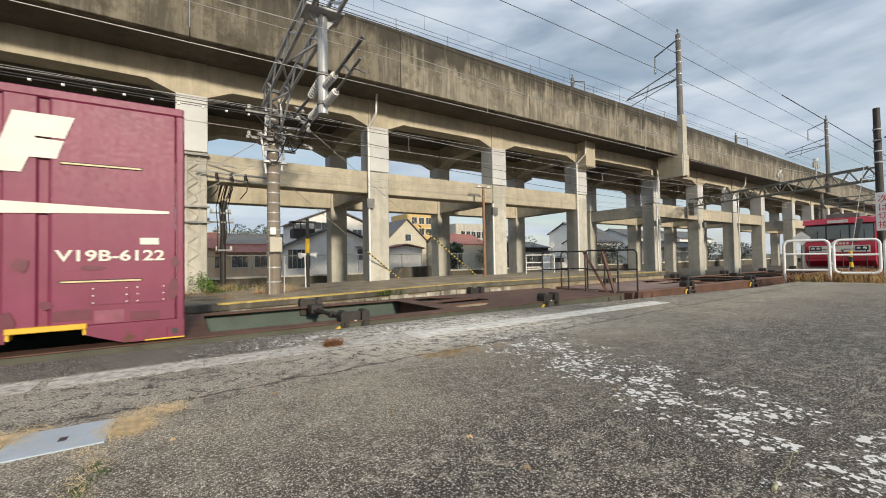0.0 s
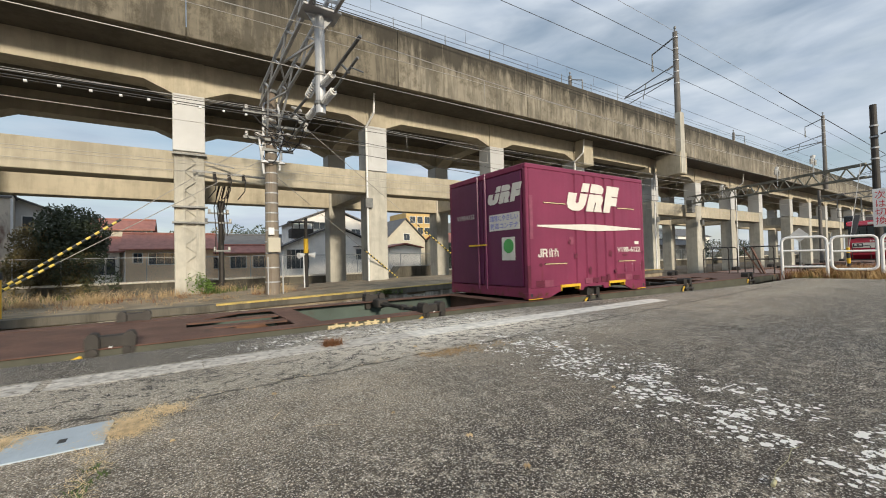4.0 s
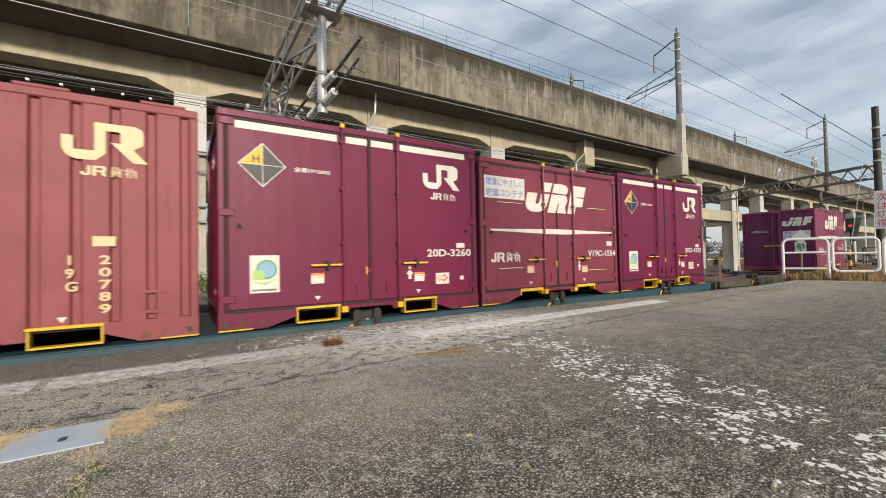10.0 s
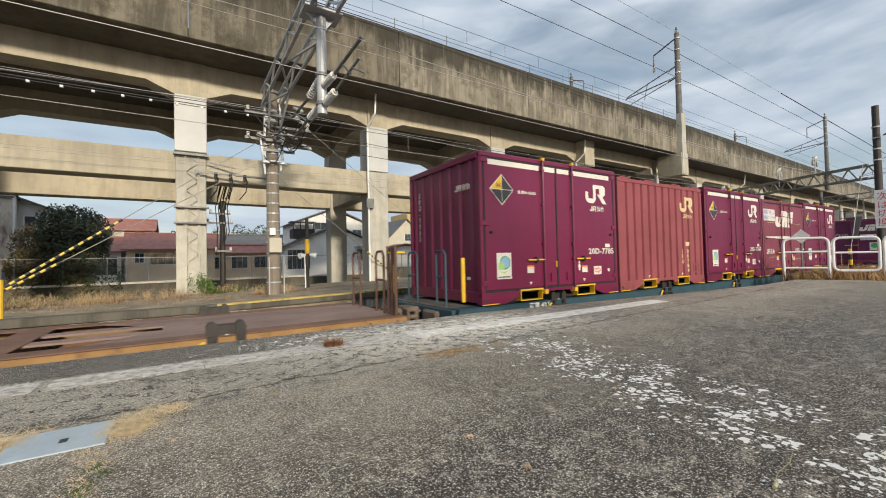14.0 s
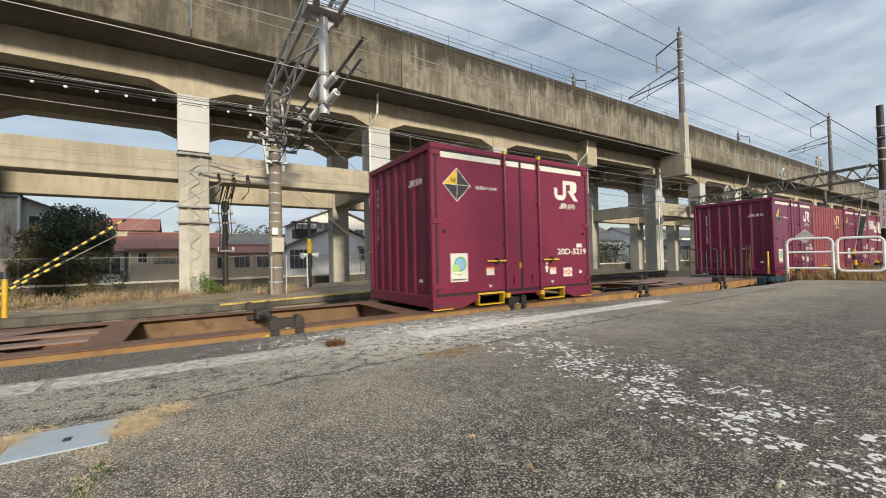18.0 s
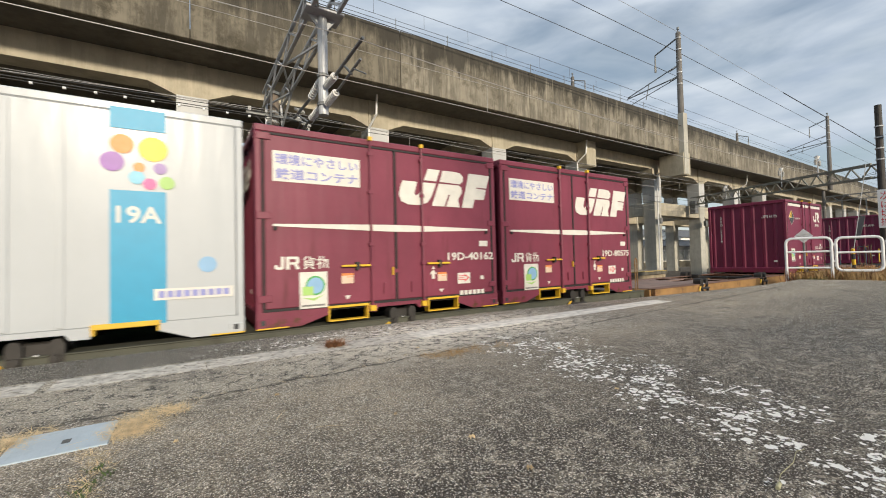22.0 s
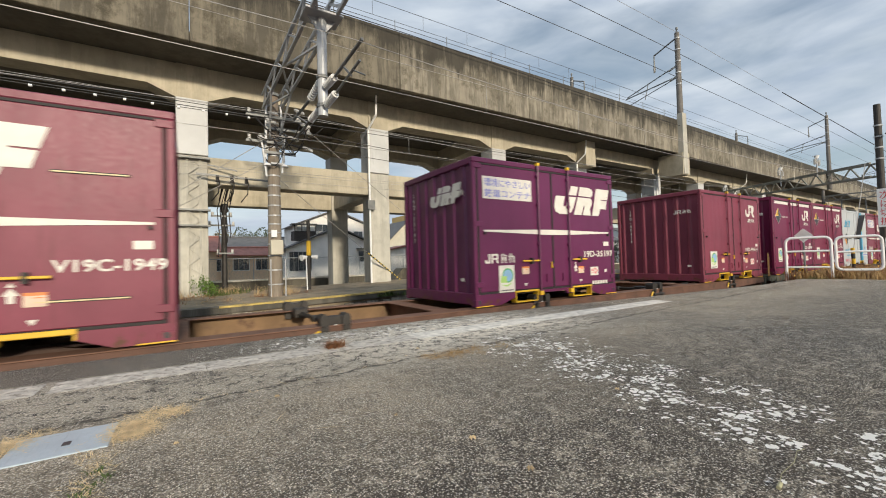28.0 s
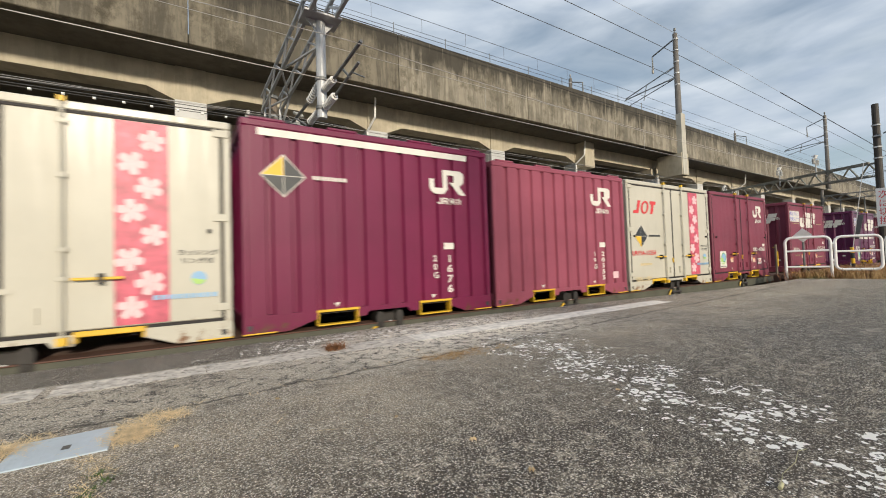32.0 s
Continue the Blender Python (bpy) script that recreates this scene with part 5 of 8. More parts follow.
def make_vented(number, label, u):
    """The ventilated box with doors at its ends and a sheeted, part-ribbed side."""
    b = thing("freight_container", label, "container", "containers on the train")
    H, paint = 2.5, M_MAROON3
    shell(b, H, paint, open_forks=False)
    for xa, xb in ((0.08, 1.07), (2.65, CL - 0.08)):
        bm = bmesh.new()
        rbox(bm, xa, xb, 0.006, 0.04, 0.20, H - 0.10, 0.008)
        part("side_sheet", bm, paint, b, "flat side sheet")
    bm = bmesh.new()
    corrugated_side(bm, 0.012, 1.07, 2.65, 0.20, H - 0.10, 5, 0.03)
    part("ribbed_side", bm, paint, b)
    for x0, x1 in ((0.45, 1.04), (2.72, 3.34)):
        for z in (0.635, 1.785):
            slot = part("vent_slot", boxes((x0 - 0.008, x1 + 0.008, -0.006, 0.01, z - 0.013, z + 0.014)), M_SEAL, b, "dark vent slot")
            part("vent_slat", boxes((x0, x1, -0.012, -0.004, z - 0.009, z + 0.006)), M_CREAMMARK, slot)
    r = random.Random(61)
    for cx, cz, rx, rz in ((1.33, 0.77, 0.05, 0.06), (1.76, 0.46, 0.06, 0.09), (2.45, 0.80, 0.06, 0.07), (3.62, 0.54, 0.06, 0.13), (2.96, 0.765, 0.13, 0.025), (2.36, 0.28, 0.07, 0.10), (2.62, 0.42, 0.05, 0.04), (1.15, 1.05, 0.05, 0.05), (0.34, 0.62, 0.05, 0.04), (3.63, 0.82, 0.05, 0.06)):
        edge = [(cx + rx * q * math.cos(radians(a)), cz + rz * q * math.sin(radians(a))) for a, q in ((k * 36, r.uniform(0.7, 1.15)) for k in range(10))]
        polys("touch_up", [edge], M_TOUCH, b, -0.0015, 0.002)
    for xa, xb, za, zb, m in ((0.20, 0.42, 0.215, 0.335, M_TOUCH), (0.43, 0.66, 0.205, 0.33, M_PALEPATCH), (1.60, 1.82, 0.21, 0.32, M_PALEPATCH), (1.84, 2.04, 0.22, 0.315, M_TOUCH), (2.10, 2.28, 0.21, 0.33, M_TOUCH), (2.66, 2.95, 0.26, 0.36, M_TOUCH), (2.97, 3.20, 0.215, 0.34, M_PALEPATCH), (3.25, 3.50, 0.22, 0.31, M_TOUCH), (0.08, 0.16, 1.1, 1.9, M_PALEPATCH), (1.15, 1.27, 1.0, 1.15, M_PALEPATCH)):
        rect("patch", xa, xb, za, zb, m, b, 0.0015)
    for xa, xb in ((2.94, 3.24), (3.29, 3.55)):
        h = part("hatch", boxes((xa, xb, -0.006, 0.008, 0.40, 0.58)), paint, b, "riveted cover plate")
        for xi in (xa + 0.02, xb - 0.02):
            for zi in (0.42, 0.49, 0.56):
                part("rivet", rods(0.007, ((xi, -0.010, zi), (xi, -0.005, zi)), n=6), M_SIGNWHITE, h)
    emblem_wide(b, 1.10, 1.67, 1.66, 0.57, M_DECAL)
    polys("white_line", [[(0.27, 1.36), (0.27, 1.33), (1.7, 1.275), (2.1, 1.275), (3.58, 1.33), (3.58, 1.355), (2.1, 1.405), (1.7, 1.405)]], M_DECAL, b)
    name_mark(b, 0.27, 0.83, 0.76, 0.92, M_DECAL)
    letters("box_number", number, 2.68, 0.83, 0.86, 0.115, M_DECAL, b)
    rect("tag", 3.33, 3.49, 1.0, 1.07, M_DECAL, b)
    # end wall: doors with rods and cards on the left end
    for y0, y1 in ((0.11, 1.21), (1.24, CW - 0.11)):
        d = part("end_door", boxes((-0.012, 0.004, y0, y1, 0.24, H - 0.14)), M_PURPLE, b, "dark plum end door")
        yy = y1 - 0.10 if y0 < 1 else y0 + 0.12
        bm = bmesh.new()
        rod(bm, (-0.04, yy, 0.14), (-0.04, yy, H - 0.03), 0.017)
        part("lock_rod", bm, M_PURPLE, d)
        part("handle", boxes((-0.07, -0.045, yy - 0.02, yy + 0.30, 1.02, 1.05)), M_YELLOW, d)
    c = part("slogan_card", boxes((-0.018, -0.014, 0.16, 1.02, 1.30, 1.62)), M_DECAL, b)
    for body, zz in (("環境にやさしい", 1.48), ("鉄道コンテナ", 1.33)):
        t = letters("card_print", body, 0, 0, 0.80, 0.12, M_SLOGAN, c, 0)
        for v in t.data.vertices:
            v.co = (-0.020, 0.99 - v.co.x, zz + v.co.z)
    e = emblem_wide(b, 0.0, 0.0, 0.95, 0.34, M_DECAL)
    for v in e.data.vertices:
        v.co = (-0.018 + v.co.y, 1.05 - v.co.x, v.co.z + 1.82)
    s = part("sticker", boxes((-0.018, -0.014, 0.30, 0.66, 0.72, 1.16)), M_DECAL, b)
    bm = bmesh.new()
    rod(bm, (-0.022, 0.47, 0.99), (-0.017, 0.47, 0.99), 0.14, 14)
    part("green_disc", bm, M_ECO_G, s)
    n = letters("end_number", number, 0, 0, 0.62, 0.10, M_DECAL, b, 0, 0)
    for v in n.data.vertices:
        v.co = (-0.024, 2.12 - v.co.x, v.co.z + 1.60)
    part("patch", boxes((-0.004, 0.075, -0.004, 0.0, 0.22, 0.62)), M_TOUCH, b)
    return ride(b, u)


def make_leased(number, label, u, paint, mark, stripe, H=2.5):
    """A privately owned white box with coloured panel."""
    b = thing("freight_container", label, "container", "containers on the train")
    shell(b, H, paint, fork_mat=M_YELLOW, open_forks=False)
    if stripe == "balls":
        bm = bmesh.new()
        rbox(bm, 0.08, CL - 0.08, 0.006, 0.045, 0.20, H - 0.10, 0.01)
        part("side_sheet", bm, paint, b, "glossy white side sheet")
        for x in (0.68, 1.72, 2.10):
            bm = bmesh.new()
            rbox(bm, x, x + 0.06, -0.004, 0.008, 0.22, H - 0.12, 0.003)
            part("side_rib", bm, paint, b)
        rect("blue_panel", 2.50, 2.97, 2.22, 2.44, M_BLUEMARK, b)
        p = rect("blue_panel", 2.50, 2.97, 0.19, 1.58, M_BLUEMARK, b)
        letters("panel_note", "19A", 2.55, 1.24, 0.38, 0.18, M_DECAL, p, -0.006)
        for cx, cz, r, c in ((2.60, 2.06, 0.10, (0.75, 0.26, 0.04)), (2.86, 2.03, 0.13, (0.85, 0.62, 0.03)), (2.52, 1.87, 0.10, (0.30, 0.12, 0.42)), (2.74, 1.83, 0.05, (0.8, 0.25, 0.05)), (2.92, 1.83, 0.06, (0.32, 0.2, 0.45)), (2.72, 1.72, 0.07, (0.2, 0.5, 0.65)), (2.83, 1.66, 0.06, (0.75, 0.1, 0.3)), (2.98, 1.68, 0.07, (0.3, 0.5, 0.12))):
            polys("ball", [arc(cx, cz, r, 0, 340, 17)], surface("ball_ink", c + (1,), 0.45, 0, 0.15, 6, 40, 0), b, -0.005)
        hazard(b, 0.465, 1.22, 0.29, surface("orange_sticker", rgb(0.72, 0.28, 0.02), 0.5, 0, 0.1, 4, 40, 0), "W", low=True)
        letters("box_number", number, 0.21, 0.67, 0.90, 0.12, mark, b)
        bars(b, 0.42, 0.95, 0.48, 0.53, 7, mark)
        letters("lift_note", "下部吊上げ禁止", 0.21, 0.23, 0.68, 0.12, M_REDMARK, b)
        rect("tag", 2.86, 3.60, 0.43, 0.55, M_DECAL, b, -0.005)
        bars(b, 2.9, 3.58, 0.455, 0.525, 9, M_SLOGAN, -0.008)
        bars(b, 0.81, 1.29, 1.21, 1.25, 8, M_BLACK)
        polys("disc_mark", [arc(3.35, 0.80, 0.09, 0, 340, 15)], M_ECO_B, b)
        rect("tag", 1.55, 1.64, 0.30, 0.34, M_BLACK, b)
    else:
        doors(b, H, paint)
        p = rect("blossom_panel", 2.66, 3.12, 0.25, 2.36, M_PINKMARK, b, label="red panel with pale cherry blossoms")
        rnd = random.Random(9)
        for k in range(8):
            cx, cz, r = 2.80 + 0.17 * (k % 2) + rnd.uniform(-0.02, 0.02), 0.42 + k * 0.25, rnd.uniform(0.115, 0.135)
            petals = []
            for q in range(5):
                a0 = 90 + q * 72 + k * 20
                petals.append([(cx, cz)] + [(cx + r * rr * math.cos(radians(a0 + d)), cz + r * rr * math.sin(radians(a0 + d))) for d, rr in ((-34, 0.6), (-18, 0.98), (0, 1.0), (18, 0.98), (34, 0.6))])
            polys("blossom", petals, M_PETAL, p, -0.0065)
        hazard(b, 0.49, 1.22, 0.27, M_YELLOW, "", low=True)
        letters("box_number", number, 0.12, 0.78, 0.95, 0.11, M_REDMARK, b)
        letters("lift_note", "下部吊上げ禁止", 0.17, 0.19, 0.70, 0.11, M_CREAMMARK, b)
        bars(b, 0.42, 0.90, 0.55, 0.60, 7, M_CREAMMARK)
        bars(b, 0.81, 1.29, 1.21, 1.25, 8, M_BLACK)
        letters("ring_note", "ラッシング", 3.20, 0.95, 0.38, 0.065, M_BLACK, b)
        letters("ring_note", "リング付", 3.235, 0.86, 0.30, 0.065, M_BLACK, b)
        polys("disc_mark", [arc(3.39, 0.70, 0.075, 0, 340, 15)], M_ECO_B, b)
        polys("disc_hill", [arc(3.39, 0.70, 0.070, 180, 340, 9)], M_ECO_L, b, -0.0065)
        bars(b, 2.98, 3.58, 0.485, 0.535, 9, M_ECO_B, -0.009)
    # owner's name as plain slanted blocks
    ring = []
    for q in range(12):
        o = [(rx * math.cos(radians(a)), rz * math.sin(radians(a))) for rx, rz, a in ((0.155, 0.155, q * 30), (0.155, 0.155, q * 30 + 30), (0.085, 0.115, q * 30 + 30), (0.085, 0.115, q * 30))]
        ring.append([(0.69 + a + 0.25 * b, 1.885 + b) for a, b in o])
    polys("owner_mark", ring + [[(0.22, 1.74), (0.43, 1.74), (0.45, 1.81), (0.24, 1.81)], [(0.36, 1.81), (0.45, 1.81), (0.53, 2.035), (0.42, 2.035)], [(0.90, 1.74), (1.00, 1.74), (1.06, 1.96), (0.965, 1.96)], [(0.90, 1.96), (1.13, 1.96), (1.16, 2.04), (0.91, 2.04)]], mark, b)
    end_number(b, number, H)
    return ride(b, u)


# ---- wagons
WAGON_HALF = 9.95
M_PALEPATCH = surface("pale_touch_up_paint", rgb(0.25, 0.062, 0.105), 0.5, 0, 0.3, 9, 40, 0.03)
M_TOUCH = surface("dark_touch_up_paint", rgb(0.125, 0.015, 0.036), 0.5, 0, 0.3, 9, 40, 0.03)


def make_wagon(label, u, deck, sill, edge, rail_kind, writing=()):
    """A low container flat: sills, end decks, open middle, clamps, couplers, handrails. Local x = 0 at its middle, y = 0 at the container face."""
    w = thing("flat_wagon", label, "wagon", "wagons of the train")
    z = -0.025
    y0, y1 = 0.02, CW - 0.02
    well = M_GREENDECK if sill in (M_OLIVE, M_TEAL) else M_WEB
    for ya, yb in ((y0, y0 + 0.10), (y1 - 0.10, y1)):
        bm = bmesh.new()
        prism(bm, [(-WAGON_HALF, z - 0.16), (-7.2, z - 0.24), (-6.6, z - 0.34), (6.6, z - 0.34), (7.2, z - 0.24), (WAGON_HALF, z - 0.16), (WAGON_HALF, z - 0.016), (-WAGON_HALF, z - 0.016)], ya + 0.012, yb - 0.012)
        part("side_sill", bm, sill if ya < 1 else well, w)
        bm = bmesh.new()
        fa, fb = (ya - 0.01, ya + 0.30) if ya < 1 else (yb - 0.30, yb + 0.01)
        rbox(bm, -WAGON_HALF, WAGON_HALF, fa, fb, z - 0.015, z, 0.005)
        part("sill_flange", bm, edge, w, "rust-worn sill edge")
    for s in (-1, 1):
        a, b = sorted((s * 5.6, s * (WAGON_HALF - 0.02)))
        tip = sorted((s * 7.0, s * (WAGON_HALF - 0.02)))
        part("end_deck", boxes((tip[0], tip[1], y0 + 0.301, y1 - 0.301, z - 0.03, z - 0.004)), deck, w, "flat end deck plate")
        run = sorted((s * 5.8, s * 7.0))
        for ya, yb in ((0.78, 1.02), (CW - 1.02, CW - 0.78)):
            part("deck_strip", boxes((run[0], run[1], ya, yb, z - 0.03, z - 0.006)), deck, w)
        # dark sheet added below the strips to give the deck openings their shade
        part("slot_shade_sheet", boxes((run[0], run[1], y0 + 0.1, y1 - 0.1, z - 0.30, z - 0.28)), M_DARKSTEEL, w)
        bm = bmesh.new()
        rbox(bm, min(s * WAGON_HALF, s * (WAGON_HALF + 0.07)), max(s * WAGON_HALF, s * (WAGON_HALF + 0.07)), y0 + 0.1, y1 - 0.1, z - 0.36, z - 0.02, 0.01)
        part("end_beam", bm, sill, w)
        # coupler
        xc, yc = s * (WAGON_HALF + 0.07), CW / 2
        bm = bmesh.new()
        rbox(bm, min(xc, xc + s * 0.16), max(xc, xc + s * 0.16), yc - 0.10, yc + 0.10, z - 0.27, z - 0.09, 0.02)
        for za, zb in ((-0.36, -0.27), (-0.22, -0.15), (-0.10, -0.01)):
            rbox(bm, min(xc + s * 0.12, xc + s * 0.34), max(xc + s * 0.12, xc + s * 0.34), yc - 0.24, yc + 0.17, z + za, z + zb, 0.02)
        rbox(bm, min(xc + s * 0.12, xc + s * 0.20), max(xc + s * 0.12, xc + s * 0.20), yc - 0.23, yc + 0.16, z - 0.34, z - 0.03, 0.02)
        rbox(bm, min(xc + s * 0.30, xc + s * 0.36), max(xc + s * 0.30, xc + s * 0.36), yc - 0.25, yc - 0.05, z - 0.34, z - 0.03, 0.02)
        part("coupler", bm, M_CASTING, w, "dusty cast knuckle coupler")
        bm = bmesh.new()
        rbox(bm, min(xc, xc + s * 0.10), max(xc, xc + s * 0.10), yc - 0.75, yc - 0.30, z - 0.30, z - 0.06, 0.03)
        part("valve_box", bm, M_CASTING, w)
        bm = bmesh.new()
        chain(bm, [(xc, yc - 0.42, z - 0.2), (xc + s * 0.10, yc - 0.40, z - 0.42), (xc + s * 0.20, yc - 0.36, z - 0.46), (xc + s * 0.28, yc - 0.33, z - 0.36)], 0.022)
        part("air_hose", bm, M_SEAL, w)
        # handrails
        xr = s * (WAGON_HALF - 0.10)
        kind = rail_kind[0 if s < 0 else 1]
        if kind:
            colr = {"blue": M_TEAL, "rust": M_RUST, "grey": M_OLIVE, "pale": M_CASTING, "hoop": M_DARKSTEEL}[kind]
            for ya, yb in (((0.55, 0.85), (1.55, 1.9)) if kind != "hoop" else ((0.10, 0.95), (1.45, 2.30))):
                bm = bmesh.new()
                chain(bm, [(xr, ya, z - 0.02), (xr, ya, 0.86), (xr, ya + 0.06, 0.93), (xr, yb - 0.06, 0.93), (xr, yb, 0.86), (xr, yb, z - 0.02)], 0.02, 8)
                hr = part("handrail", bm, colr, w, "steel end handrail")
                part("handrail_bar", rods(0.016, ((xr, ya, 0.48), (xr, yb, 0.48))), colr, hr)
            xa = xr - s * 0.03
            if kind == "blue":
                bm = bmesh.new()
                rbox(bm, xa - 0.035, xa + 0.035, 0.06, 0.10, z + 0.10, 0.80, 0.01)
                part("grab_rail", bm, M_YELLOW, w, "yellow grab rail")
            elif kind == "grey":
                bm = bmesh.new()
                chain(bm, [(xa, 0.10, z - 0.1), (xa, 0.10, 0.66), (xa - s * 0.04, 0.10, 0.72), (xa - s * 0.08, 0.10, 0.66), (xa - s * 0.08, 0.10, z - 0.02)], 0.012, 8)
                part("grab_rail", bm, M_OCHRE, w, "worn ochre grab rail")
            bm = bmesh.new()
            chain(bm, [(xa, 0.04, z - 0.05), (xa, 0.0, z - 0.30), (xa - s * 0.05, 0.0, z - 0.34), (xa - s * 0.40, 0.0, z - 0.34), (xa - s * 0.42, 0.04, z - 0.05)], 0.018)
            part("step", bm, colr, w)
            if kind in ("rust", "pale"):
                for yy in ((0.12, 0.22, 0.36) if kind == "rust" else (0.22,)):
                    bm = bmesh.new()
                    rbox(bm, xr - (0.022 if kind == "rust" else 0.05), xr + (0.022 if kind == "rust" else 0.05), yy, yy + 0.045, z, 1.0, 0.006)
                    part("brake_post", bm, colr, w)
                part("post_stripe", boxes((xr - 0.024, xr + 0.024, 0.155, 0.168, 0.30, 0.72)) if kind == "rust" else boxes((xr + 0.0, xr + 0.05, 0.195, 0.217, 0.25, 0.78)), M_YELLOW, w)
                bm = bmesh.new()
                rod(bm, (xr - 0.02, 0.31, 0.90), (xr + 0.24, 0.31, 0.90), 0.018, 8)
                part("brake_wheel", bm, M_YELLOW, w)
            if kind == "hoop":
                bm = bmesh.new()
                bar(bm, (xr + 0.25 * s, 0.5, z - 0.1), (xr, 1.0, 0.92), 0.06, 0.05)
                part("brake_post", bm, M_RUST, w)
    # open middle
    bm = bmesh.new()
    rbox(bm, -5.7, 5.7, CW / 2 - 0.17, CW / 2 + 0.17, z - 0.34, z - 0.21, 0.01)
    part("centre_sill", bm, well, w)
    for xm in (-5.62, -1.95, 1.95, 5.62):
        bm = bmesh.new()
        rbox(bm, xm - 0.17, xm + 0.17, y0 + 0.301, y1 - 0.301, z - 0.016, z - 0.002, 0.004)
        box(bm, xm - 0.02, xm + 0.02, y0 + 0.10, y1 - 0.10, z - 0.30, z - 0.018)
        part("cross_member", bm, edge, w)
    part("well_floor", boxes((-5.6, 5.6, y0 + 0.1, y1 - 0.1, z - 0.36, z - 0.34)), well, w, "low floor between the sills")
    for s in (-1, 1):
        for ya, yb in ((0.322, 0.95), (CW - 0.322, CW - 0.95)):          # tapered ends of the deck
            bm = bmesh.new()
            q = [(s * 7.0, ya), (s * 6.3, ya), (s * 7.0, yb)]
            lo = [bm.verts.new((a, b, z - 0.016)) for a, b in q]
            hi = [bm.verts.new((a, b, z - 0.003)) for a, b in q]
            bm.faces.new(lo)
            bm.faces.new(hi)
            for a in range(3):
                bm.faces.new((lo[a], lo[(a + 1) % 3], hi[(a + 1) % 3], hi[a]))
            part("gusset", bm, deck, w)
    for k in range(-1, 2):          # locking gear that links the clamps of both sides
        xm = k * 3.822
        bm = bmesh.new()
        rod(bm, (xm, 0.2, z - 0.02), (xm, CW - 0.2, z - 0.02), 0.03, 8)
        rod(bm, (xm + 0.16, 0.25, z - 0.06), (xm - 0.10, CW - 0.3, z - 0.03), 0.022, 8)
        rbox(bm, xm - 0.10, xm + 0.12, 0.34, 0.56, z - 0.10, z + 0.05, 0.02)
        rbox(bm, xm - 0.12, xm + 0.10, CW - 0.60, CW - 0.34, z - 0.10, z + 0.06, 0.02)
        rbox(bm, xm - 0.05, xm + 0.07, 1.0, 1.16, z - 0.07, z + 0.02, 0.015)
        part("locking_gear", bm, M_DARKSTEEL, w, "greasy locking gear across the wagon")
    # clamps at the five places, both sides
    for k in range(-2, 3):
        xm = k * 3.822
        for side in (0, 1):
            yy = 0.10 if side == 0 else CW - 0.10
            d = -1 if side == 0 else 1
            bm = bmesh.new()
            rbox(bm, xm - 0.15, xm + 0.15, yy - 0.03, yy + 0.08, z - 0.14, z + 0.115, 0.012)
            for e in (-1, 1):          # splayed guide horns
                horn = [(0.09, -0.15), (0.195, -0.15), (0.205, 0.09), (0.185, 0.135), (0.155, 0.15), (0.115, 0.14), (0.09, 0.10)]
                prism(bm, [(xm + e * a, z + b) for a, b in horn][::e], yy - 0.09, yy + 0.09)
                rod(bm, (xm + e * 0.15, yy + d * 0.11, z - 0.25), (xm + e * 0.15, yy + d * 0.11, z - 0.10), 0.028, 8)
                rod(bm, (xm + e * 0.13, yy + d * 0.12, z - 0.03), (xm + e * 0.13, yy + d * 0.085, z - 0.03), 0.035, 8)
            rod(bm, (xm - 0.21, yy + d * 0.11, z - 0.11), (xm + 0.21, yy + d * 0.11, z - 0.11), 0.026, 8)
            c = part("twist_clamp", bm, M_DARKSTEEL, w, "black container clamp")
            bm = bmesh.new()
            chain(bm, [(xm - 0.22, yy + d * 0.10, z - 0.06), (xm - 0.29, yy + d * 0.12, z - 0.09), (xm - 0.33, yy + d * 0.12, z - 0.17)], 0.02, 6)
            part("lever", bm, M_YELLOW, c)
            part("peg", rods(0.014, ((xm, yy + d * 0.075, z + 0.0), (xm, yy + d * 0.085, z + 0.0))), M_SIGNWHITE, c)
    for body, xn, wn_, hn in writing:
        letters("load_note", body, xn, z - 0.008 - hn, wn_, hn, M_CREAMMARK if hn > 0.15 else M_DECAL, w, y0 - 0.014)
    # bogies
    for xm in (-7.1, 7.1):
        bm = bmesh.new()
        for yy in (CW / 2 - 0.82, CW / 2 + 0.74):
            rbox(bm, xm - 1.25, xm + 1.25, yy, yy + 0.08, -0.72, -0.50, 0.02)
        rbox(bm, xm - 0.2, xm + 0.2, CW / 2 - 0.75, CW / 2 + 0.75, -0.62, -0.40, 0.02)
        bg = part("bogie", bm, M_DARKSTEEL, w)
        for xw in (xm - 0.95, xm + 0.95):
            bm = bmesh.new()
            for yy in (CW / 2 - 0.60, CW / 2 + 0.47):
                rod(bm, (xw, yy, -0.57), (xw, yy + 0.13, -0.57), 0.43, 20)
            rod(bm, (xw, CW / 2 - 0.7, -0.57), (xw, CW / 2 + 0.7, -0.57), 0.07, 8)
            part("wheelset", bm, M_RAIL, bg)
    return ride(w, u)


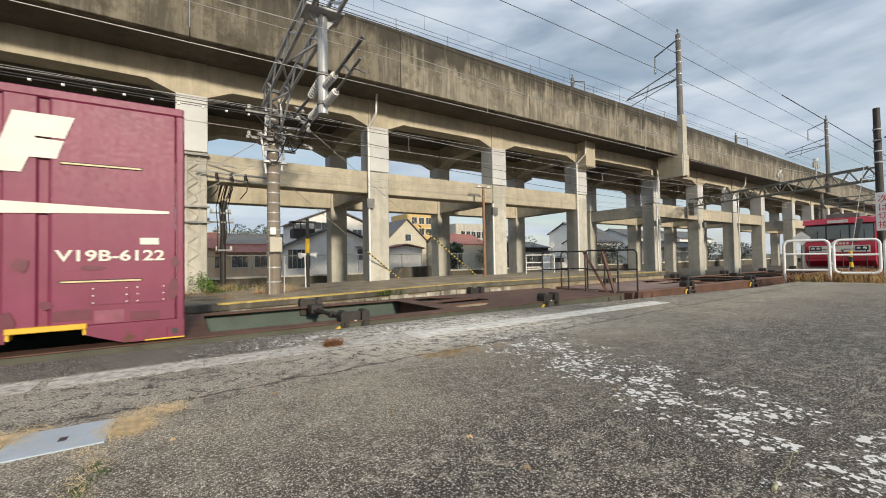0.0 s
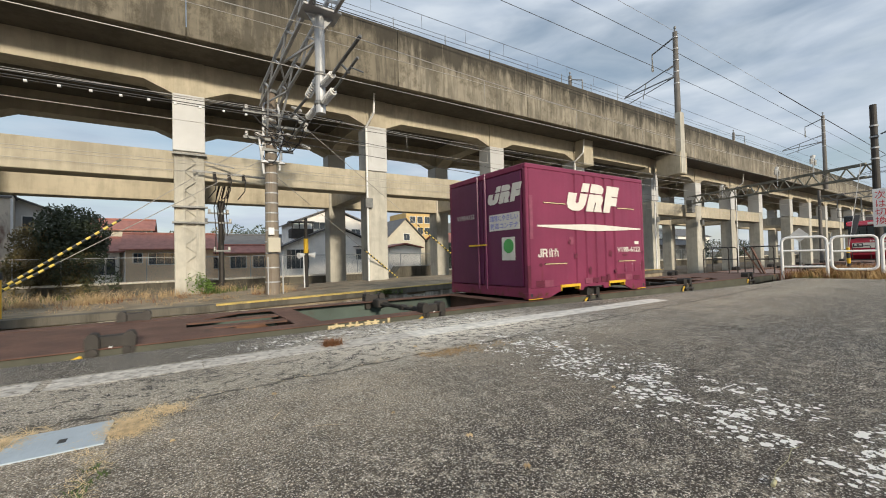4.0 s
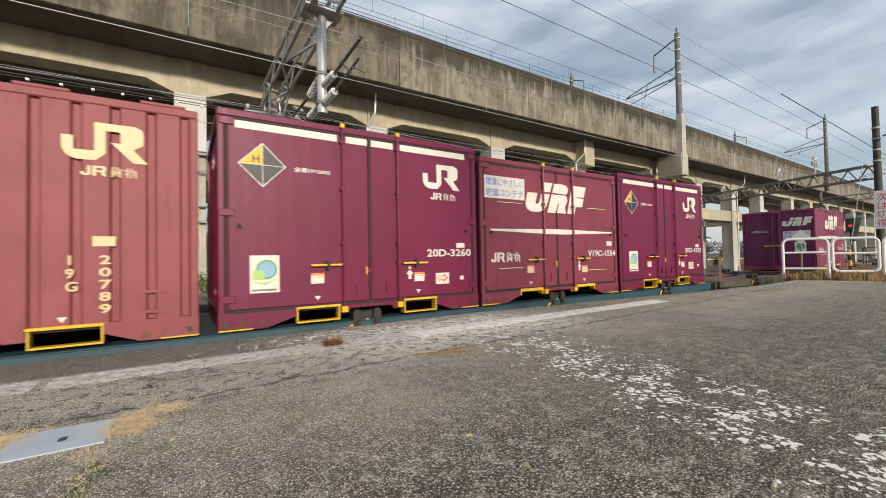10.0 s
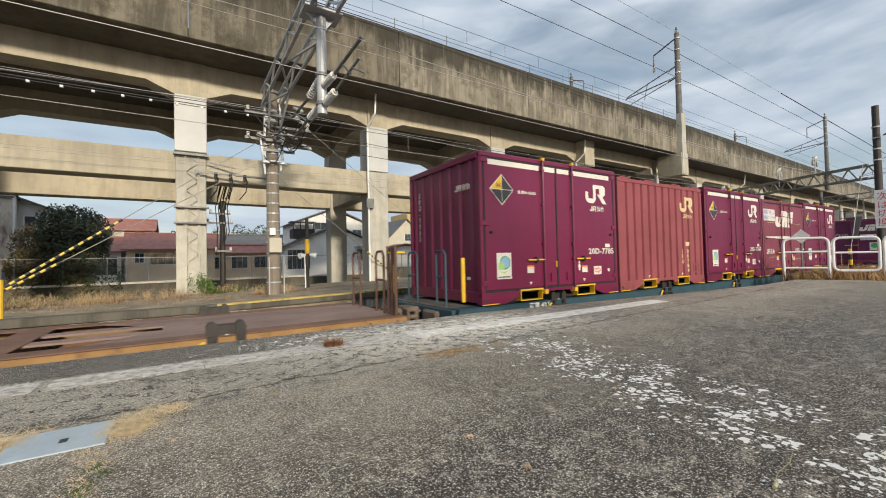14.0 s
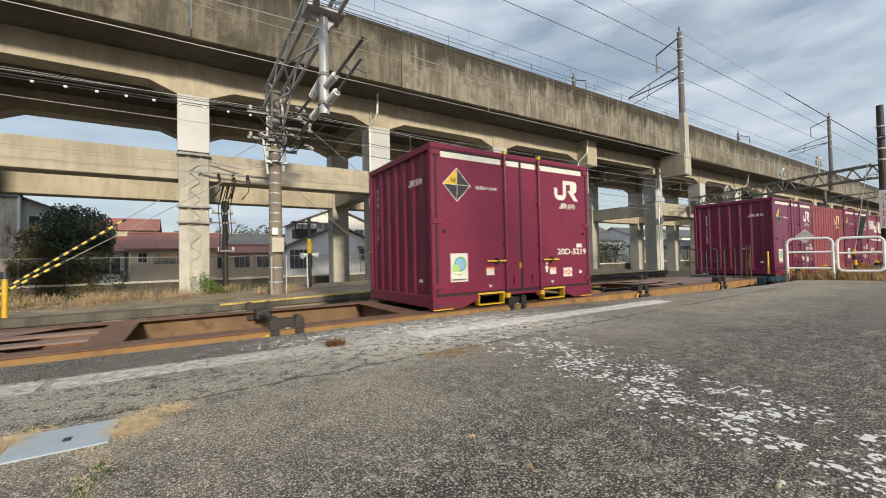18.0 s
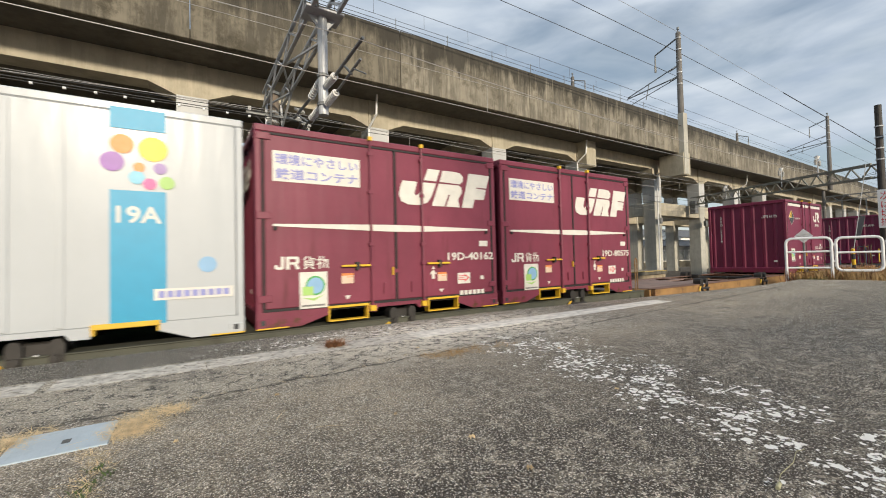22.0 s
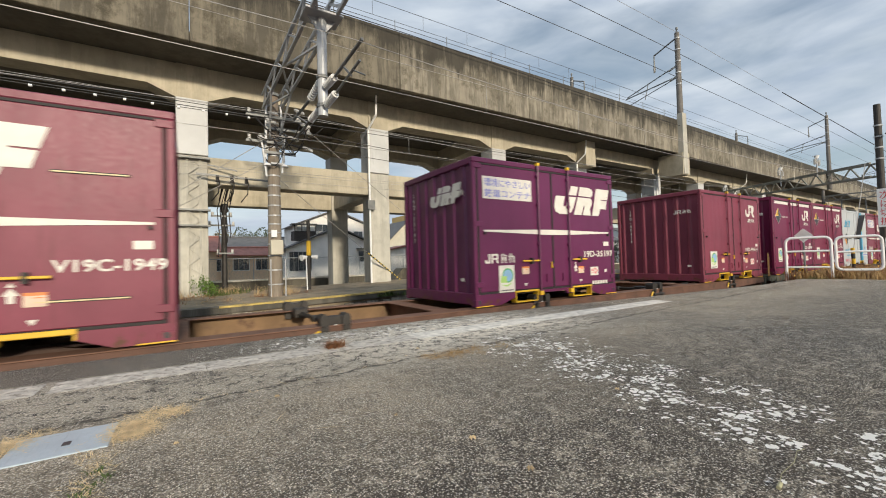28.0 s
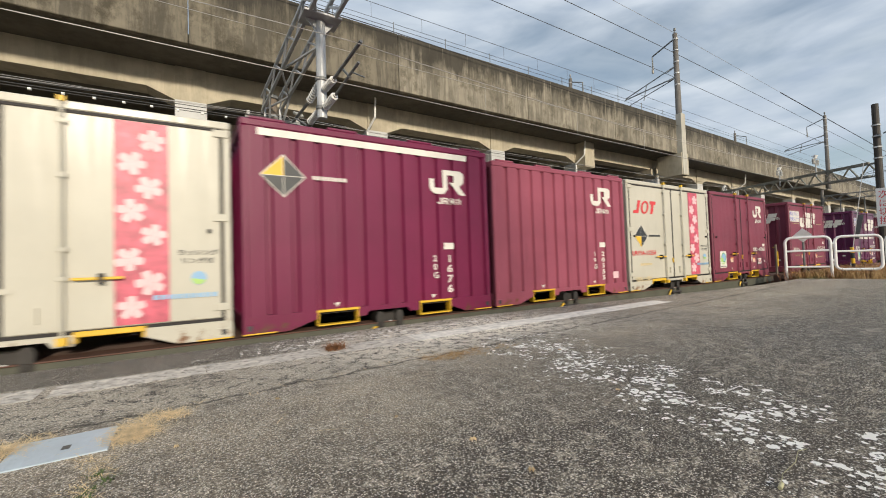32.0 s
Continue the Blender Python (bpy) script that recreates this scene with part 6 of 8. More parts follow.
make_wagon("empty rust-brown container flat wagon", 50.4, M_RUSTDECK, M_RUST, M_RUSTEDGE, ("hoop", "hoop"))
make_wagon("grey-brown container flat wagon with a single box", 29.97, M_RUST, M_OLIVE, M_RUST, ("grey", "hoop"), (("突放禁止", -5.46, 0.98, 0.19),))
make_wagon("teal-blue container flat wagon, fully loaded", 9.5, M_GREYDECK, M_TEAL, M_TEAL, ("blue", None), (("荷重 40.5t", -8.43, 0.58, 0.115),))
make_wagon("rusty brown container flat wagon with ochre sills and a single box", -11.35, M_RUSTDECK, M_OCHRE, M_RUSTEDGE, (None, "rust"))
make_wagon("olive-grey container flat wagon, fully loaded", -31.7, M_GREYDECK, M_OLIVE, M_OLIVE, ("grey", "grey"))
make_wagon("rusty brown container flat wagon with three boxes", -52.05, M_RUSTDECK, M_RUST, M_RUSTEDGE, ("pale", None))
make_wagon("brown container flat wagon, fully loaded", -72.85, M_RUSTDECK, M_OLIVE, M_RUST, ("rust", "rust"))

make_vented("V19B-6122", "pink-faded ventilated freight container alone on its wagon", 28.13)
make_tall("20D-1523", "glossy maroon freight container with a white top band", 15.32)
make_slogan("V19C-1554", "faded red ventilated freight container with a slogan card", 11.50, M_MAROON2, True, False)
make_tall("20D-3260", "glossy maroon freight container with a white top band", 7.70)
make_ribbed("19G", "20789", "faded red ribbed freight container with cream lettering", 3.80, M_BRICK, M_CREAMMARK)
make_tall("20D-7785", "glossy maroon freight container at the wagon's rear end", 0.0, M_MAROONNEW)
make_tall("20D-5219", "maroon freight container alone on a rusty wagon", -13.08, M_MAROON4)
make_slogan("19D-80575", "brick-red freight container with slogan card and wide emblem", -25.98)
make_slogan("19D-40162", "brick-red freight container with slogan card and wide emblem", -29.82)
make_leased("UR19A-1537", "glossy white freight container with blue panel and coloured balls", -33.66, M_WHITEBOX, M_BLUEMARK, "balls")
make_tall("20D-2143", "dulled maroon freight container with a white top band", -37.45, M_MAROON4)
make_tall("20D-2848", "glossy maroon freight container with a white top band", -41.25)
make_plain("19D-49414", "faded rose-red freight container with a small emblem", -46.02)
make_slogan("19D-35197", "plum freight container with slogan card and wide emblem", -53.57, M_PURPLE)
make_slogan("V19C-1949", "faded red ventilated freight container with a slogan card", -61.33, M_MAROON2, True, False)
make_plain("19D-49381", "faded red freight container with a small emblem", -67.03)
make_leased("UR19A-13254", "aged cream freight container with a red blossom panel", -70.89, M_CREAMBOX, M_REDMARK, "blossom")
make_ribbed("19G", "20555", "pink-faded ribbed freight container with white lettering", -74.72, M_ROSE, M_DECAL)
make_ribbed("20G", "1676", "maroon ribbed freight container with a size mark", -78.55, M_MAROON, M_DECAL, 2.6, True)
make_leased("UR19A-13127", "aged cream freight container with a red blossom panel", -82.37, M_CREAMBOX, M_REDMARK, "blossom")

# ---------------------------------------------------------------- locomotive at the head of the train
loco = thing("locomotive", "red electric locomotive with a white band, hauling the train", "locomotive")
bm = bmesh.new()
xprism(bm, [(0.0, 0.05), (2.8, 0.05), (2.8, 2.35), (2.55, 2.62), (0.25, 2.62), (0.0, 2.35)], 0.35, 24.6)
part("body", bm, M_LOCORED, loco)
bm = bmesh.new()
prism(bm, [(0.36, 0.05), (0.0, 0.35), (0.0, 1.10), (0.22, 2.10), (0.36, 2.35)][::-1], 0.05, 2.75)
part("cab_front", bm, M_LOCORED, loco)
bm = bmesh.new()
prism(bm, [(0.02, 2.30), (0.5, 2.30), (0.5, 2.62), (0.20, 2.56)], -0.02, 2.82)
part("cab_brow", bm, M_LOCORED, loco)
part("window_surround", boxes((0.02, 0.33, 0.06, 2.74, 1.46, 2.24)), M_BLACK, loco, "black window surround")
for y0, y1 in ((0.10, 0.92), (0.98, 1.82), (1.88, 2.70)):
    bm = bmesh.new()
    q = [bm.verts.new(c) for c in ((-0.004, y0, 1.48), (-0.004, y1, 1.48), (0.006, y1, 2.20), (0.006, y0, 2.20))]
    bm.faces.new(q)
    bmesh.ops.solidify(bm, geom=bm.faces[:], thickness=0.01)
    pane = part("cab_window", bm, M_CABGLASS, loco)
    part("wiper", boxes((-0.03, -0.015, y0 + 0.3, y0 + 0.33, 1.50, 1.95)), M_BLACK, pane)
bm = bmesh.new()
box(bm, 0.44, 1.0, -0.012, 0.0, 1.45, 2.15)
part("side_window", bm, M_CABGLASS, loco)
part("front_band", boxes((-0.014, -0.002, 0.22, 2.58, 0.80, 1.14)), M_DECAL, loco, "white front band")
part("side_band", boxes((0.4, 24.5, -0.012, -0.002, 0.55, 0.85)), M_DECAL, loco)
for y in (0.28, 2.05):
    c = part("lamp_box", boxes((-0.03, -0.002, y, y + 0.48, 0.88, 1.10)), M_BLACK, loco)
    for yy in (y + 0.13, y + 0.35):
        part("headlight", rods(0.075, ((-0.045, yy, 0.99), (-0.03, yy, 0.99)), n=12), M_LAMPGLOW, c)
bars_bm = bmesh.new()
for i in range(6):
    box(bars_bm, -0.018, -0.012, 1.0 + i * 0.13, 1.09 + i * 0.13, 1.20, 1.30)
part("number_bars", bars_bm, M_DECAL, loco)
part("destination_box", boxes((0.0, 0.03, 1.0, 1.8, 2.34, 2.50)), M_DECAL, loco)
bm = bmesh.new()
prism(bm, [(-0.05, -0.75), (0.4, -0.75), (0.4, 0.05), (0.05, 0.05)], 0.2, 2.6)
part("skirt", bm, M_DARKSTEEL, loco)
for x in (2.6, 4.9, 9.5, 11.8, 15.0, 17.3, 21.0, 23.2):
    bm = bmesh.new()
    for y in (0.80, 1.87):
        rod(bm, (x, y, -0.44), (x, y + 0.13, -0.44), 0.56, 18)
    part("wheelset", bm, M_RAIL, loco)
for x in (3.0, 20.0):
    bm = bmesh.new()
    for y in (0.7, 2.1):
        chain(bm, [(x, y, 2.62), (x + 1.3, y, 3.0), (x + 0.2, y, 3.4)], 0.03)
    rod(bm, (x + 0.2, 0.4, 3.4), (x + 0.2, 2.4, 3.4), 0.035)
    part("pantograph", bm, M_GALVDARK, loco)
for xa, xb in ((1.0, 2.2), (6, 9), (13, 16)):
    part("roof_gear", boxes((xa, xb, 0.75, 2.05, 2.62, 2.88)), M_GALVDARK, loco)
ride(loco, 60.75, TRACK_Y - 1.4, 0.0)


# ---------------------------------------------------------------- portals, poles and wires
def truss(name, a, b, w, h, bays, mat, parent, both=True):
    """A box truss from a to b (bottom centre line), width w, height h: chords and each lacing bar."""
    a, b = Vector(a), Vector(b)
    d = (b - a).normalized()
    s = Vector((-d.y, d.x, 0)).normalized() * (w / 2)
    up = Vector((0, 0, h))
    for k in (s, -s, s + up, up - s):
        bm = bmesh.new()
        bar(bm, a + k, b + k, 0.075, 0.075)
        part("chord", bm, mat, parent)
    n = bays
    for i in range(n):
        p, q = a + (b - a) * (i / n), a + (b - a) * ((i + 1) / n)
        mid = (p + q) / 2
        for k in (s, -s) if both else (s,):
            bm = bmesh.new()
            bar(bm, p + k, mid + k + up, 0.05, 0.05)
            bar(bm, mid + k + up, q + k, 0.05, 0.05)
            part("lacing", bm, mat, parent)
        bm = bmesh.new()
        bar(bm, p + (s if i % 2 else -s), q - (s if i % 2 else -s), 0.05, 0.05)
        part("lacing", bm, mat, parent)


def insulator(a, b, parent, r=0.075):
    """A ribbed long-rod insulator from a to b: one turned body."""
    a, b = Vector(a), Vector(b)
    d = (b - a).normalized()
    u = d.orthogonal().normalized()
    v = d.cross(u)
    prof, n = [(0.0, r * 0.55)], 8
    for i in range(1, n + 1):
        c = i / (n + 1)
        prof += [(c - 0.028, r * 0.55), (c - 0.012, r), (c + 0.012, r), (c + 0.028, r * 0.55)]
    prof.append((1.0, r * 0.55))
    bm = bmesh.new()
    rings = [[bm.verts.new(a + (b - a) * t + (u * math.cos(0.6283185 * k) + v * math.sin(0.6283185 * k)) * q) for k in range(10)] for t, q in prof]
    for p, q in zip(rings, rings[1:]):
        for k in range(10):
            bm.faces.new((p[k], p[(k + 1) % 10], q[(k + 1) % 10], q[k]))
    bm.faces.new(rings[0][::-1])
    bm.faces.new(rings[-1])
    return part("insulator", bm, M_INSUL, parent, "pale ribbed insulator")


PX, PY = 2.6, 15.0
portal = thing("catenary_portal", "concrete pole with a steel truss beam over the tracks", "portal")
bm = bmesh.new()
rod(bm, (PX, PY, -0.5), (PX, PY, 6.75), 0.235, 14, 0.18)
pole = part("pole", bm, M_POLE, portal, "brown stained concrete pole")
for z in (0.1, 0.6, 1.1, 1.5, 1.9, 2.2, 2.5, 2.85, 3.2, 3.55, 3.9, 4.25, 4.6, 4.9, 5.2, 5.5, 5.75, 6.1):
    part("pole_band", rods(0.245 - 0.008 * z + 0.004, ((PX, PY, z), (PX, PY, z + 0.045)), n=14), M_GALV, pole)
truss("beam", (PX, PY + 0.3, 6.38), (PX, -25.05, 6.38), 0.56, 0.52, 23, M_GALV, portal)
bm = bmesh.new()
rod(bm, (PX, -24.7, 0.0), (PX, -24.7, 7.0), 0.22, 14, 0.18)
part("pole", bm, M_POLE, portal)
part("foot", rods(0.25, ((PX, PY, 6.75), (PX, PY, 6.85))), M_GALVDARK, portal)
# knee braces by the pole
for dx in (-0.3, 0.3):
    bm = bmesh.new()
    bar(bm, (PX + dx * 0.5, PY - 0.2, 5.2), (PX + dx, PY - 1.5, 6.38), 0.06, 0.06)
    part("brace", bm, M_GALV, portal)
    bm = bmesh.new()
    bar(bm, (PX + dx, PY - 0.22, 4.4), (PX + dx * 0.8, PY - 0.1, 6.4), 0.07, 0.07)
    part("brace", bm, M_GALV, portal)
# drop post with registration arms
QY = 8.9
bm = bmesh.new()
rbox(bm, PX - 0.42, PX + 0.42, QY - 0.30, QY + 0.30, 6.33, 6.38, 0.01)
part("post_plate", bm, M_GALV, portal)
bm = bmesh.new()
rod(bm, (PX, QY, 4.1), (PX, QY, 6.33), 0.11, 14)
part("drop_post", bm, M_GALV, portal, "grey tubular drop post")
for dx in (-1, 1):
    bm = bmesh.new()
    prism(bm, [(PX + dx * 0.1, 6.05), (PX + dx * 0.32, 6.33), (PX + dx * 0.1, 6.33)][::dx], QY - 0.012, QY + 0.012)
    part("gusset", bm, M_GALV, portal)
for z in (4.3, 4.95):
    bm = bmesh.new()
    rod(bm, (PX, QY, z), (PX, QY, z + 0.07), 0.135, 12)
    part("clamp_ring", bm, M_GALVDARK, portal)
# arms reach over the near track (towards -y) and the second track
insulator((PX + 0.02, QY - 0.12, 4.72), (PX + 0.10, QY - 0.60, 4.80), portal, 0.085)
insulator((PX + 0.02, QY - 0.14, 4.30), (PX + 0.10, QY - 0.66, 4.42), portal, 0.085)
insulator((PX, QY + 0.14, 4.35), (PX - 0.1, QY + 0.75, 4.22), portal, 0.085)
insulator((PX, QY + 0.14, 4.98), (PX - 0.1, QY + 0.75, 4.72), portal, 0.085)
for a, b, r in (((PX + 0.10, QY - 0.60, 4.80), (PX + 0.22, 7.02, 5.02), 0.035), ((PX + 0.10, QY - 0.66, 4.42), (PX + 0.25, 7.25, 4.72), 0.028), ((PX + 0.2, 7.5, 4.62), (PX + 0.32, 7.15, 4.40), 0.014), ((PX + 0.15, QY - 1.0, 4.84), (PX + 0.2, 7.6, 4.55), 0.025), ((PX - 0.1, QY + 0.75, 4.22), (PX - 0.15, QY + 2.2, 4.12), 0.03), ((PX - 0.1, QY + 0.75, 4.72), (PX - 0.15, QY + 2.2, 4.70), 0.035), ((PX - 0.1, QY + 0.9, 4.2), (PX - 0.15, QY + 1.9, 4.7), 0.025)):
    bm = bmesh.new()
    rod(bm, a, b, r, 8)
    part("bracket_tube", bm, M_GALVDARK, portal)
# cross-arms at the pole head
for z, xa, xb in ((5.95, -0.9, 0.9), (5.55, -0.3, 1.25), (5.05, -0.9, 0.35), (4.7, -0.35, 0.7)):
    bm = bmesh.new()
    bar(bm, (PX + xa, PY - 0.24, z), (PX + xb, PY - 0.24, z), 0.07, 0.09)
    ca = part("cross_arm", bm, M_GALVDARK, portal)
    for xi in (xa + 0.1, xb - 0.1):
        bm = bmesh.new()
        for k in range(3):
            rod(bm, (PX + xi, PY - 0.24, z + 0.05 + k * 0.055), (PX + xi, PY - 0.24, z + 0.08 + k * 0.055), 0.055, 8)
        part("pin_insulator", bm, M_INSUL, ca)
bm = bmesh.new()
rbox(bm, PX - 0.20, PX + 0.20, PY - 0.42, PY - 0.20, 1.15, 1.65, 0.015)
part("switch_box", bm, M_WALLCREAM, pole, "cream switch box")
rbox_bm = bmesh.new()
rbox(rbox_bm, PX - 0.17, PX + 0.02, PY - 0.33, PY - 0.22, 1.75, 2.0, 0.01)
part("notice_plate", rbox_bm, M_SIGNWHITE, pole)
bm = bmesh.new()
rbox(bm, PX - 0.15, PX + 0.3, PY - 0.35, PY - 0.24, 4.28, 4.34, 0.01)
part("lamp_arm", bm, M_GALV, pole)
for dx in (-0.25, 0.3):
    bm = bmesh.new()
    rod(bm, (PX + dx, PY - 0.3, 4.30), (PX + dx, PY - 0.3, 4.22), 0.07, 10, 0.13)
    part("lamp_head", bm, M_SIGNWHITE, pole)
for dx in (-0.18, 0.3):
    bm = bmesh.new()
    rod(bm, (PX + dx, PY - 0.2, -0.3), (PX + dx, PY - 0.2, 1.0), 0.022, 6)
    part("conduit", bm, M_GALV, pole)
# insulators and slack cables crowding the pole head
r_ = random.Random(52)
for k in range(9):
    a = Vector((PX + r_.uniform(-0.8, 0.3), PY - r_.uniform(0.2, 0.5), r_.uniform(4.6, 6.0)))
    b = Vector((PX + r_.uniform(0.1, 1.5), PY - r_.uniform(0.2, 1.6), r_.uniform(4.8, 5.9)))
    dip = r_.uniform(0.25, 0.8)
    bm = bmesh.new()
    chain(bm, [a.lerp(b, t / 8) - Vector((0, 0, dip * 4 * (t / 8) * (1 - t / 8))) for t in range(9)], 0.016, 6)
    part("slack_cable", bm, M_SEAL, portal)
for dx, dy, z in ((-0.55, -0.3, 5.2), (0.45, -0.35, 5.3), (0.8, -0.6, 5.75), (-0.3, -0.5, 5.75), (0.5, -1.0, 6.05), (0.95, -0.3, 5.0)):
    insulator((PX + dx, PY + dy, z), (PX + dx + 0.28, PY + dy - 0.2, z - 0.16), portal, 0.06)
for dx, z in ((-0.28, 4.75), (0.22, 4.9)):
    bm = bmesh.new()
    bar(bm, (PX + dx, PY - 0.26, z - 0.9), (PX + dx * 1.6, PY - 0.30, z + 0.5), 0.06, 0.06)
    part("strut", bm, M_GALV, portal)
# jumper wires round the pole
for k, (a, b, c) in enumerate((((PX - 0.8, PY - 0.25, 5.1), (PX - 0.5, PY - 0.9, 4.4), (PX - 0.1, PY - 1.2, 4.75)), ((PX + 0.4, PY - 0.3, 5.0), (PX + 0.5, PY - 0.6, 4.3), (PX + 0.75, PY - 0.7, 4.9)), ((PX + 0.9, PY - 0.24, 5.9), (PX + 1.0, PY - 1.0, 5.1), (PX + 0.7, PY - 2.0, 4.75)))):
    bm = bmesh.new()
    pts = [Vector(a).lerp(Vector(b), t) * (1 - t) + Vector(b).lerp(Vector(c), t) * t for t in (0, 0.2, 0.4, 0.6, 0.8, 1)]
    chain(bm, pts, 0.014)
    part("jumper", bm, M_SEAL, portal)

# second portal, further along
M_PORTAL = surface("olive_grey_portal_paint", rgb(0.19, 0.19, 0.16), 0.55, 0.1, 0.3, 2, 30, 0.1, rgb(0.13, 0.10, 0.07), 0.6)
second = thing("catenary_portal", "dark steel truss beam from a viaduct column to a dark pole", "portal")
truss("beam", (37.9, 17.75, 5.10), (26.4, 4.55, 4.06), 0.45, 0.60, 16, M_PORTAL, second, False)
bm = bmesh.new()
rod(bm, (26.4, 4.42, -0.6), (26.4, 4.42, 7.3), 0.15, 14, 0.12)
part("pole", bm, M_DARKSTEEL, second, "dark steel pole")
for k in range(4):
    part("pole_band", rods(0.155, ((26.4, 4.42, 4.8 + 0.5 * k), (26.4, 4.42, 4.86 + 0.5 * k)), n=12), M_GALV, second)
bm = bmesh.new()
rod(bm, (26.35, 4.2, 5.9), (26.2, 3.9, 6.0), 0.03)
rod(bm, (26.2, 3.9, 6.02), (26.2, 3.9, 5.9), 0.10, 12, 0.16)
part("bell_lamp", bm, M_DARKSTEEL, second)
bm = bmesh.new()
rbox(bm, 37.6, 38.2, 17.5, 17.98, 4.3, 5.4, 0.02)
part("wall_box", bm, M_GALVDARK, second)
for k, (x, y) in enumerate(((34.5, 13.85), (30.5, 9.25), (28.6, 7.1))):
    bm = bmesh.new()
    rod(bm, (x, y, 4.7), (x, y, 5.9), 0.03)
    rod(bm, (x - 0.35, y, 5.7), (x + 0.35, y, 5.7), 0.025)
    part("stand_off", bm, M_GALV, second)
    insulator((x - 0.3, y, 5.35), (x - 0.3, y, 5.65), second, 0.08)
    insulator((x + 0.3, y, 5.35), (x + 0.3, y, 5.65), second, 0.08)
    bm = bmesh.new()
    rod(bm, (x, y, 5.7), (x, y, 5.85), 0.06, 10, 0.12)
    part("lamp_head", bm, M_SIGNWHITE, second)

# further portals along the line
for x, zt in ((62.0, 6.3), (92.0, 6.3)):
    p3 = thing("catenary_portal", "grey steel portal far down the line", "portal", "far portals")
    truss("beam", (x, 15.0, 6.3), (x, 3.6, 6.3), 0.5, 0.6, 9, M_GALVDARK, p3)
    for y in (15.0, 3.6):
        bm = bmesh.new()
        rod(bm, (x, y, -1.25), (x, y, 7.6), 0.2, 10, 0.15)
        part("pole", bm, M_POLEGREY, p3)
    for y in (6.9, 10.8, 12.7):
        bm = bmesh.new()
        rod(bm, (x, y + 0.8, 5.1), (x, y - 0.6, 5.0), 0.03)
        rod(bm, (x, y + 0.8, 6.3), (x, y + 0.8, 4.2), 0.06)
        rod(bm, (x, y + 0.8, 4.3), (x, y - 0.5, 4.25), 0.03)
        part("bracket_arm", bm, M_GALVDARK, p3)

# sign on the dark pole
sign = thing("track_sign", "white upright sign board with red characters on a dark pole", "sign")
bm = bmesh.new()
rbox(bm, 25.95, 26.0, 4.02, 4.50, 1.72, 3.42, 0.008)
board = part("board", bm, M_SIGNWHITE, sign)
s_l = letters("sign_text", "次\nは\n切\n換", 0, 0, 0.34, 1.5, M_REDMARK, sign, 0, 0)
for v in s_l.data.vertices:
    v.co = (25.944, 4.43 - v.co.x, 1.82 + v.co.z)
bm = bmesh.new()
box(bm, 26.0, 26.25, 4.42, 4.50, 2.0, 2.06)
box(bm, 26.0, 26.25, 4.42, 4.50, 3.1, 3.16)
part("bracket", bm, M_DARKSTEEL, sign)


def bullet_pole(x, y, top, reach, label):
    """A mast on the parapet with cantilever and feeder arm; reach: how far its arms go in y."""
    g = thing("viaduct_mast", label, "mast", "masts on the viaduct")
    bm = bmesh.new()
    rod(bm, (x, y, Z_SOF), (x, y, top), 0.24, 14, 0.17)
    part("pole", bm, M_POLEGREY, g)
    d = 1 if reach > 0 else -1
    bm = bmesh.new()
    chain(bm, [(x, y, top - 0.35), (x, y + reach * 0.42, top - 1.0), (x, y + reach * 0.42, top - 1.9)], 0.06, 8)
    part("feeder_arm", bm, M_GALVDARK, g)
    insulator((x, y + reach * 0.42, top - 1.9), (x, y + reach * 0.42, top - 2.4), g, 0.09)
    for a, b, r in (((0, 0, -3.4), (0, reach, -3.7), 0.05), ((0, 0, -2.5), (0, reach * 0.98, -3.6), 0.045), ((0, reach * 0.55, -3.05), (0, reach * 0.62, -4.35), 0.03), ((0, 0.2 * d, -3.5), (0, reach * 0.9, -4.3), 0.035)):
        bm = bmesh.new()
        rod(bm, (x + a[0], y + a[1], top + a[2]), (x + b[0], y + b[1], top + b[2]), r, 8)
        part("cantilever_tube", bm, M_GALVDARK, g)
    insulator((x, y + 0.1 * d, top - 3.42), (x, y + 0.75 * d, top - 3.5), g, 0.09)
    insulator((x, y + 0.1 * d, top - 2.55), (x, y + 0.75 * d, top - 2.75), g, 0.09)
    for k in range(5):
        part("pole_band", rods(0.215, ((x, y, top - 0.5 - k * 0.9), (x, y, top - 0.42 - k * 0.9)), n=12), M_GALV, g)
    bm = bmesh.new()
    chain(bm, [(x, y, top), (x, y, top + 0.3)], 0.04)
    rod(bm, (x, y, top + 0.25), (x, y, top + 0.42), 0.09, 8)
    part("pole_cap", bm, M_GALVDARK, g)
    return g


bullet_pole(32.3, 15.78, 18.0, 4.4, "grey concrete mast bolted to the outside of the parapet")
bullet_pole(71.0, 16.45, 18.4, 4.4, "grey concrete mast bolted to the outside of the parapet")
bullet_pole(112.0, 17.0, 18.8, 4.4, "grey concrete mast bolted to the outside of the parapet")
bullet_pole(34.2, 27.4, 19.6, -3.6, "grey concrete mast behind the far parapet")
bullet_pole(74.5, 28.0, 19.9, -3.6, "grey concrete mast behind the far parapet")
bullet_pole(-6.0, 27.4, 19.2, -3.6, "grey concrete mast behind the far parapet")
part("mast_shoe", boxes((32.0, 32.6, 15.50, 15.90, 6.9, 11.6)), M_COLUMN, girder, "pale concrete mast socket")
bm = bmesh.new()
for k in range(14):
    xa = -6 + k * 2.8
    rod(bm, (xa, 16.0, Z_TOP - 0.02), (xa, 16.0, Z_TOP + 0.55), 0.018, 5)
part("rail_post", bm, M_GALVDARK, girder)


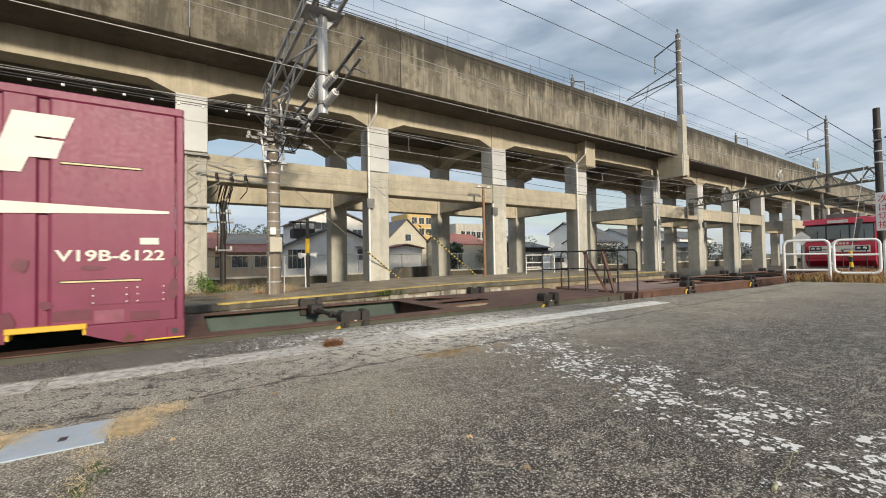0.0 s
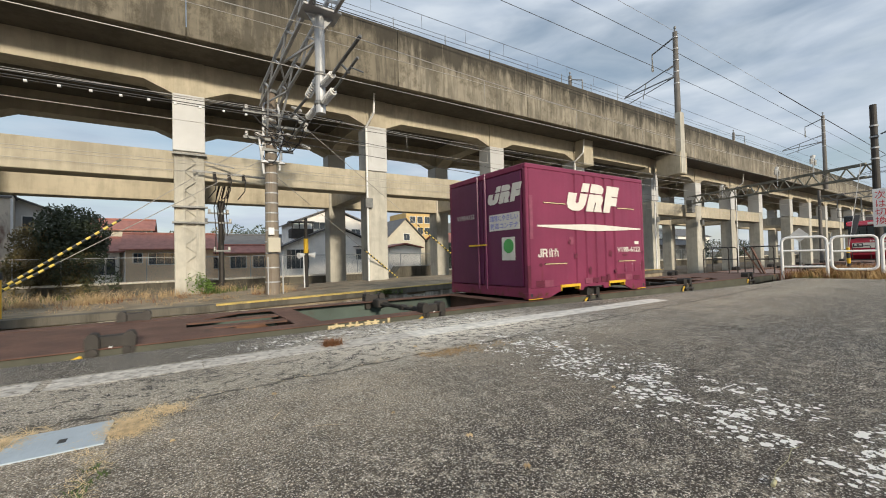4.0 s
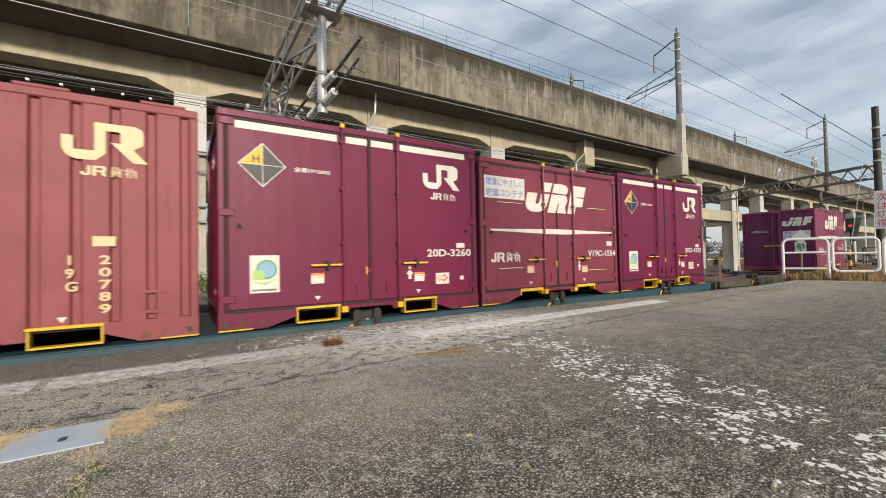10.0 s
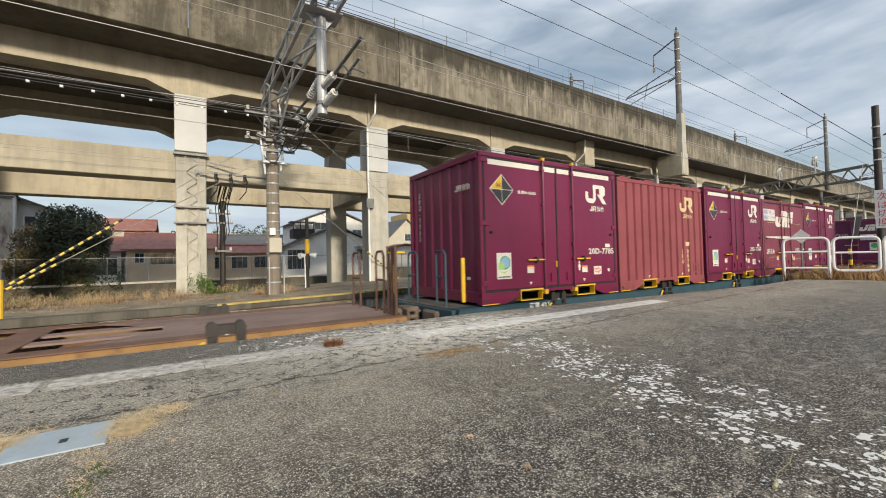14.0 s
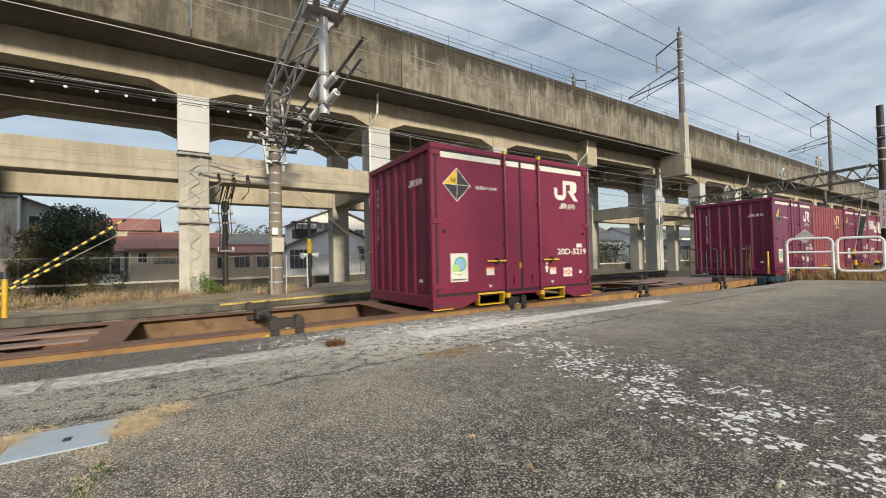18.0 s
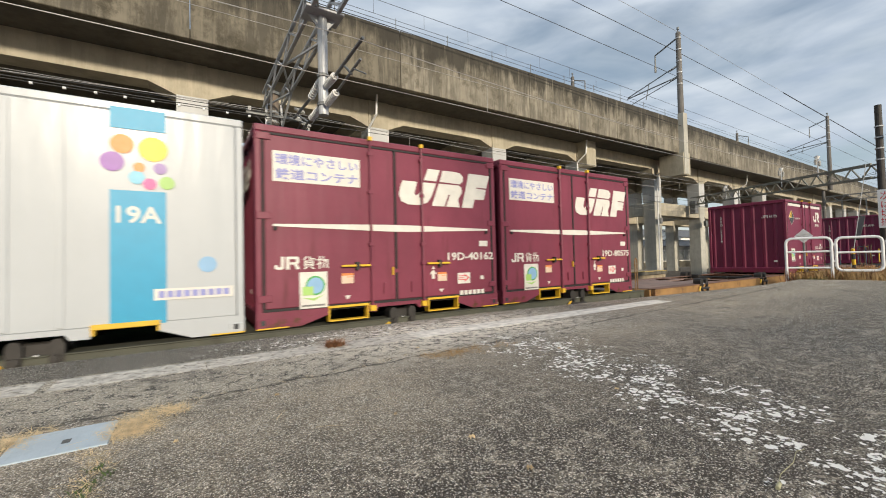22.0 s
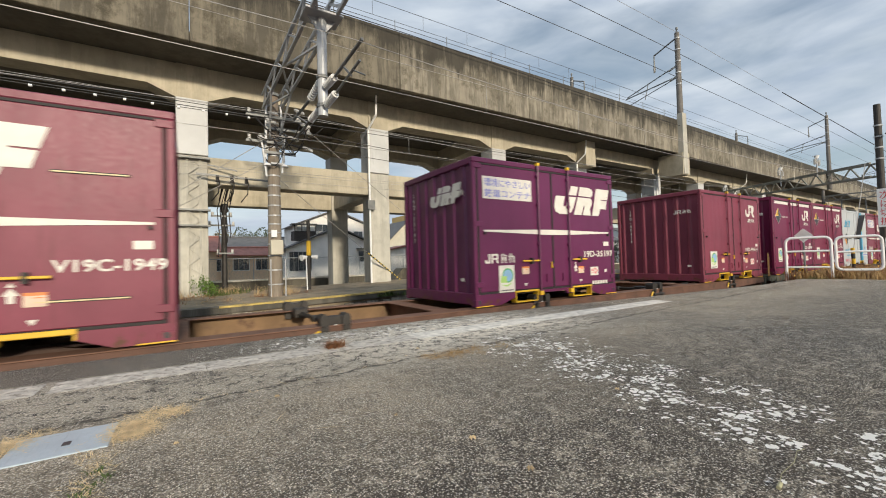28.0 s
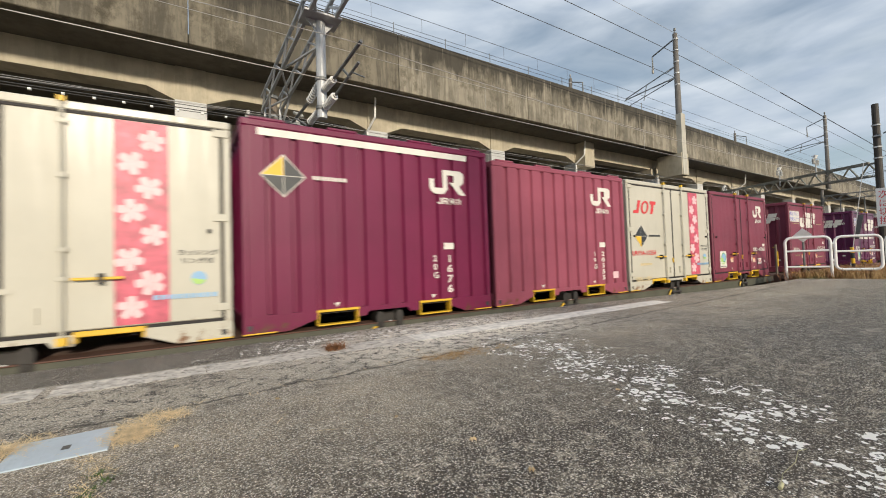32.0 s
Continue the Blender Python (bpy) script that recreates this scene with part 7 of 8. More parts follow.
def wire(a, b, r, mat, sag=0.0, n=10, name="wire", label="thin grey overhead line wire"):
    bm = bmesh.new()
    a, b = Vector(a), Vector(b)
    pts = [a.lerp(b, i / n) - Vector((0, 0, sag * 4 * (i / n) * (1 - i / n))) for i in range(n + 1)]
    chain(bm, pts, r, 5)
    return single(name, bm, mat, label, "wire", "overhead wires")


def catenary(y, z_contact, z_mess, label):
    g = thing("overhead_line", label, "overhead line", "overhead wires")
    bm = bmesh.new()
    rod(bm, (-70, y, z_contact), (120, y, z_contact), 0.007, 6)
    part("contact_wire", bm, M_WIRELIGHT, g)
    for x0, x1 in ((-45.0, PX), (PX, 28.0), (28.0, 62.0), (62.0, 92.0)):
        bm = bmesh.new()
        pts = []
        for i in range(11):
            t = i / 10
            pts.append((x0 + (x1 - x0) * t, y, z_mess - 0.30 * 4 * t * (1 - t)))
        chain(bm, pts, 0.008, 5)
        part("messenger_wire", bm, M_WIRELIGHT, g)
        for i in range(1, 8):
            t = i / 8
            x = x0 + (x1 - x0) * t
            bm = bmesh.new()
            rod(bm, (x, y, z_contact), (x, y, z_mess - 0.30 * 4 * t * (1 - t)), 0.005, 5)
            part("dropper", bm, M_WIRELIGHT, g)


catenary(7.0, 4.12, 4.95, "contact wire and messenger over the loading track")
catenary(10.8, 4.10, 4.72, "contact wire and messenger over the second track")
# feeder with bright clips
g = thing("feeder_cable", "double feeder cable with bright clips", "cable", "overhead wires")
bm = bmesh.new()
rod(bm, (-45, 12.5, 4.92), (PX, 12.5, 5.12), 0.012, 5)
rod(bm, (-45, 12.5, 4.86), (PX, 12.5, 5.06), 0.010, 5)
rod(bm, (PX, 12.5, 5.09), (38, 12.5, 5.5), 0.010, 5)
part("strand", bm, M_WIRE, g)
for i in range(13):
    x = -5.2 + i * 0.56
    bm = bmesh.new()
    rod(bm, (x - 0.03, 12.5, 5.03 + 0.0042 * x), (x + 0.03, 12.5, 5.03 + 0.0042 * x), 0.034, 8)
    part("clip", bm, M_SIGNWHITE, g)
for z, y in ((4.55, 16.6), (4.25, 16.9), (4.62, 17.4), (6.1, 14.6)):
    wire((-45, y, z), (60, y, z + 0.1), 0.008, M_WIRELIGHT, 0.15)
wire((-45, 14.7, 5.95), (PX, 14.7, 6.0), 0.012, M_WIRE, 0.1)
wire((PX, 14.7, 5.6), (38, 17.0, 5.2), 0.012, M_WIRE, 0.25)
wire((PX, 14.8, 5.1), (38, 17.2, 4.9), 0.012, M_WIRE, 0.2)
# lines of the upper railway
for y, z, r, m in ((19.4, 13.70, 0.014, M_WIRE), (19.4, 13.95, 0.012, M_WIRE), (19.4, 14.75, 0.014, M_WIRE), (17.6, 16.08, 0.020, M_WIRE), (15.8, 16.45, 0.020, M_WIRE), (15.8, 18.08, 0.013, M_WIRELIGHT)):
    wire((-45, y, z), (32, y, z), r, m, 0.0, 2)
    wire((32, y, z), (150, y + 1.9, z + 0.2), r, m, 0.0, 2)
for k in range(12):
    x = -4.0 + k * 3.1
    wire((x, 19.4, 13.95), (x, 19.4, 14.75), 0.008, M_WIRE, 0.0, 1, "dropper", "thin dropper between the upper line wires")
wire((55.0, 16.17, 18.10), (150, 17.7, 18.2), 0.045, M_SEAL, 0.0, 2, "earth_wire", "thick dark earth wire over the masts")
# cables along the face of the parapet and over the yard
for a, b in (((-40, 15.7, 11.2), (7.5, 15.7, 11.08)), ((7.5, 15.7, 11.08), (23, 15.7, 10.71)), ((23, 15.7, 10.71), (32, 15.7, 10.62)), ((32, 15.7, 10.62), (52, 15.75, 10.31)), ((52, 15.75, 10.31), (120, 16.7, 9.6))):
    wire(a, b, 0.018, M_SEAL, 0.0, 2, "parapet_cable", "black cable strung along the parapet")
wire((-37.4, 10.8, 6.95), (49.8, 10.8, 6.80), 0.007, M_WIRELIGHT)
wire((-45, 14.0, 7.5), (60, 14.0, 7.35), 0.009, M_WIRE)


# guy wires with striped sleeves
def guy(a, b, t0, t1, parent):
    a, b = Vector(a), Vector(b)
    bm = bmesh.new()
    rod(bm, a, b, 0.012, 5)
    part("strand", bm, M_WIRELIGHT, parent)
    n = 2 * max(4, round((b - a).length * (t1 - t0) / 0.24))
    for i in range(n):
        p, q = a.lerp(b, t0 + (t1 - t0) * i / n), a.lerp(b, t0 + (t1 - t0) * (i + 1) / n)
        bm = bmesh.new()
        rod(bm, p, q, 0.034, 8)
        part("sleeve_band", bm, M_STRIPE if i % 2 else M_BLACK, parent)


g = thing("guy_wire", "guy wire with yellow and black striped sleeve", "guy wire", "guy wires")
guy((PX - 0.2, PY - 0.1, 5.18), (-4.77, PY - 0.1, -0.3), 0.55, 0.98, g)
g = thing("guy_wire", "guy wire with yellow and black striped sleeve", "guy wire", "guy wires")
guy((PX - 0.2, PY - 0.1, 4.42), (-4.70, PY - 0.1, -0.25), 0.74, 0.98, g)
g = thing("guy_wire", "guy wire with yellow and black striped sleeve", "guy wire", "guy wires")
guy((PX + 0.15, PY, 3.85), (9.4, 18.53, -0.3), 0.62, 0.985, g)
g = thing("guy_wire", "guy wire with yellow and black striped sleeve", "guy wire", "guy wires")
guy((PX + 0.15, PY, 6.5), (13.61, 17.66, -0.18), 0.61, 0.985, g)
bm = bmesh.new()
rod(bm, (-4.75, PY - 0.1, -0.6), (-4.75, PY - 0.1, -0.12), 0.07, 8)
single("anchor_post", bm, M_YELLOW, "short yellow anchor post of the guy wires", "post")
bm = bmesh.new()
rod(bm, (-3.66, 13.55, -0.42), (-3.66, 13.55, 0.55), 0.055, 10)
marker = single("marker_post", bm, M_YELLOW, "yellow marker post with a black cap on the far platform", "post")
part("cap", rods(0.075, ((-3.66, 13.55, 0.55), (-3.66, 13.55, 0.72)), n=10), M_BLACK, marker)

# lattice ladder mast on the first column
lat = thing("lattice_mast", "pale lattice mast strapped to a viaduct column", "mast")
for x in (0.02, 0.44):
    bm = bmesh.new()
    bar(bm, (x, 17.93, -0.4), (x, 17.93, 5.05), 0.07, 0.07)
    part("chord", bm, M_COLUMN, lat)
for i in range(15):
    z = -0.2 + i * 0.35
    bm = bmesh.new()
    bar(bm, (0.02 if i % 2 else 0.44, 17.93, z), (0.44 if i % 2 else 0.02, 17.93, z + 0.35), 0.03, 0.025)
    part("lacing", bm, M_COLUMN, lat)
for z in (2.35, 2.95, 4.95):
    part("strap", boxes((-0.36, 0.78, 17.78, 17.99, z, z + 0.06)), M_GALVDARK, lat)
bm = bmesh.new()
bar(bm, (0.3, 17.7, 4.35), (3.2, 17.4, 4.2), 0.07, 0.07)
bar(bm, (0.7, 17.8, 4.75), (1.7, 17.6, 4.55), 0.05, 0.05)
part("bracket_arm", bm, M_GALVDARK, lat)
for x in (1.0, 1.5, 2.0):
    bm = bmesh.new()
    rod(bm, (x, 17.5, 4.3), (x, 17.5, 4.05), 0.06, 8)
    part("bushing", bm, M_DARKSTEEL, lat)
    bm = bmesh.new()
    chain(bm, [(x, 17.5, 4.3), (x + 0.06, 17.3, 4.0), (x + 0.02, 17.3, 3.6), (x - 0.2, 17.5, 3.3)], 0.02)
    part("cable", bm, M_SEAL, lat)

bm = bmesh.new()
rod(bm, (1.35, 19.6, -1.2), (1.35, 19.6, 3.4), 0.115, 12, 0.10)
cablepole = single("cable_pole", bm, M_DARKSTEEL, "black steel cable pole by the viaduct column", "pole")
bm = bmesh.new()
rbox(bm, 1.23, 1.50, 19.48, 19.72, 3.1, 3.5, 0.05)
part("cable_head", bm, M_DARKSTEEL, cablepole)
for z, xa, xb in ((2.55, 0.75, 1.75), (2.95, 0.85, 1.65), (1.35, 1.05, 1.70)):
    bm = bmesh.new()
    bar(bm, (xa, 19.48, z), (xb, 19.48, z), 0.06, 0.07)
    arm = part("cross_arm", bm, M_GALVDARK, cablepole)
    for x in (xa + 0.06, xb - 0.06):
        part("pin_insulator", rods(0.05, ((x, 19.48, z + 0.03), (x, 19.48, z + 0.17)), n=8), M_INSUL, arm)
for k in range(5):
    bm = bmesh.new()
    x = 1.12 + 0.11 * k
    chain(bm, [(x, 19.44, 1.2 + 0.2 * k), (x + 0.03, 19.42, 2.2), (x - 0.04, 19.4, 3.2), (x + 0.2, 18.9, 4.2 + 0.05 * k)], 0.018, 6)
    part("cable", bm, M_SEAL, cablepole)
for dx in (-0.2, 0.0, 0.2):
    bm = bmesh.new()
    chain(bm, [(1.37 + dx, 19.5, 3.6), (1.5 + dx, 19.0, 4.35), (1.6 + dx, 18.4, 4.3)], 0.025)
    part("cable", bm, M_SEAL, cablepole)

# pole with loudspeakers
sp = thing("speaker_pole", "thin dark pole with yellow band and two loudspeakers", "pole")
bm = bmesh.new()
rod(bm, (4.25, 17.0, -0.4), (4.25, 17.0, 2.6), 0.08, 10, 0.07)
part("pole", bm, M_DARKSTEEL, sp)
bm = bmesh.new()
rod(bm, (4.25, 17.0, 1.15), (4.25, 17.0, 1.75), 0.095, 10)
part("yellow_band", bm, M_YELLOW, sp)
for dx in (-1, 1):
    bm = bmesh.new()
    rod(bm, (4.25 + dx * 0.08, 16.95, 1.1), (4.25 + dx * 0.34, 16.85, 1.05), 0.04, 10, 0.13)
    part("loudspeaker", bm, M_SIGNWHITE, sp)
bm = bmesh.new()
chain(bm, [(4.15, 16.9, -0.3), (4.12, 16.9, 1.1)], 0.025)
part("conduit", bm, M_SIGNWHITE, sp)

lampost = thing("lamp_post", "slim brown lamp post on the far platform", "lamp post")
bm = bmesh.new()
rod(bm, (13.7, 17.1, -0.25), (13.7, 17.1, 4.7), 0.085, 10, 0.075)
part("pole", bm, M_BROWNPOLE, lampost)
bm = bmesh.new()
rod(bm, (13.35, 17.1, 4.72), (14.05, 17.1, 4.72), 0.03, 8)
part("arm", bm, M_GALV, lampost)
for dx in (-0.33, 0.33):
    bm = bmesh.new()
    rod(bm, (13.7 + dx, 17.1, 4.78), (13.7 + dx, 17.1, 4.66), 0.07, 10, 0.17)
    part("shade", bm, M_SIGNWHITE, lampost)

# down pipes on the columns
for x, z1 in ((7.38, 8.5), (22.55, 8.4), (15.05, 4.0), (32.38, 8.0), (47.6, 8.0)):
    g = single("down_pipe", rods(0.05, ((x, 17.9, -0.3 if x < 30 else -1.2), (x, 17.9, 7.2 if z1 > 5 else 4.0))), M_SIGNWHITE, "pale rain pipe clipped to a viaduct column", "pipe", "rain pipes")
    if z1 > 5:
        part("pipe_bend", rods(0.05, ((x, 17.9, 7.2), (x + 0.15, 17.3, 7.7)), ((x + 0.15, 17.3, 7.7), (x + 0.15, 17.2, 8.6))), M_SIGNWHITE, g)
for x in (7.4, 15.1, 32.6, 40.2):
    g = single("meter_box", boxes((x - 0.16, x + 0.2, 17.78, 17.98, 3.3, 3.75)), M_GALVDARK, "small grey electric box on a viaduct column", "box", "boxes on the columns")
    part("conduit", rods(0.02, ((x, 17.93, 3.75), (x, 17.93, 4.1)), ((x, 17.93, 2.0), (x, 17.93, 3.3))), M_GALVDARK, g)

# white handrail at the far platform's end, and its diamond board
g = thing("platform_handrail", "white pipe handrail at the end of the far platform", "handrail")
bm = bmesh.new()
chain(bm, [(16.9, 17.2, -0.2), (16.9, 17.2, 0.95), (19.2, 17.2, 0.95), (19.3, 17.2, 0.9), (19.3, 17.2, -0.2)], 0.035, 8)
part("hoop", bm, M_FENCEWHITE, g)
part("mid_rail", rods(0.03, ((16.9, 17.2, 0.5), (19.3, 17.2, 0.5)), ((16.9, 17.2, 0.1), (19.3, 17.2, 0.1))), M_FENCEWHITE, g)


def diamond_board(x, y, z, r, foot, label):
    g = thing("diamond_board", label, "sign", "diamond boards")
    bm = bmesh.new()
    d = Vector((-x, -y, 0)).normalized()
    s = Vector((-d.y, d.x, 0)) * r
    c = Vector((x, y, z))
    f = [bm.verts.new(c + k) for k in (s, Vector((0, 0, -r)), -s, Vector((0, 0, r)))]
    bm.faces.new(f)
    bmesh.ops.solidify(bm, geom=bm.faces[:], thickness=0.012)
    part("board", bm, M_SIGNWHITE, g)
    part("post", rods(0.03, ((x - d.x * 0.04, y - d.y * 0.04, foot), (x - d.x * 0.04, y - d.y * 0.04, z + r * 0.5))), M_GALVDARK, g)


diamond_board(18.9, 17.0, 1.55, 0.22, -0.2, "small pale diamond marker board")
diamond_board(16.9, 4.62, 1.27, 0.235, -0.1, "pale blue-white diamond marker board beyond the fence")

# ---------------------------------------------------------------- fence at the platform end
fx, fy = 14.86, 4.48
dx, dy = 0.33, -0.944
first = None
for k in range(7):
    ax, ay = fx + dx * 1.02 * k, fy + dy * 1.02 * k
    bx_, by_ = ax + dx * 0.97, ay + dy * 0.97
    m = pose(ax, ay, 0, 0, 0, math.degrees(math.atan2(dy, dx)))
    if first is None:
        first = thing("pipe_barrier", "white pipe barrier with rounded corners on the verge", "barrier", "barriers")
        bm = bmesh.new()
        chain(bm, [(0, 0, -0.1), (0, 0, 1.0), (0.012, 0, 1.06), (0.045, 0, 1.11), (0.09, 0, 1.14), (0.15, 0, 1.15), (0.82, 0, 1.15), (0.88, 0, 1.14), (0.925, 0, 1.11), (0.958, 0, 1.06), (0.97, 0, 1.0), (0.97, 0, -0.1)], 0.038, 10)
        part("hoop", bm, M_FENCEWHITE, first)
        for z in (0.30, 0.76):
            part("cross_rail", rods(0.028, ((0, 0, z), (0.97, 0, z))), M_FENCEWHITE, first)
        first.matrix_basis = m
    elif k == 1:
        gate = thing("pipe_barrier", "white pipe gate panel hung between barriers", "barrier", "barriers")
        bm = bmesh.new()
        chain(bm, [(0.485, 0, 0.22)] + [(cx + 0.13 * math.cos(radians(a)), 0, cz + 0.13 * math.sin(radians(a))) for cx, cz, a0 in ((0.80, 0.35, 270), (0.80, 1.0, 0), (0.17, 1.0, 90), (0.17, 0.35, 180)) for a in (a0, a0 + 30, a0 + 60, a0 + 90)] + [(0.485, 0, 0.22)], 0.036, 10)
        part("hoop", bm, M_FENCEWHITE, gate)
        part("cross_rail", rods(0.028, ((0.04, 0, 0.72), (0.93, 0, 0.72))), M_FENCEWHITE, gate)
        for z in (0.45, 0.92):
            part("hinge", boxes((-0.05, 0.04, -0.03, 0.03, z, z + 0.06)), M_FENCEWHITE, gate)
        gate.matrix_basis = m
    else:
        copy_thing(first, m)

g = thing("striped_bollard", "short yellow and black striped bollard in the dry grass", "bollard")
for i in range(6):
    part("band", rods(0.05, ((18.2 - 0.02 * i, 3.74, -0.2 + i * 0.17), (18.2 - 0.02 * (i + 1), 3.74, -0.2 + (i + 1) * 0.17)), n=10), M_YELLOW if i % 2 else M_BLACK, g)

SX, SY = 46.0, 9.35
g = thing("ground_signal", "black colour-light signal with one red light", "signal")
part("post", rods(0.09, ((SX, SY, -1.2), (SX, SY, 2.4)), n=10), M_DARKSTEEL, g)
bm = bmesh.new()
rbox(bm, SX - 0.15, SX + 0.15, SY - 0.32, SY + 0.32, 2.35, 3.45, 0.08)
head = part("head", bm, M_BLACK, g)
m_red, n_, l_, p_ = links_of("red_signal_lamp")
p_.inputs["Base Color"].default_value = rgb(0.6, 0.01, 0.02)
p_.inputs["Emission Color"].default_value = rgb(1.0, 0.03, 0.04)
p_.inputs["Emission Strength"].default_value = 1.0
part("red_lamp", rods(0.13, ((SX - 0.16, SY + 0.02, 2.85), (SX - 0.18, SY + 0.02, 2.85)), n=14), m_red, head)
part("hood", rods(0.15, ((SX - 0.30, SY + 0.02, 3.02), (SX - 0.15, SY + 0.02, 3.02)), n=10), M_BLACK, head)

g = thing("stay_wire", "steel stay of the dark pole with a dark guard tube", "guy wire", "guy wires")
part("strand", rods(0.012, ((24.3, 4.5, 4.4), (22.0, 4.5, 0.95)), ((22.0, 4.5, 0.95), (21.3, 4.5, -0.1)), n=6), M_WIRELIGHT, g)
bm = bmesh.new()
bar(bm, (23.2, 4.47, 2.13), (22.25, 4.47, 1.18), 0.16, 0.05)
part("guard", bm, M_DARKSTEEL, g, "dark guard tube")


# ---------------------------------------------------------------- growth
def blades(name, spots, mat, label, h=(0.1, 0.3), lean=0.6, w=0.006, per=40, spread=0.15, seed=1):
    """Tufts of thin blades round each spot (x, y, z)."""
    r = random.Random(seed)
    vs, fs = [], []
    for x, y, z in spots:
        for _ in range(per):
            a, d = r.uniform(0, 6.283), r.uniform(0, spread) ** 1.0
            bx0, by0 = x + math.cos(a) * d, y + math.sin(a) * d
            hh = r.uniform(*h)
            la, ll = r.uniform(0, 6.283), r.uniform(0.1, lean) * hh
            c, s = math.cos(la + 1.57) * w, math.sin(la + 1.57) * w
            mx, my = bx0 + math.cos(la) * ll * 0.4, by0 + math.sin(la) * ll * 0.4
            tx, ty = bx0 + math.cos(la) * ll * 1.3, by0 + math.sin(la) * ll * 1.3
            k = len(vs)
            vs += [(bx0 - c, by0 - s, z), (bx0 + c, by0 + s, z), (mx + c * 0.8, my + s * 0.8, z + hh * 0.62), (mx - c * 0.8, my - s * 0.8, z + hh * 0.62), (tx, ty, z + hh)]
            fs += [(k, k + 1, k + 2, k + 3), (k + 3, k + 2, k + 4)]
    me = bpy.data.meshes.new(name)
    me.from_pydata(vs, [], fs)
    me.materials.append(mat)
    return tagged(new(name, me), label, "grass", kind="stuff")


rnd = random.Random(11)
blades("straw_tuft", [(1.17 + rnd.uniform(-0.05, 0.05), 3.78 + rnd.uniform(-0.05, 0.05), 0.0) for _ in range(5)], M_DRYRED, "small russet dead weed tuft on the kerb", (0.03, 0.07), 2.4, 0.004, 50, 0.09, 2)
blades("straw_patch", [(1.95 + rnd.gauss(0, 0.16), 2.84 + rnd.gauss(0, 0.07), 0.0) for _ in range(16)], M_DRY, "flat patch of dry straw on the asphalt", (0.006, 0.02), 6.0, 0.002, 34, 0.10, 3)
blades("straw_patch", [(-0.26 + rnd.gauss(0, 0.045), 2.56 + rnd.gauss(0, 0.12), 0.0) for _ in range(16)], M_STRAW, "tangled dry straw beside the cover plate", (0.004, 0.016), 9.0, 0.0017, 70, 0.09, 4)
blades("straw_patch", [(-0.12 + rnd.gauss(0, 0.05), 2.70 + rnd.gauss(0, 0.04), 0.0) for _ in range(7)], M_STRAW, "tangled dry straw beside the cover plate", (0.004, 0.014), 9.0, 0.0017, 55, 0.09, 24)
blades("straw_patch", [(-0.72 + rnd.gauss(0, 0.04), 2.62 + rnd.gauss(0, 0.06), 0.0) for _ in range(8)], M_STRAW, "tangled dry straw beside the cover plate", (0.004, 0.016), 9.0, 0.0017, 70, 0.09, 5)
blades("straw_patch", [(-0.33 + rnd.gauss(0, 0.03), 2.33 - 0.06 * i, 0.0) for i in range(10)], M_STRAW, "line of dry straw along an asphalt crack", (0.003, 0.010), 9.0, 0.0015, 26, 0.06, 6)
blades("weed_sprig", [(-0.32 + rnd.gauss(0, 0.02), 2.10 - 0.06 * i, 0.0) for i in range(6)], M_GREEN, "small green weeds in an asphalt crack", (0.006, 0.018), 2.5, 0.0025, 22, 0.04, 7)
blades("crack_grass", [(-0.1 + 0.15 * i + rnd.gauss(0, 0.04), 2.78 + 0.02 * i + rnd.gauss(0, 0.03), 0.0) for i in range(14)], M_STRAW, "thin dead grass along an asphalt crack", (0.004, 0.012), 6.0, 0.0015, 9, 0.06, 8)
blades("dead_twig", [(rnd.uniform(0.3, 3.2), rnd.uniform(0.8, 3.0), 0.0) for _ in range(12)], M_STRAW, "single dead stalks lying on the asphalt", (0.006, 0.014), 14.0, 0.0022, 1, 0.02, 21)
def fallen_leaf(x, y, size, turn, mat, label):
    """A curled lobed leaf lying on the ground."""
    bm = bmesh.new()
    mid = bm.verts.new((0, 0, 0.006))
    rim = [bm.verts.new((math.cos(radians(a)) * q, math.sin(radians(a)) * q, 0.003 + 0.012 * (k % 2))) for k, (a, q) in enumerate(((0, 1.0), (35, 0.55), (70, 0.85), (110, 0.5), (150, 0.8), (180, 0.55), (215, 0.8), (250, 0.5), (290, 0.85), (325, 0.55)))]
    for v in rim:
        v.co.x, v.co.y = v.co.x * size, v.co.y * size
    for a, b in zip(rim, rim[1:] + rim[:1]):
        bm.faces.new((mid, a, b))
    ob = single("fallen_leaf", bm, mat, label, "leaf", "fallen leaves")
    ob.matrix_basis = pose(x, y, 0.002, 0, 0, turn)


for k, (x, y, size) in enumerate(((1.06, 1.457, 0.022), (1.08, 1.12, 0.020), (2.14, 1.47, 0.016), (0.45, 2.6, 0.018), (1.75, 3.2, 0.02), (0.9, 1.9, 0.012), (-0.05, 2.2, 0.014), (2.7, 2.4, 0.018))):
    fallen_leaf(x, y, size, 47 * k, M_TAN if k % 2 else M_STRAW, "small curled tan leaf on the asphalt")
bm = bmesh.new()
chain(bm, [(1.675, 0.555, 0.006), (1.76, 0.575, 0.012), (1.90, 0.580, 0.010), (2.0, 0.60, 0.016), (2.07, 0.595, 0.006)], 0.0014, 5)
stalk = single("dead_stalk", bm, M_PALESTALK, "thin pale stalk with a seed head on the asphalt", "twig")
part("seed_head", rods(0.007, ((1.66, 0.552, 0.006), (1.69, 0.556, 0.010)), n=8), M_PALESTALK, stalk)
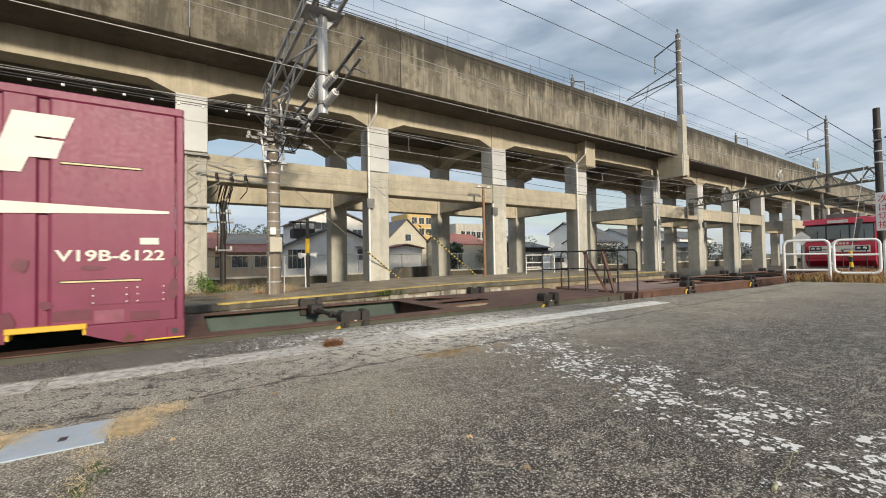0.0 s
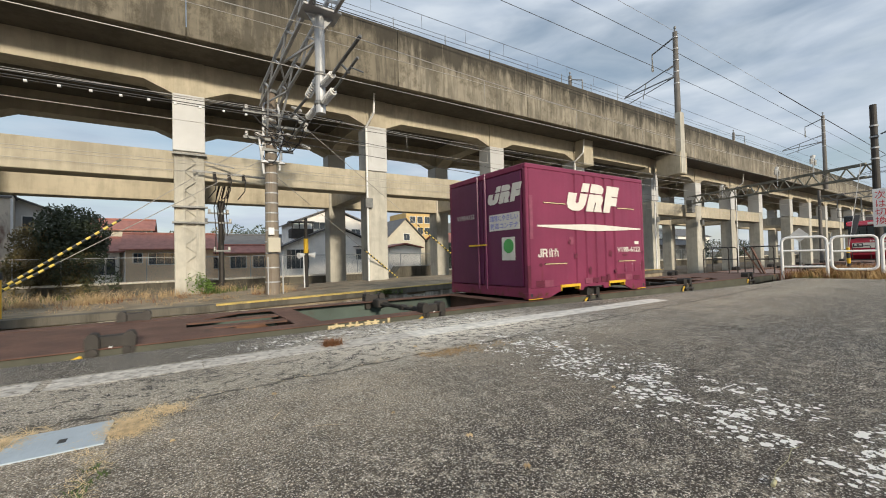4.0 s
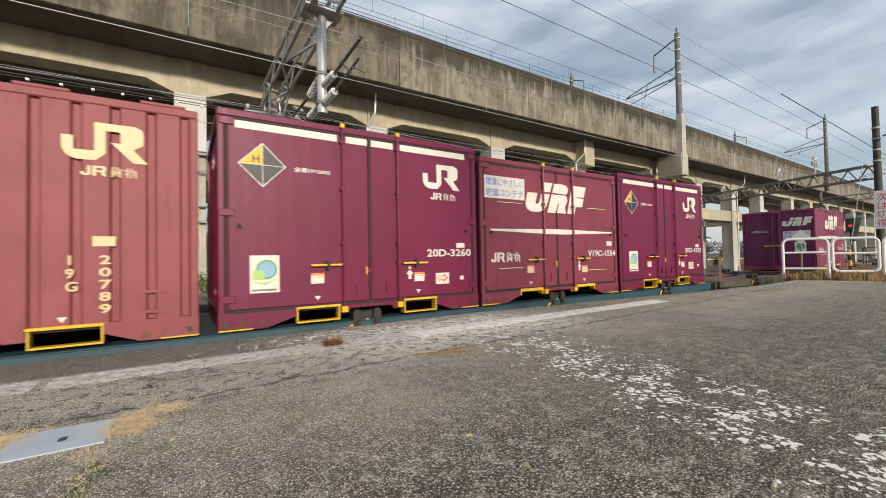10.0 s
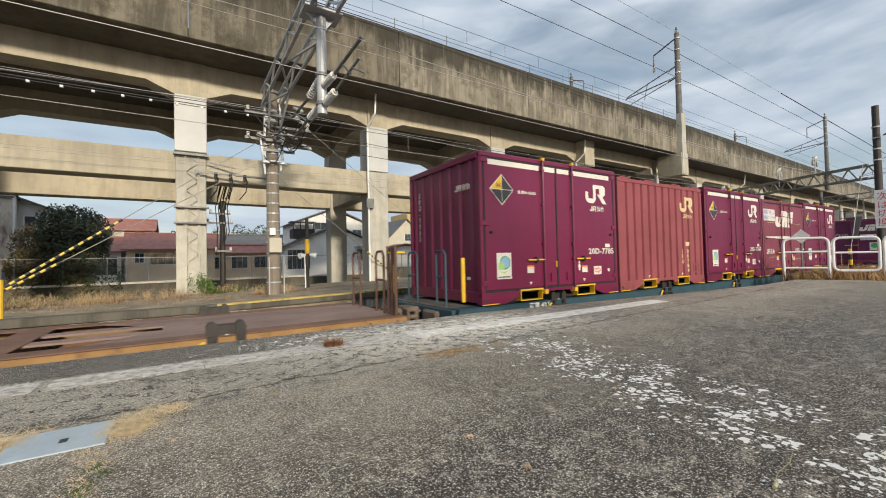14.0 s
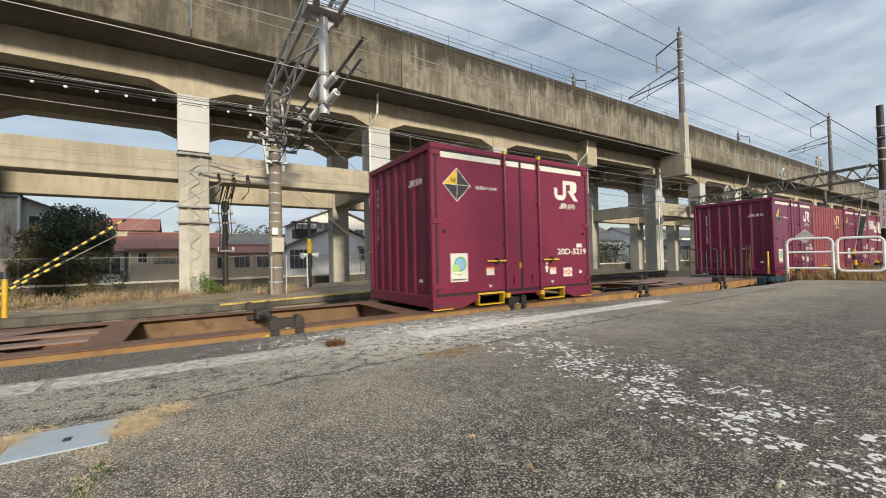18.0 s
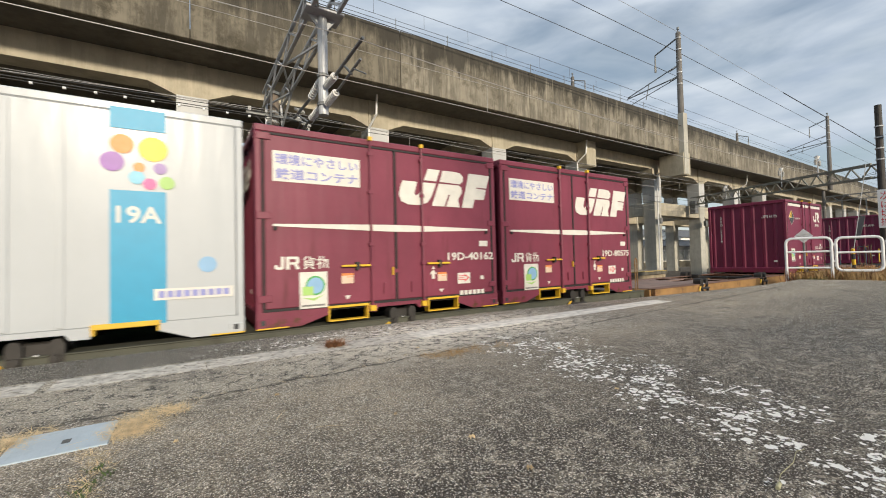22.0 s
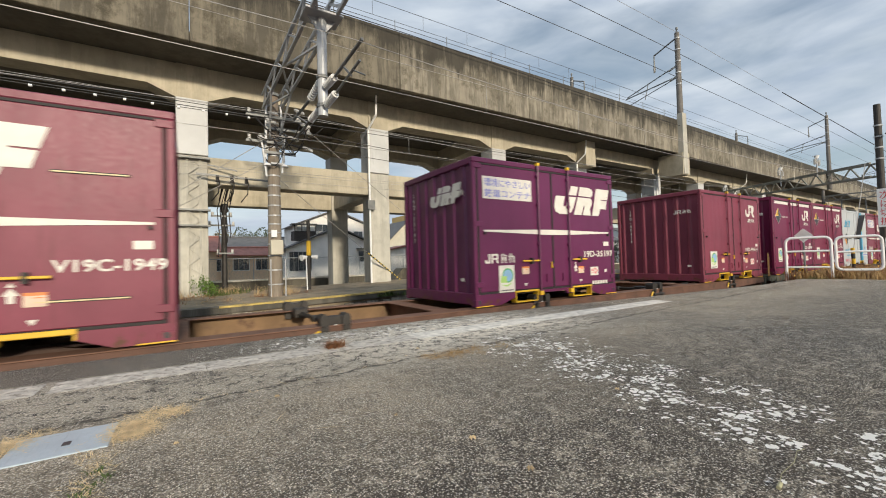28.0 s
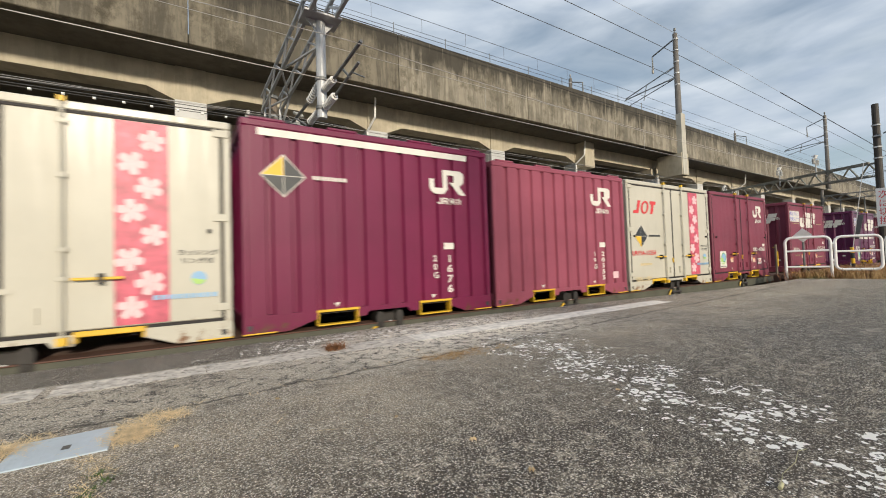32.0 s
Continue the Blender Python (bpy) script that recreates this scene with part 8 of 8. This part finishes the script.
blades("verge_grass", [(rnd.uniform(14.6, 19.5), rnd.uniform(1.0, 4.3), -0.08) for _ in range(330)], M_DRY, "tall dry orange grass round the fence", (0.12, 0.34), 0.9, 0.008, 26, 0.25, 9)
blades("verge_weeds", [(rnd.uniform(14.7, 22), rnd.uniform(-4.0, 4.4), -0.08) for _ in range(260)], M_DRYRED, "russet dead weeds on the verge", (0.12, 0.42), 0.9, 0.009, 20, 0.3, 10)
blades("verge_sprouts", [(rnd.uniform(14.5, 15.6), rnd.uniform(3.2, 4.5), -0.08) for _ in range(14)], M_GREEN, "green weeds at the foot of the fence", (0.06, 0.18), 0.9, 0.009, 16, 0.16, 12)
patches = [(rnd.uniform(-9, 3.5), rnd.uniform(15.6, 18.6), rnd.uniform(0.2, 0.7)) for _ in range(20)]
blades("platform_grass", [(p[0] + rnd.gauss(0, p[2]), min(19.0, max(13.8, p[1] + rnd.gauss(0, 0.4))), -0.35) for p in patches for _ in range(9)], M_TAN, "pale dead grass on the far platform", (0.06, 0.42), 1.6, 0.005, 22, 0.22, 13)
blades("platform_straw", [(rnd.uniform(-9, 9), rnd.uniform(13.5, 17.8), far_top(2) + 0.01) for _ in range(260)], M_TAN, "flattened straw on the far platform", (0.01, 0.06), 3.0, 0.008, 14, 0.35, 23)
blades("platform_weeds", [(rnd.uniform(-9, 5), rnd.uniform(14.5, 18.5), far_top(0) + 0.02) for _ in range(70)], M_DRYRED, "brown dead weeds on the far platform", (0.03, 0.20), 1.4, 0.006, 18, 0.3, 14)
blades("platform_greens", [(rnd.choice((-7.5, -5.2, -3.0, 0.9, 1.6)) + rnd.gauss(0, 0.5), rnd.uniform(17.2, 18.9), -0.35) for _ in range(40)], M_GREEN, "green weeds at the back of the far platform", (0.08, 0.30), 1.0, 0.012, 18, 0.25, 15)
blades("track_weeds", [(rnd.gauss(6.1, 0.35), 13.08, -0.42) for _ in range(12)], M_GREEN, "green weeds at the platform edge", (0.05, 0.2), 1.4, 0.014, 16, 0.14, 16)


def leaf_mass(n, centre, radii, size, r, squash=0.0):
    vs, fs = [], []
    lumps = [(Vector((r.gauss(0, 0.42), r.gauss(0, 0.42), r.uniform(-0.85 if squash else -0.5, 0.75))), r.uniform(0.35, 0.6)) for _ in range(26 if squash else 14)]
    while len(fs) < n:
        c, q = r.choice(lumps)
        d = Vector((r.gauss(0, 1), r.gauss(0, 1), r.gauss(0, 1))).normalized() * q * r.uniform(0.75, 1.05)
        p = c + d
        if p.z < -1 + squash:
            continue
        p = Vector((centre[0] + p.x * radii[0], centre[1] + p.y * radii[1], centre[2] + p.z * radii[2]))
        a = Vector((r.gauss(0, 1), r.gauss(0, 1), r.gauss(0, 1))).normalized() * size * r.uniform(0.6, 1.3)
        b = a.orthogonal().normalized() * size * r.uniform(0.35, 0.6)
        k = len(vs)
        vs += [p - a, p + b, p + a, p - b]
        fs.append((k, k + 1, k + 2, k + 3))
    return vs, fs


def tree(name, label, x, y, foot, height, radius, mat, n=2600, leaf=0.12, seed=1, trunk_h=0.35, squash=0.0):
    r = random.Random(seed)
    g = thing(name, label, "tree" if name == "tree" else "shrub", "trees behind the line")
    bm = bmesh.new()
    th = foot + height * trunk_h
    rod(bm, (x, y, foot), (x, y, th), 0.045 * height, 8, 0.03 * height)
    for k in range(5):
        a = k * 1.3 + r.uniform(0, 0.5)
        rod(bm, (x, y, th - 0.05 * height), (x + math.cos(a) * radius * 0.55, y + math.sin(a) * radius * 0.55, foot + height * r.uniform(0.55, 0.8)), 0.02 * height, 6, 0.006 * height)
    part("trunk", bm, M_BARK, g)
    vs, fs = leaf_mass(n, (x, y, foot + height * 0.58), (radius, radius, height * (0.5 if squash else 0.42)), leaf, r, squash)
    me = bpy.data.meshes.new("crown")
    me.from_pydata(vs, [], fs)
    me.materials.append(mat)
    new("crown", me).parent = g
    return g


tree("shrub", "large dark evergreen shrub behind the fence", -5.55, 33.2, -1.2, 5.0, 1.75, M_LEAF, 16000, 0.10, 3, 0.12, 0.05)
tree("shrub", "brownish overgrown shrub behind the fence", -7.3, 32.4, -1.2, 3.9, 1.35, M_LEAF2, 9000, 0.08, 4, 0.12, 0.05)
tree("shrub", "brownish overgrown shrub behind the fence", -5.6, 32.1, -1.2, 2.6, 1.3, M_LEAF2, 6000, 0.07, 14, 0.12, 0.05)
for x, y, h, rad, m, s in ((5.2, 70, 7.4, 2.4, M_LEAF2, 5), (8.2, 76, 8.2, 2.2, M_LEAF, 6), (11.4, 72, 8.0, 2.6, M_LEAF, 7), (-0.2, 66, 6.4, 1.8, M_LEAF, 8), (25.0, 36, 4.0, 1.0, M_LEAF, 9), (46, 52, 6.0, 3.0, M_LEAF, 10), (52, 55, 5.4, 3.0, M_LEAF, 12), (42.5, 54, 5.0, 2.4, M_LEAF, 13)):
    tree("tree", "leafy tree among the houses", x, y, -1.2, h, rad, m, 1500, 0.22, s)
for k, (x, y, h, rad) in enumerate(((54, 40, 3.6, 2.4), (59, 41, 4.2, 2.6), (70, 40, 3.4, 2.4), (76, 43, 4.6, 3.0), (88, 41, 3.6, 2.6), (96, 43, 4.4, 3.0), (106, 42, 4.2, 3.0), (118, 44, 4.6, 3.4))):
    tree("tree", "leafy tree among the houses", x, y, -1.2, h, rad, M_LEAF if k % 3 else M_LEAF2, 1500, 0.2, 40 + k, 0.2, 0.05)
# creeper at the first column's foot
r_ = random.Random(31)
vs, fs = leaf_mass(320, (0.50, 17.6, 0.0), (0.42, 0.22, 0.42), 0.05, r_)
me = bpy.data.meshes.new("creeper")
me.from_pydata(vs, [], fs)
me.materials.append(surface("fresh_green_leaves", rgb(0.12, 0.20, 0.035), 0.6, 0, 0.4, 8, 40, 0))
tagged(new("creeper", me), "fresh green creeper at a viaduct column's foot", "creeper", kind="stuff")


# ---------------------------------------------------------------- houses behind the line
def window(parent, x0, x1, z0, z1, y, panes=2, mat=M_SIGNWHITE):
    w = part("window", boxes((x0 - 0.06, x1 + 0.06, y - 0.05, y - 0.004, z0 - 0.06, z0), (x0 - 0.06, x1 + 0.06, y - 0.05, y - 0.004, z1, z1 + 0.06), (x0 - 0.06, x0, y - 0.05, y - 0.004, z0, z1), (x1, x1 + 0.06, y - 0.05, y - 0.004, z0, z1)), mat, parent, "framed window")
    s = (x1 - x0) / panes
    for k in range(panes):
        part("pane", boxes((x0 + k * s + 0.02, x0 + (k + 1) * s - 0.02, y - 0.03, y - 0.008, z0, z1)), M_GLASS, w)


def house(label, x0, x1, y0, y1, eave, ridge, wall, roof, along="x", windows=(), base=-1.25, over=0.45, category="house", K=1.22):
    """Walls, a pitched roof with eaves and thickness, windows on the side that faces the line."""
    x0, x1, y0, y1, eave, ridge = x0 * K, x1 * K, y0 * K, y1 * K, (eave - 0.8) * K + 0.8, (ridge - 0.8) * K + 0.8
    windows = [(w[0] * K, w[1] * K, (w[2] - 0.8) * K + 0.8, (w[3] - 0.8) * K + 0.8) + tuple(w[4:]) for w in windows]
    h = thing("house", label, category, "houses behind the line")
    bm = bmesh.new()
    if along == "x":
        ym = (y0 + y1) / 2
        xprism(bm, [(y0, base), (y1, base), (y1, eave), (ym, ridge - 0.12), (y0, eave)], x0, x1)
        part("wall", bm, wall, h)
        bm = bmesh.new()
        k = (ridge - eave) / (ym - y0)
        xprism(bm, [(y0 - over, eave - over * k), (ym, ridge), (y1 + over, eave - over * k), (y1 + over, eave - over * k + 0.14), (ym, ridge + 0.14), (y0 - over, eave - over * k + 0.14)], x0 - over, x1 + over)
        part("roof", bm, roof, h)
        bm = bmesh.new()
        rod(bm, (x0 - over, ym, ridge + 0.14), (x1 + over, ym, ridge + 0.14), 0.13, 8)
        part("ridge_tiles", bm, roof, h)
    else:
        xm = (x0 + x1) / 2
        prism(bm, [(x0, base), (x1, base), (x1, eave), (xm, ridge - 0.12), (x0, eave)], y0, y1)
        part("wall", bm, wall, h)
        k = (ridge - eave) / (xm - x0)
        bm = bmesh.new()
        prism(bm, [(x0 - over, eave - over * k), (xm, ridge), (x1 + over, eave - over * k), (x1 + over, eave - over * k + 0.14), (xm, ridge + 0.14), (x0 - over, eave - over * k + 0.14)], y0 - over, y1 + over)
        part("roof", bm, roof, h)
    for w in windows:
        window(h, *w[:4], y0, *(w[4:]))
    return h


left = house("grey sheet-clad workshop with a dark sloping roof", -20, -7.0, 34.5, 46, 4.4, 7.2, M_WALLGREY, M_ROOFGREY, "y", (( -8.3, -7.8, 2.7, 4.0, 1),))
rw = house("rust-streaked sheet-metal shed wall", -15, -8.55, 33.4, 34.3, 5.0, 5.3, M_RUSTWALL, M_ROOFGREY, "x", (), -1.25, 0.1, "shed")
part("down_pipe", rods(0.07, ((-10.3, 40.6, -1.2), (-10.3, 40.6, 5.8))), M_SIGNWHITE, rw)
house("two-storey house with cream walls and red-brown roof", -8.6, -3.3, 58, 63, 5.05, 6.2, M_WALLCREAM, M_ROOFRED, "x", ((-7.6, -6.9, 4.2, 4.75, 2), (-5.0, -3.7, 4.2, 4.75, 2)), K=1)
house("low house with tan walls and a red-brown hipped roof", -4.7, 2.6, 48.5, 53.5, 2.55, 3.95, M_WALLTAN, M_ROOFRED, "x", ((-4.1, -3.4, 1.1, 2.0, 2), (-2.9, -0.4, 0.9, 2.0, 4), (0.2, 1.6, 0.9, 2.0, 2)), K=1)
house("long low house with a red-brown roof", -10.5, -5.3, 50, 55, 2.35, 3.6, M_WALLWHITE, M_ROOFRED, "x", ((-8.9, -5.6, 0.0, 1.7, 4),), K=1)
house("low lean-to with a red metal roof and tan walls", 1.9, 9.4, 50, 52.4, 2.1, 2.75, M_WALLTAN, M_ROOFRED, "x", ((2.6, 3.6, 0.3, 1.5, 2), (4.3, 5.9, 0.3, 1.6, 3), (6.6, 8.4, 0.3, 1.6, 3)), K=1)
house("long low house with a grey tiled roof", 3.7, 12.4, 52.6, 60, 2.7, 4.25, M_WALLWHITE, M_ROOFGREY, "x", (), K=1)
big = house("two-storey house with pale walls, timber balcony and grey tiled roof", 10.5, 19.1, 47, 54, 5.35, 7.05, M_WALLWHITE, M_ROOFGREY, "y", ((12.6, 14.1, 4.6, 5.35, 2), (17.2, 18.3, 3.6, 4.6, 2)), K=1)
part("balcony", boxes((9.85, 12.2, 45.4, 46.99, 3.45, 3.58), (9.85, 12.2, 45.4, 45.46, 3.58, 4.45), (9.85, 9.91, 45.46, 46.99, 3.58, 4.45)), M_DARKWOOD, big, "dark timber balcony")
part("balcony_roof", boxes((9.6, 12.3, 45.2, 46.5, 5.15, 5.27)), M_ROOFGREY, big)
for x in (9.9, 10.65, 11.4, 12.1):
    part("balcony_post", boxes((x, x + 0.09, 45.47, 45.56, 3.58, 5.15)), M_DARKWOOD, big)
wing = house("low gabled wing with a grey tiled roof and lattice windows", 8.7, 19.6, 44, 46.0, 2.45, 4.75, M_WALLWHITE, M_ROOFGREY, "y", ((9.0, 11.3, 0.1, 2.1, 5), (16.6, 17.9, 0.9, 2.1, 2)), K=1)
part("awning", boxes((16.3, 18.2, 43.3, 43.99, 2.35, 2.43)), M_ROOFGREY, wing)
house("cream two-storey house with a gable", 27.6, 35.2, 60, 68, 4.0, 7.6, M_WALLCREAM, M_ROOFGREY, "y", ((31.1, 32.2, 4.0, 5.1, 2), (33.2, 34.3, 1.4, 2.4, 2)), K=1)
house("small pale shed with a red metal roof", 15.5, 18.9, 33.0, 35.2, 1.85, 2.2, M_WALLWHITE, M_ROOFRED, "y", (), -1.25, 0.25, "shed")
ochre = thing("apartment_building", "distant ochre office block with rows of windows", "building", "houses behind the line")
part("wall", boxes((40, 50, 76, 84, -1.2, 10.8)), M_WALLOCHRE, ochre)
for i in range(5):
    for j in range(2):
        window(ochre, 41.0 + i * 1.8, 42.3 + i * 1.8, 6.2 + j * 2.4, 7.6 + j * 2.4, 76, 2)
grey = thing("apartment_building", "distant grey concrete block with a band of windows", "building", "houses behind the line")
part("wall", boxes((41.5, 49.5, 60, 68, -1.2, 7.3)), M_COLUMN, grey)
for i in range(5):
    window(grey, 42.6 + i * 1.2, 43.6 + i * 1.2, 4.7, 5.9, 60, 2)
house("cream warehouse with a low red-brown roof", 35.5, 43.0, 53, 62, 3.2, 4.9, M_WALLCREAM, M_ROOFRED, "x", (), -1.25, 0.3, "warehouse", 1)
house("dark timber open-sided shed", 40.5, 47.0, 43, 50, 2.3, 3.1, M_DARKWOOD, M_ROOFGREY, "x", (), -1.25, 0.3, "shed")
house("white house with a grey tiled roof", 60, 67, 44, 51, 3.4, 5.0, M_WALLWHITE, M_ROOFGREY, "x", ((61.2, 62.6, 0.8, 2.0, 2), (64, 65.6, 0.8, 2.0, 2)))
house("two-storey white house with a dark roof", 66, 74, 52, 60, 5.8, 7.8, M_WALLWHITE, M_ROOFGREY, "x", ((67.2, 68.6, 3.6, 4.8, 2), (70, 71.6, 3.6, 4.8, 2)))
house("pale house with a dark roof", 80, 92, 50, 60, 4.8, 6.8, M_WALLGREY, M_ROOFGREY, "x", ((82, 84, 1.2, 2.6, 2), (87, 89, 1.2, 2.6, 2)))
house("pale house with a dark roof", 100, 116, 50, 60, 4.8, 6.8, M_WALLWHITE, M_ROOFGREY, "x", ((103, 105, 1.2, 2.6, 2), (109, 111, 1.2, 2.6, 2)))

house("long grey shed with a dark sheet roof", 62, 84, 37, 39.5, 2.2, 3.0, M_SHEDGREY, M_ROOFGREY, "x", ((64, 66, 0.4, 1.5, 2), (70, 73, 0.4, 1.5, 3), (77, 80, 0.4, 1.5, 3)), -1.25, 0.3, "shed", 1)
# retaining wall, kerb and chain-link fence along the back of the platform
bw = tagged(new("boundary_wall", mesh_of("boundary_wall", boxes((-40, 130, 31.4, 31.7, -1.25, -0.32)), M_OLDWALL)), "low dark concrete boundary wall", "wall", kind="structure")
part("wall_cap", boxes((-40, 130, 31.32, 31.78, -0.318, -0.20)), M_KERB, bw, "pale concrete cap")
cf = thing("chain_link_fence", "chain-link fence with thin posts on the boundary wall", "fence")
bm = bmesh.new()
bm.faces.new([bm.verts.new(c) for c in ((-40, 31.55, -0.2), (130, 31.55, -0.2), (130, 31.55, 1.3), (-40, 31.55, 1.3))])
part("mesh", bm, M_CHAIN, cf)
part("top_rail", rods(0.025, ((-40, 31.55, 1.3), (130, 31.55, 1.3))), M_GALV, cf)
for i in range(46):
    x = -22 + i * 2.0
    part("post", rods(0.03, ((x, 31.55, -0.22), (x, 31.55, 1.34)), n=6), M_GALV, cf)
bm = bmesh.new()
prism(bm, [(13.3, -1.25), (18.5, -1.25), (18.5, 0.22), (14.6, 0.22)], 28.9, 30.2)
single("concrete_block", bm, M_OLDWALL, "mossy concrete retaining block under the viaduct", "block")
# parked light van beyond the platform
van = thing("van", "small white van parked beyond the viaduct", "van")
bm = bmesh.new()
prism(bm, [(33.0, -0.75), (36.2, -0.75), (36.2, 0.0), (35.9, 0.15), (35.4, 0.85), (33.1, 0.9), (33.0, 0.7)], 30.0, 31.2)
part("body", bm, M_SIGNWHITE, van)
part("side_glass", boxes((33.4, 35.2, 29.98, 30.0, 0.25, 0.72)), M_GLASS, van)
for x in (33.6, 35.5):
    bm = bmesh.new()
    rod(bm, (x, 29.96, -0.9), (x, 30.12, -0.9), 0.28, 16)
    part("wheel", bm, M_SEAL, van)
# unseen trees added behind the yard as the dark band the containers reflect
r_ = random.Random(78)
vs, fs = [], []
for k in range(36):
    a, b = leaf_mass(60, (-110 + k * 6 + r_.uniform(-2, 2), -62 + r_.uniform(-3, 3), 2.4), (5, 3, r_.uniform(3.2, 5.2)), 0.9, r_)
    o = len(vs)
    vs += a
    fs += [tuple(i + o for i in f) for f in b]
me = bpy.data.meshes.new("unseen_yard_woods")
me.from_pydata(vs, [], fs)
me.materials.append(M_LEAF)
tagged(new("unseen_yard_woods", me), "unseen line of trees added behind the loading yard for reflections", "woods", kind="stuff")
# background row of roofs and trees closing the view
r_ = random.Random(77)
vs, fs = [], []
for k in range(60):
    a, b = leaf_mass(70, (-90 + k * 6 + r_.uniform(-2, 2), 125 + r_.uniform(-6, 6), 1.2), (5, 3, r_.uniform(2.2, 4.2)), 0.8, r_)
    o = len(vs)
    vs += a
    fs += [tuple(i + o for i in f) for f in b]
me = bpy.data.meshes.new("far_woods")
me.from_pydata(vs, [], fs)
me.materials.append(M_LEAF)
tagged(new("far_woods", me), "dark line of distant trees", "woods", kind="stuff")

# ---------------------------------------------------------------- movement
def motions():
    for ob, u, y, z in TRAIN_THINGS:
        walk(ob, [(t, pose(u + s, y, z)) for t, s in TRAIN])


motions()
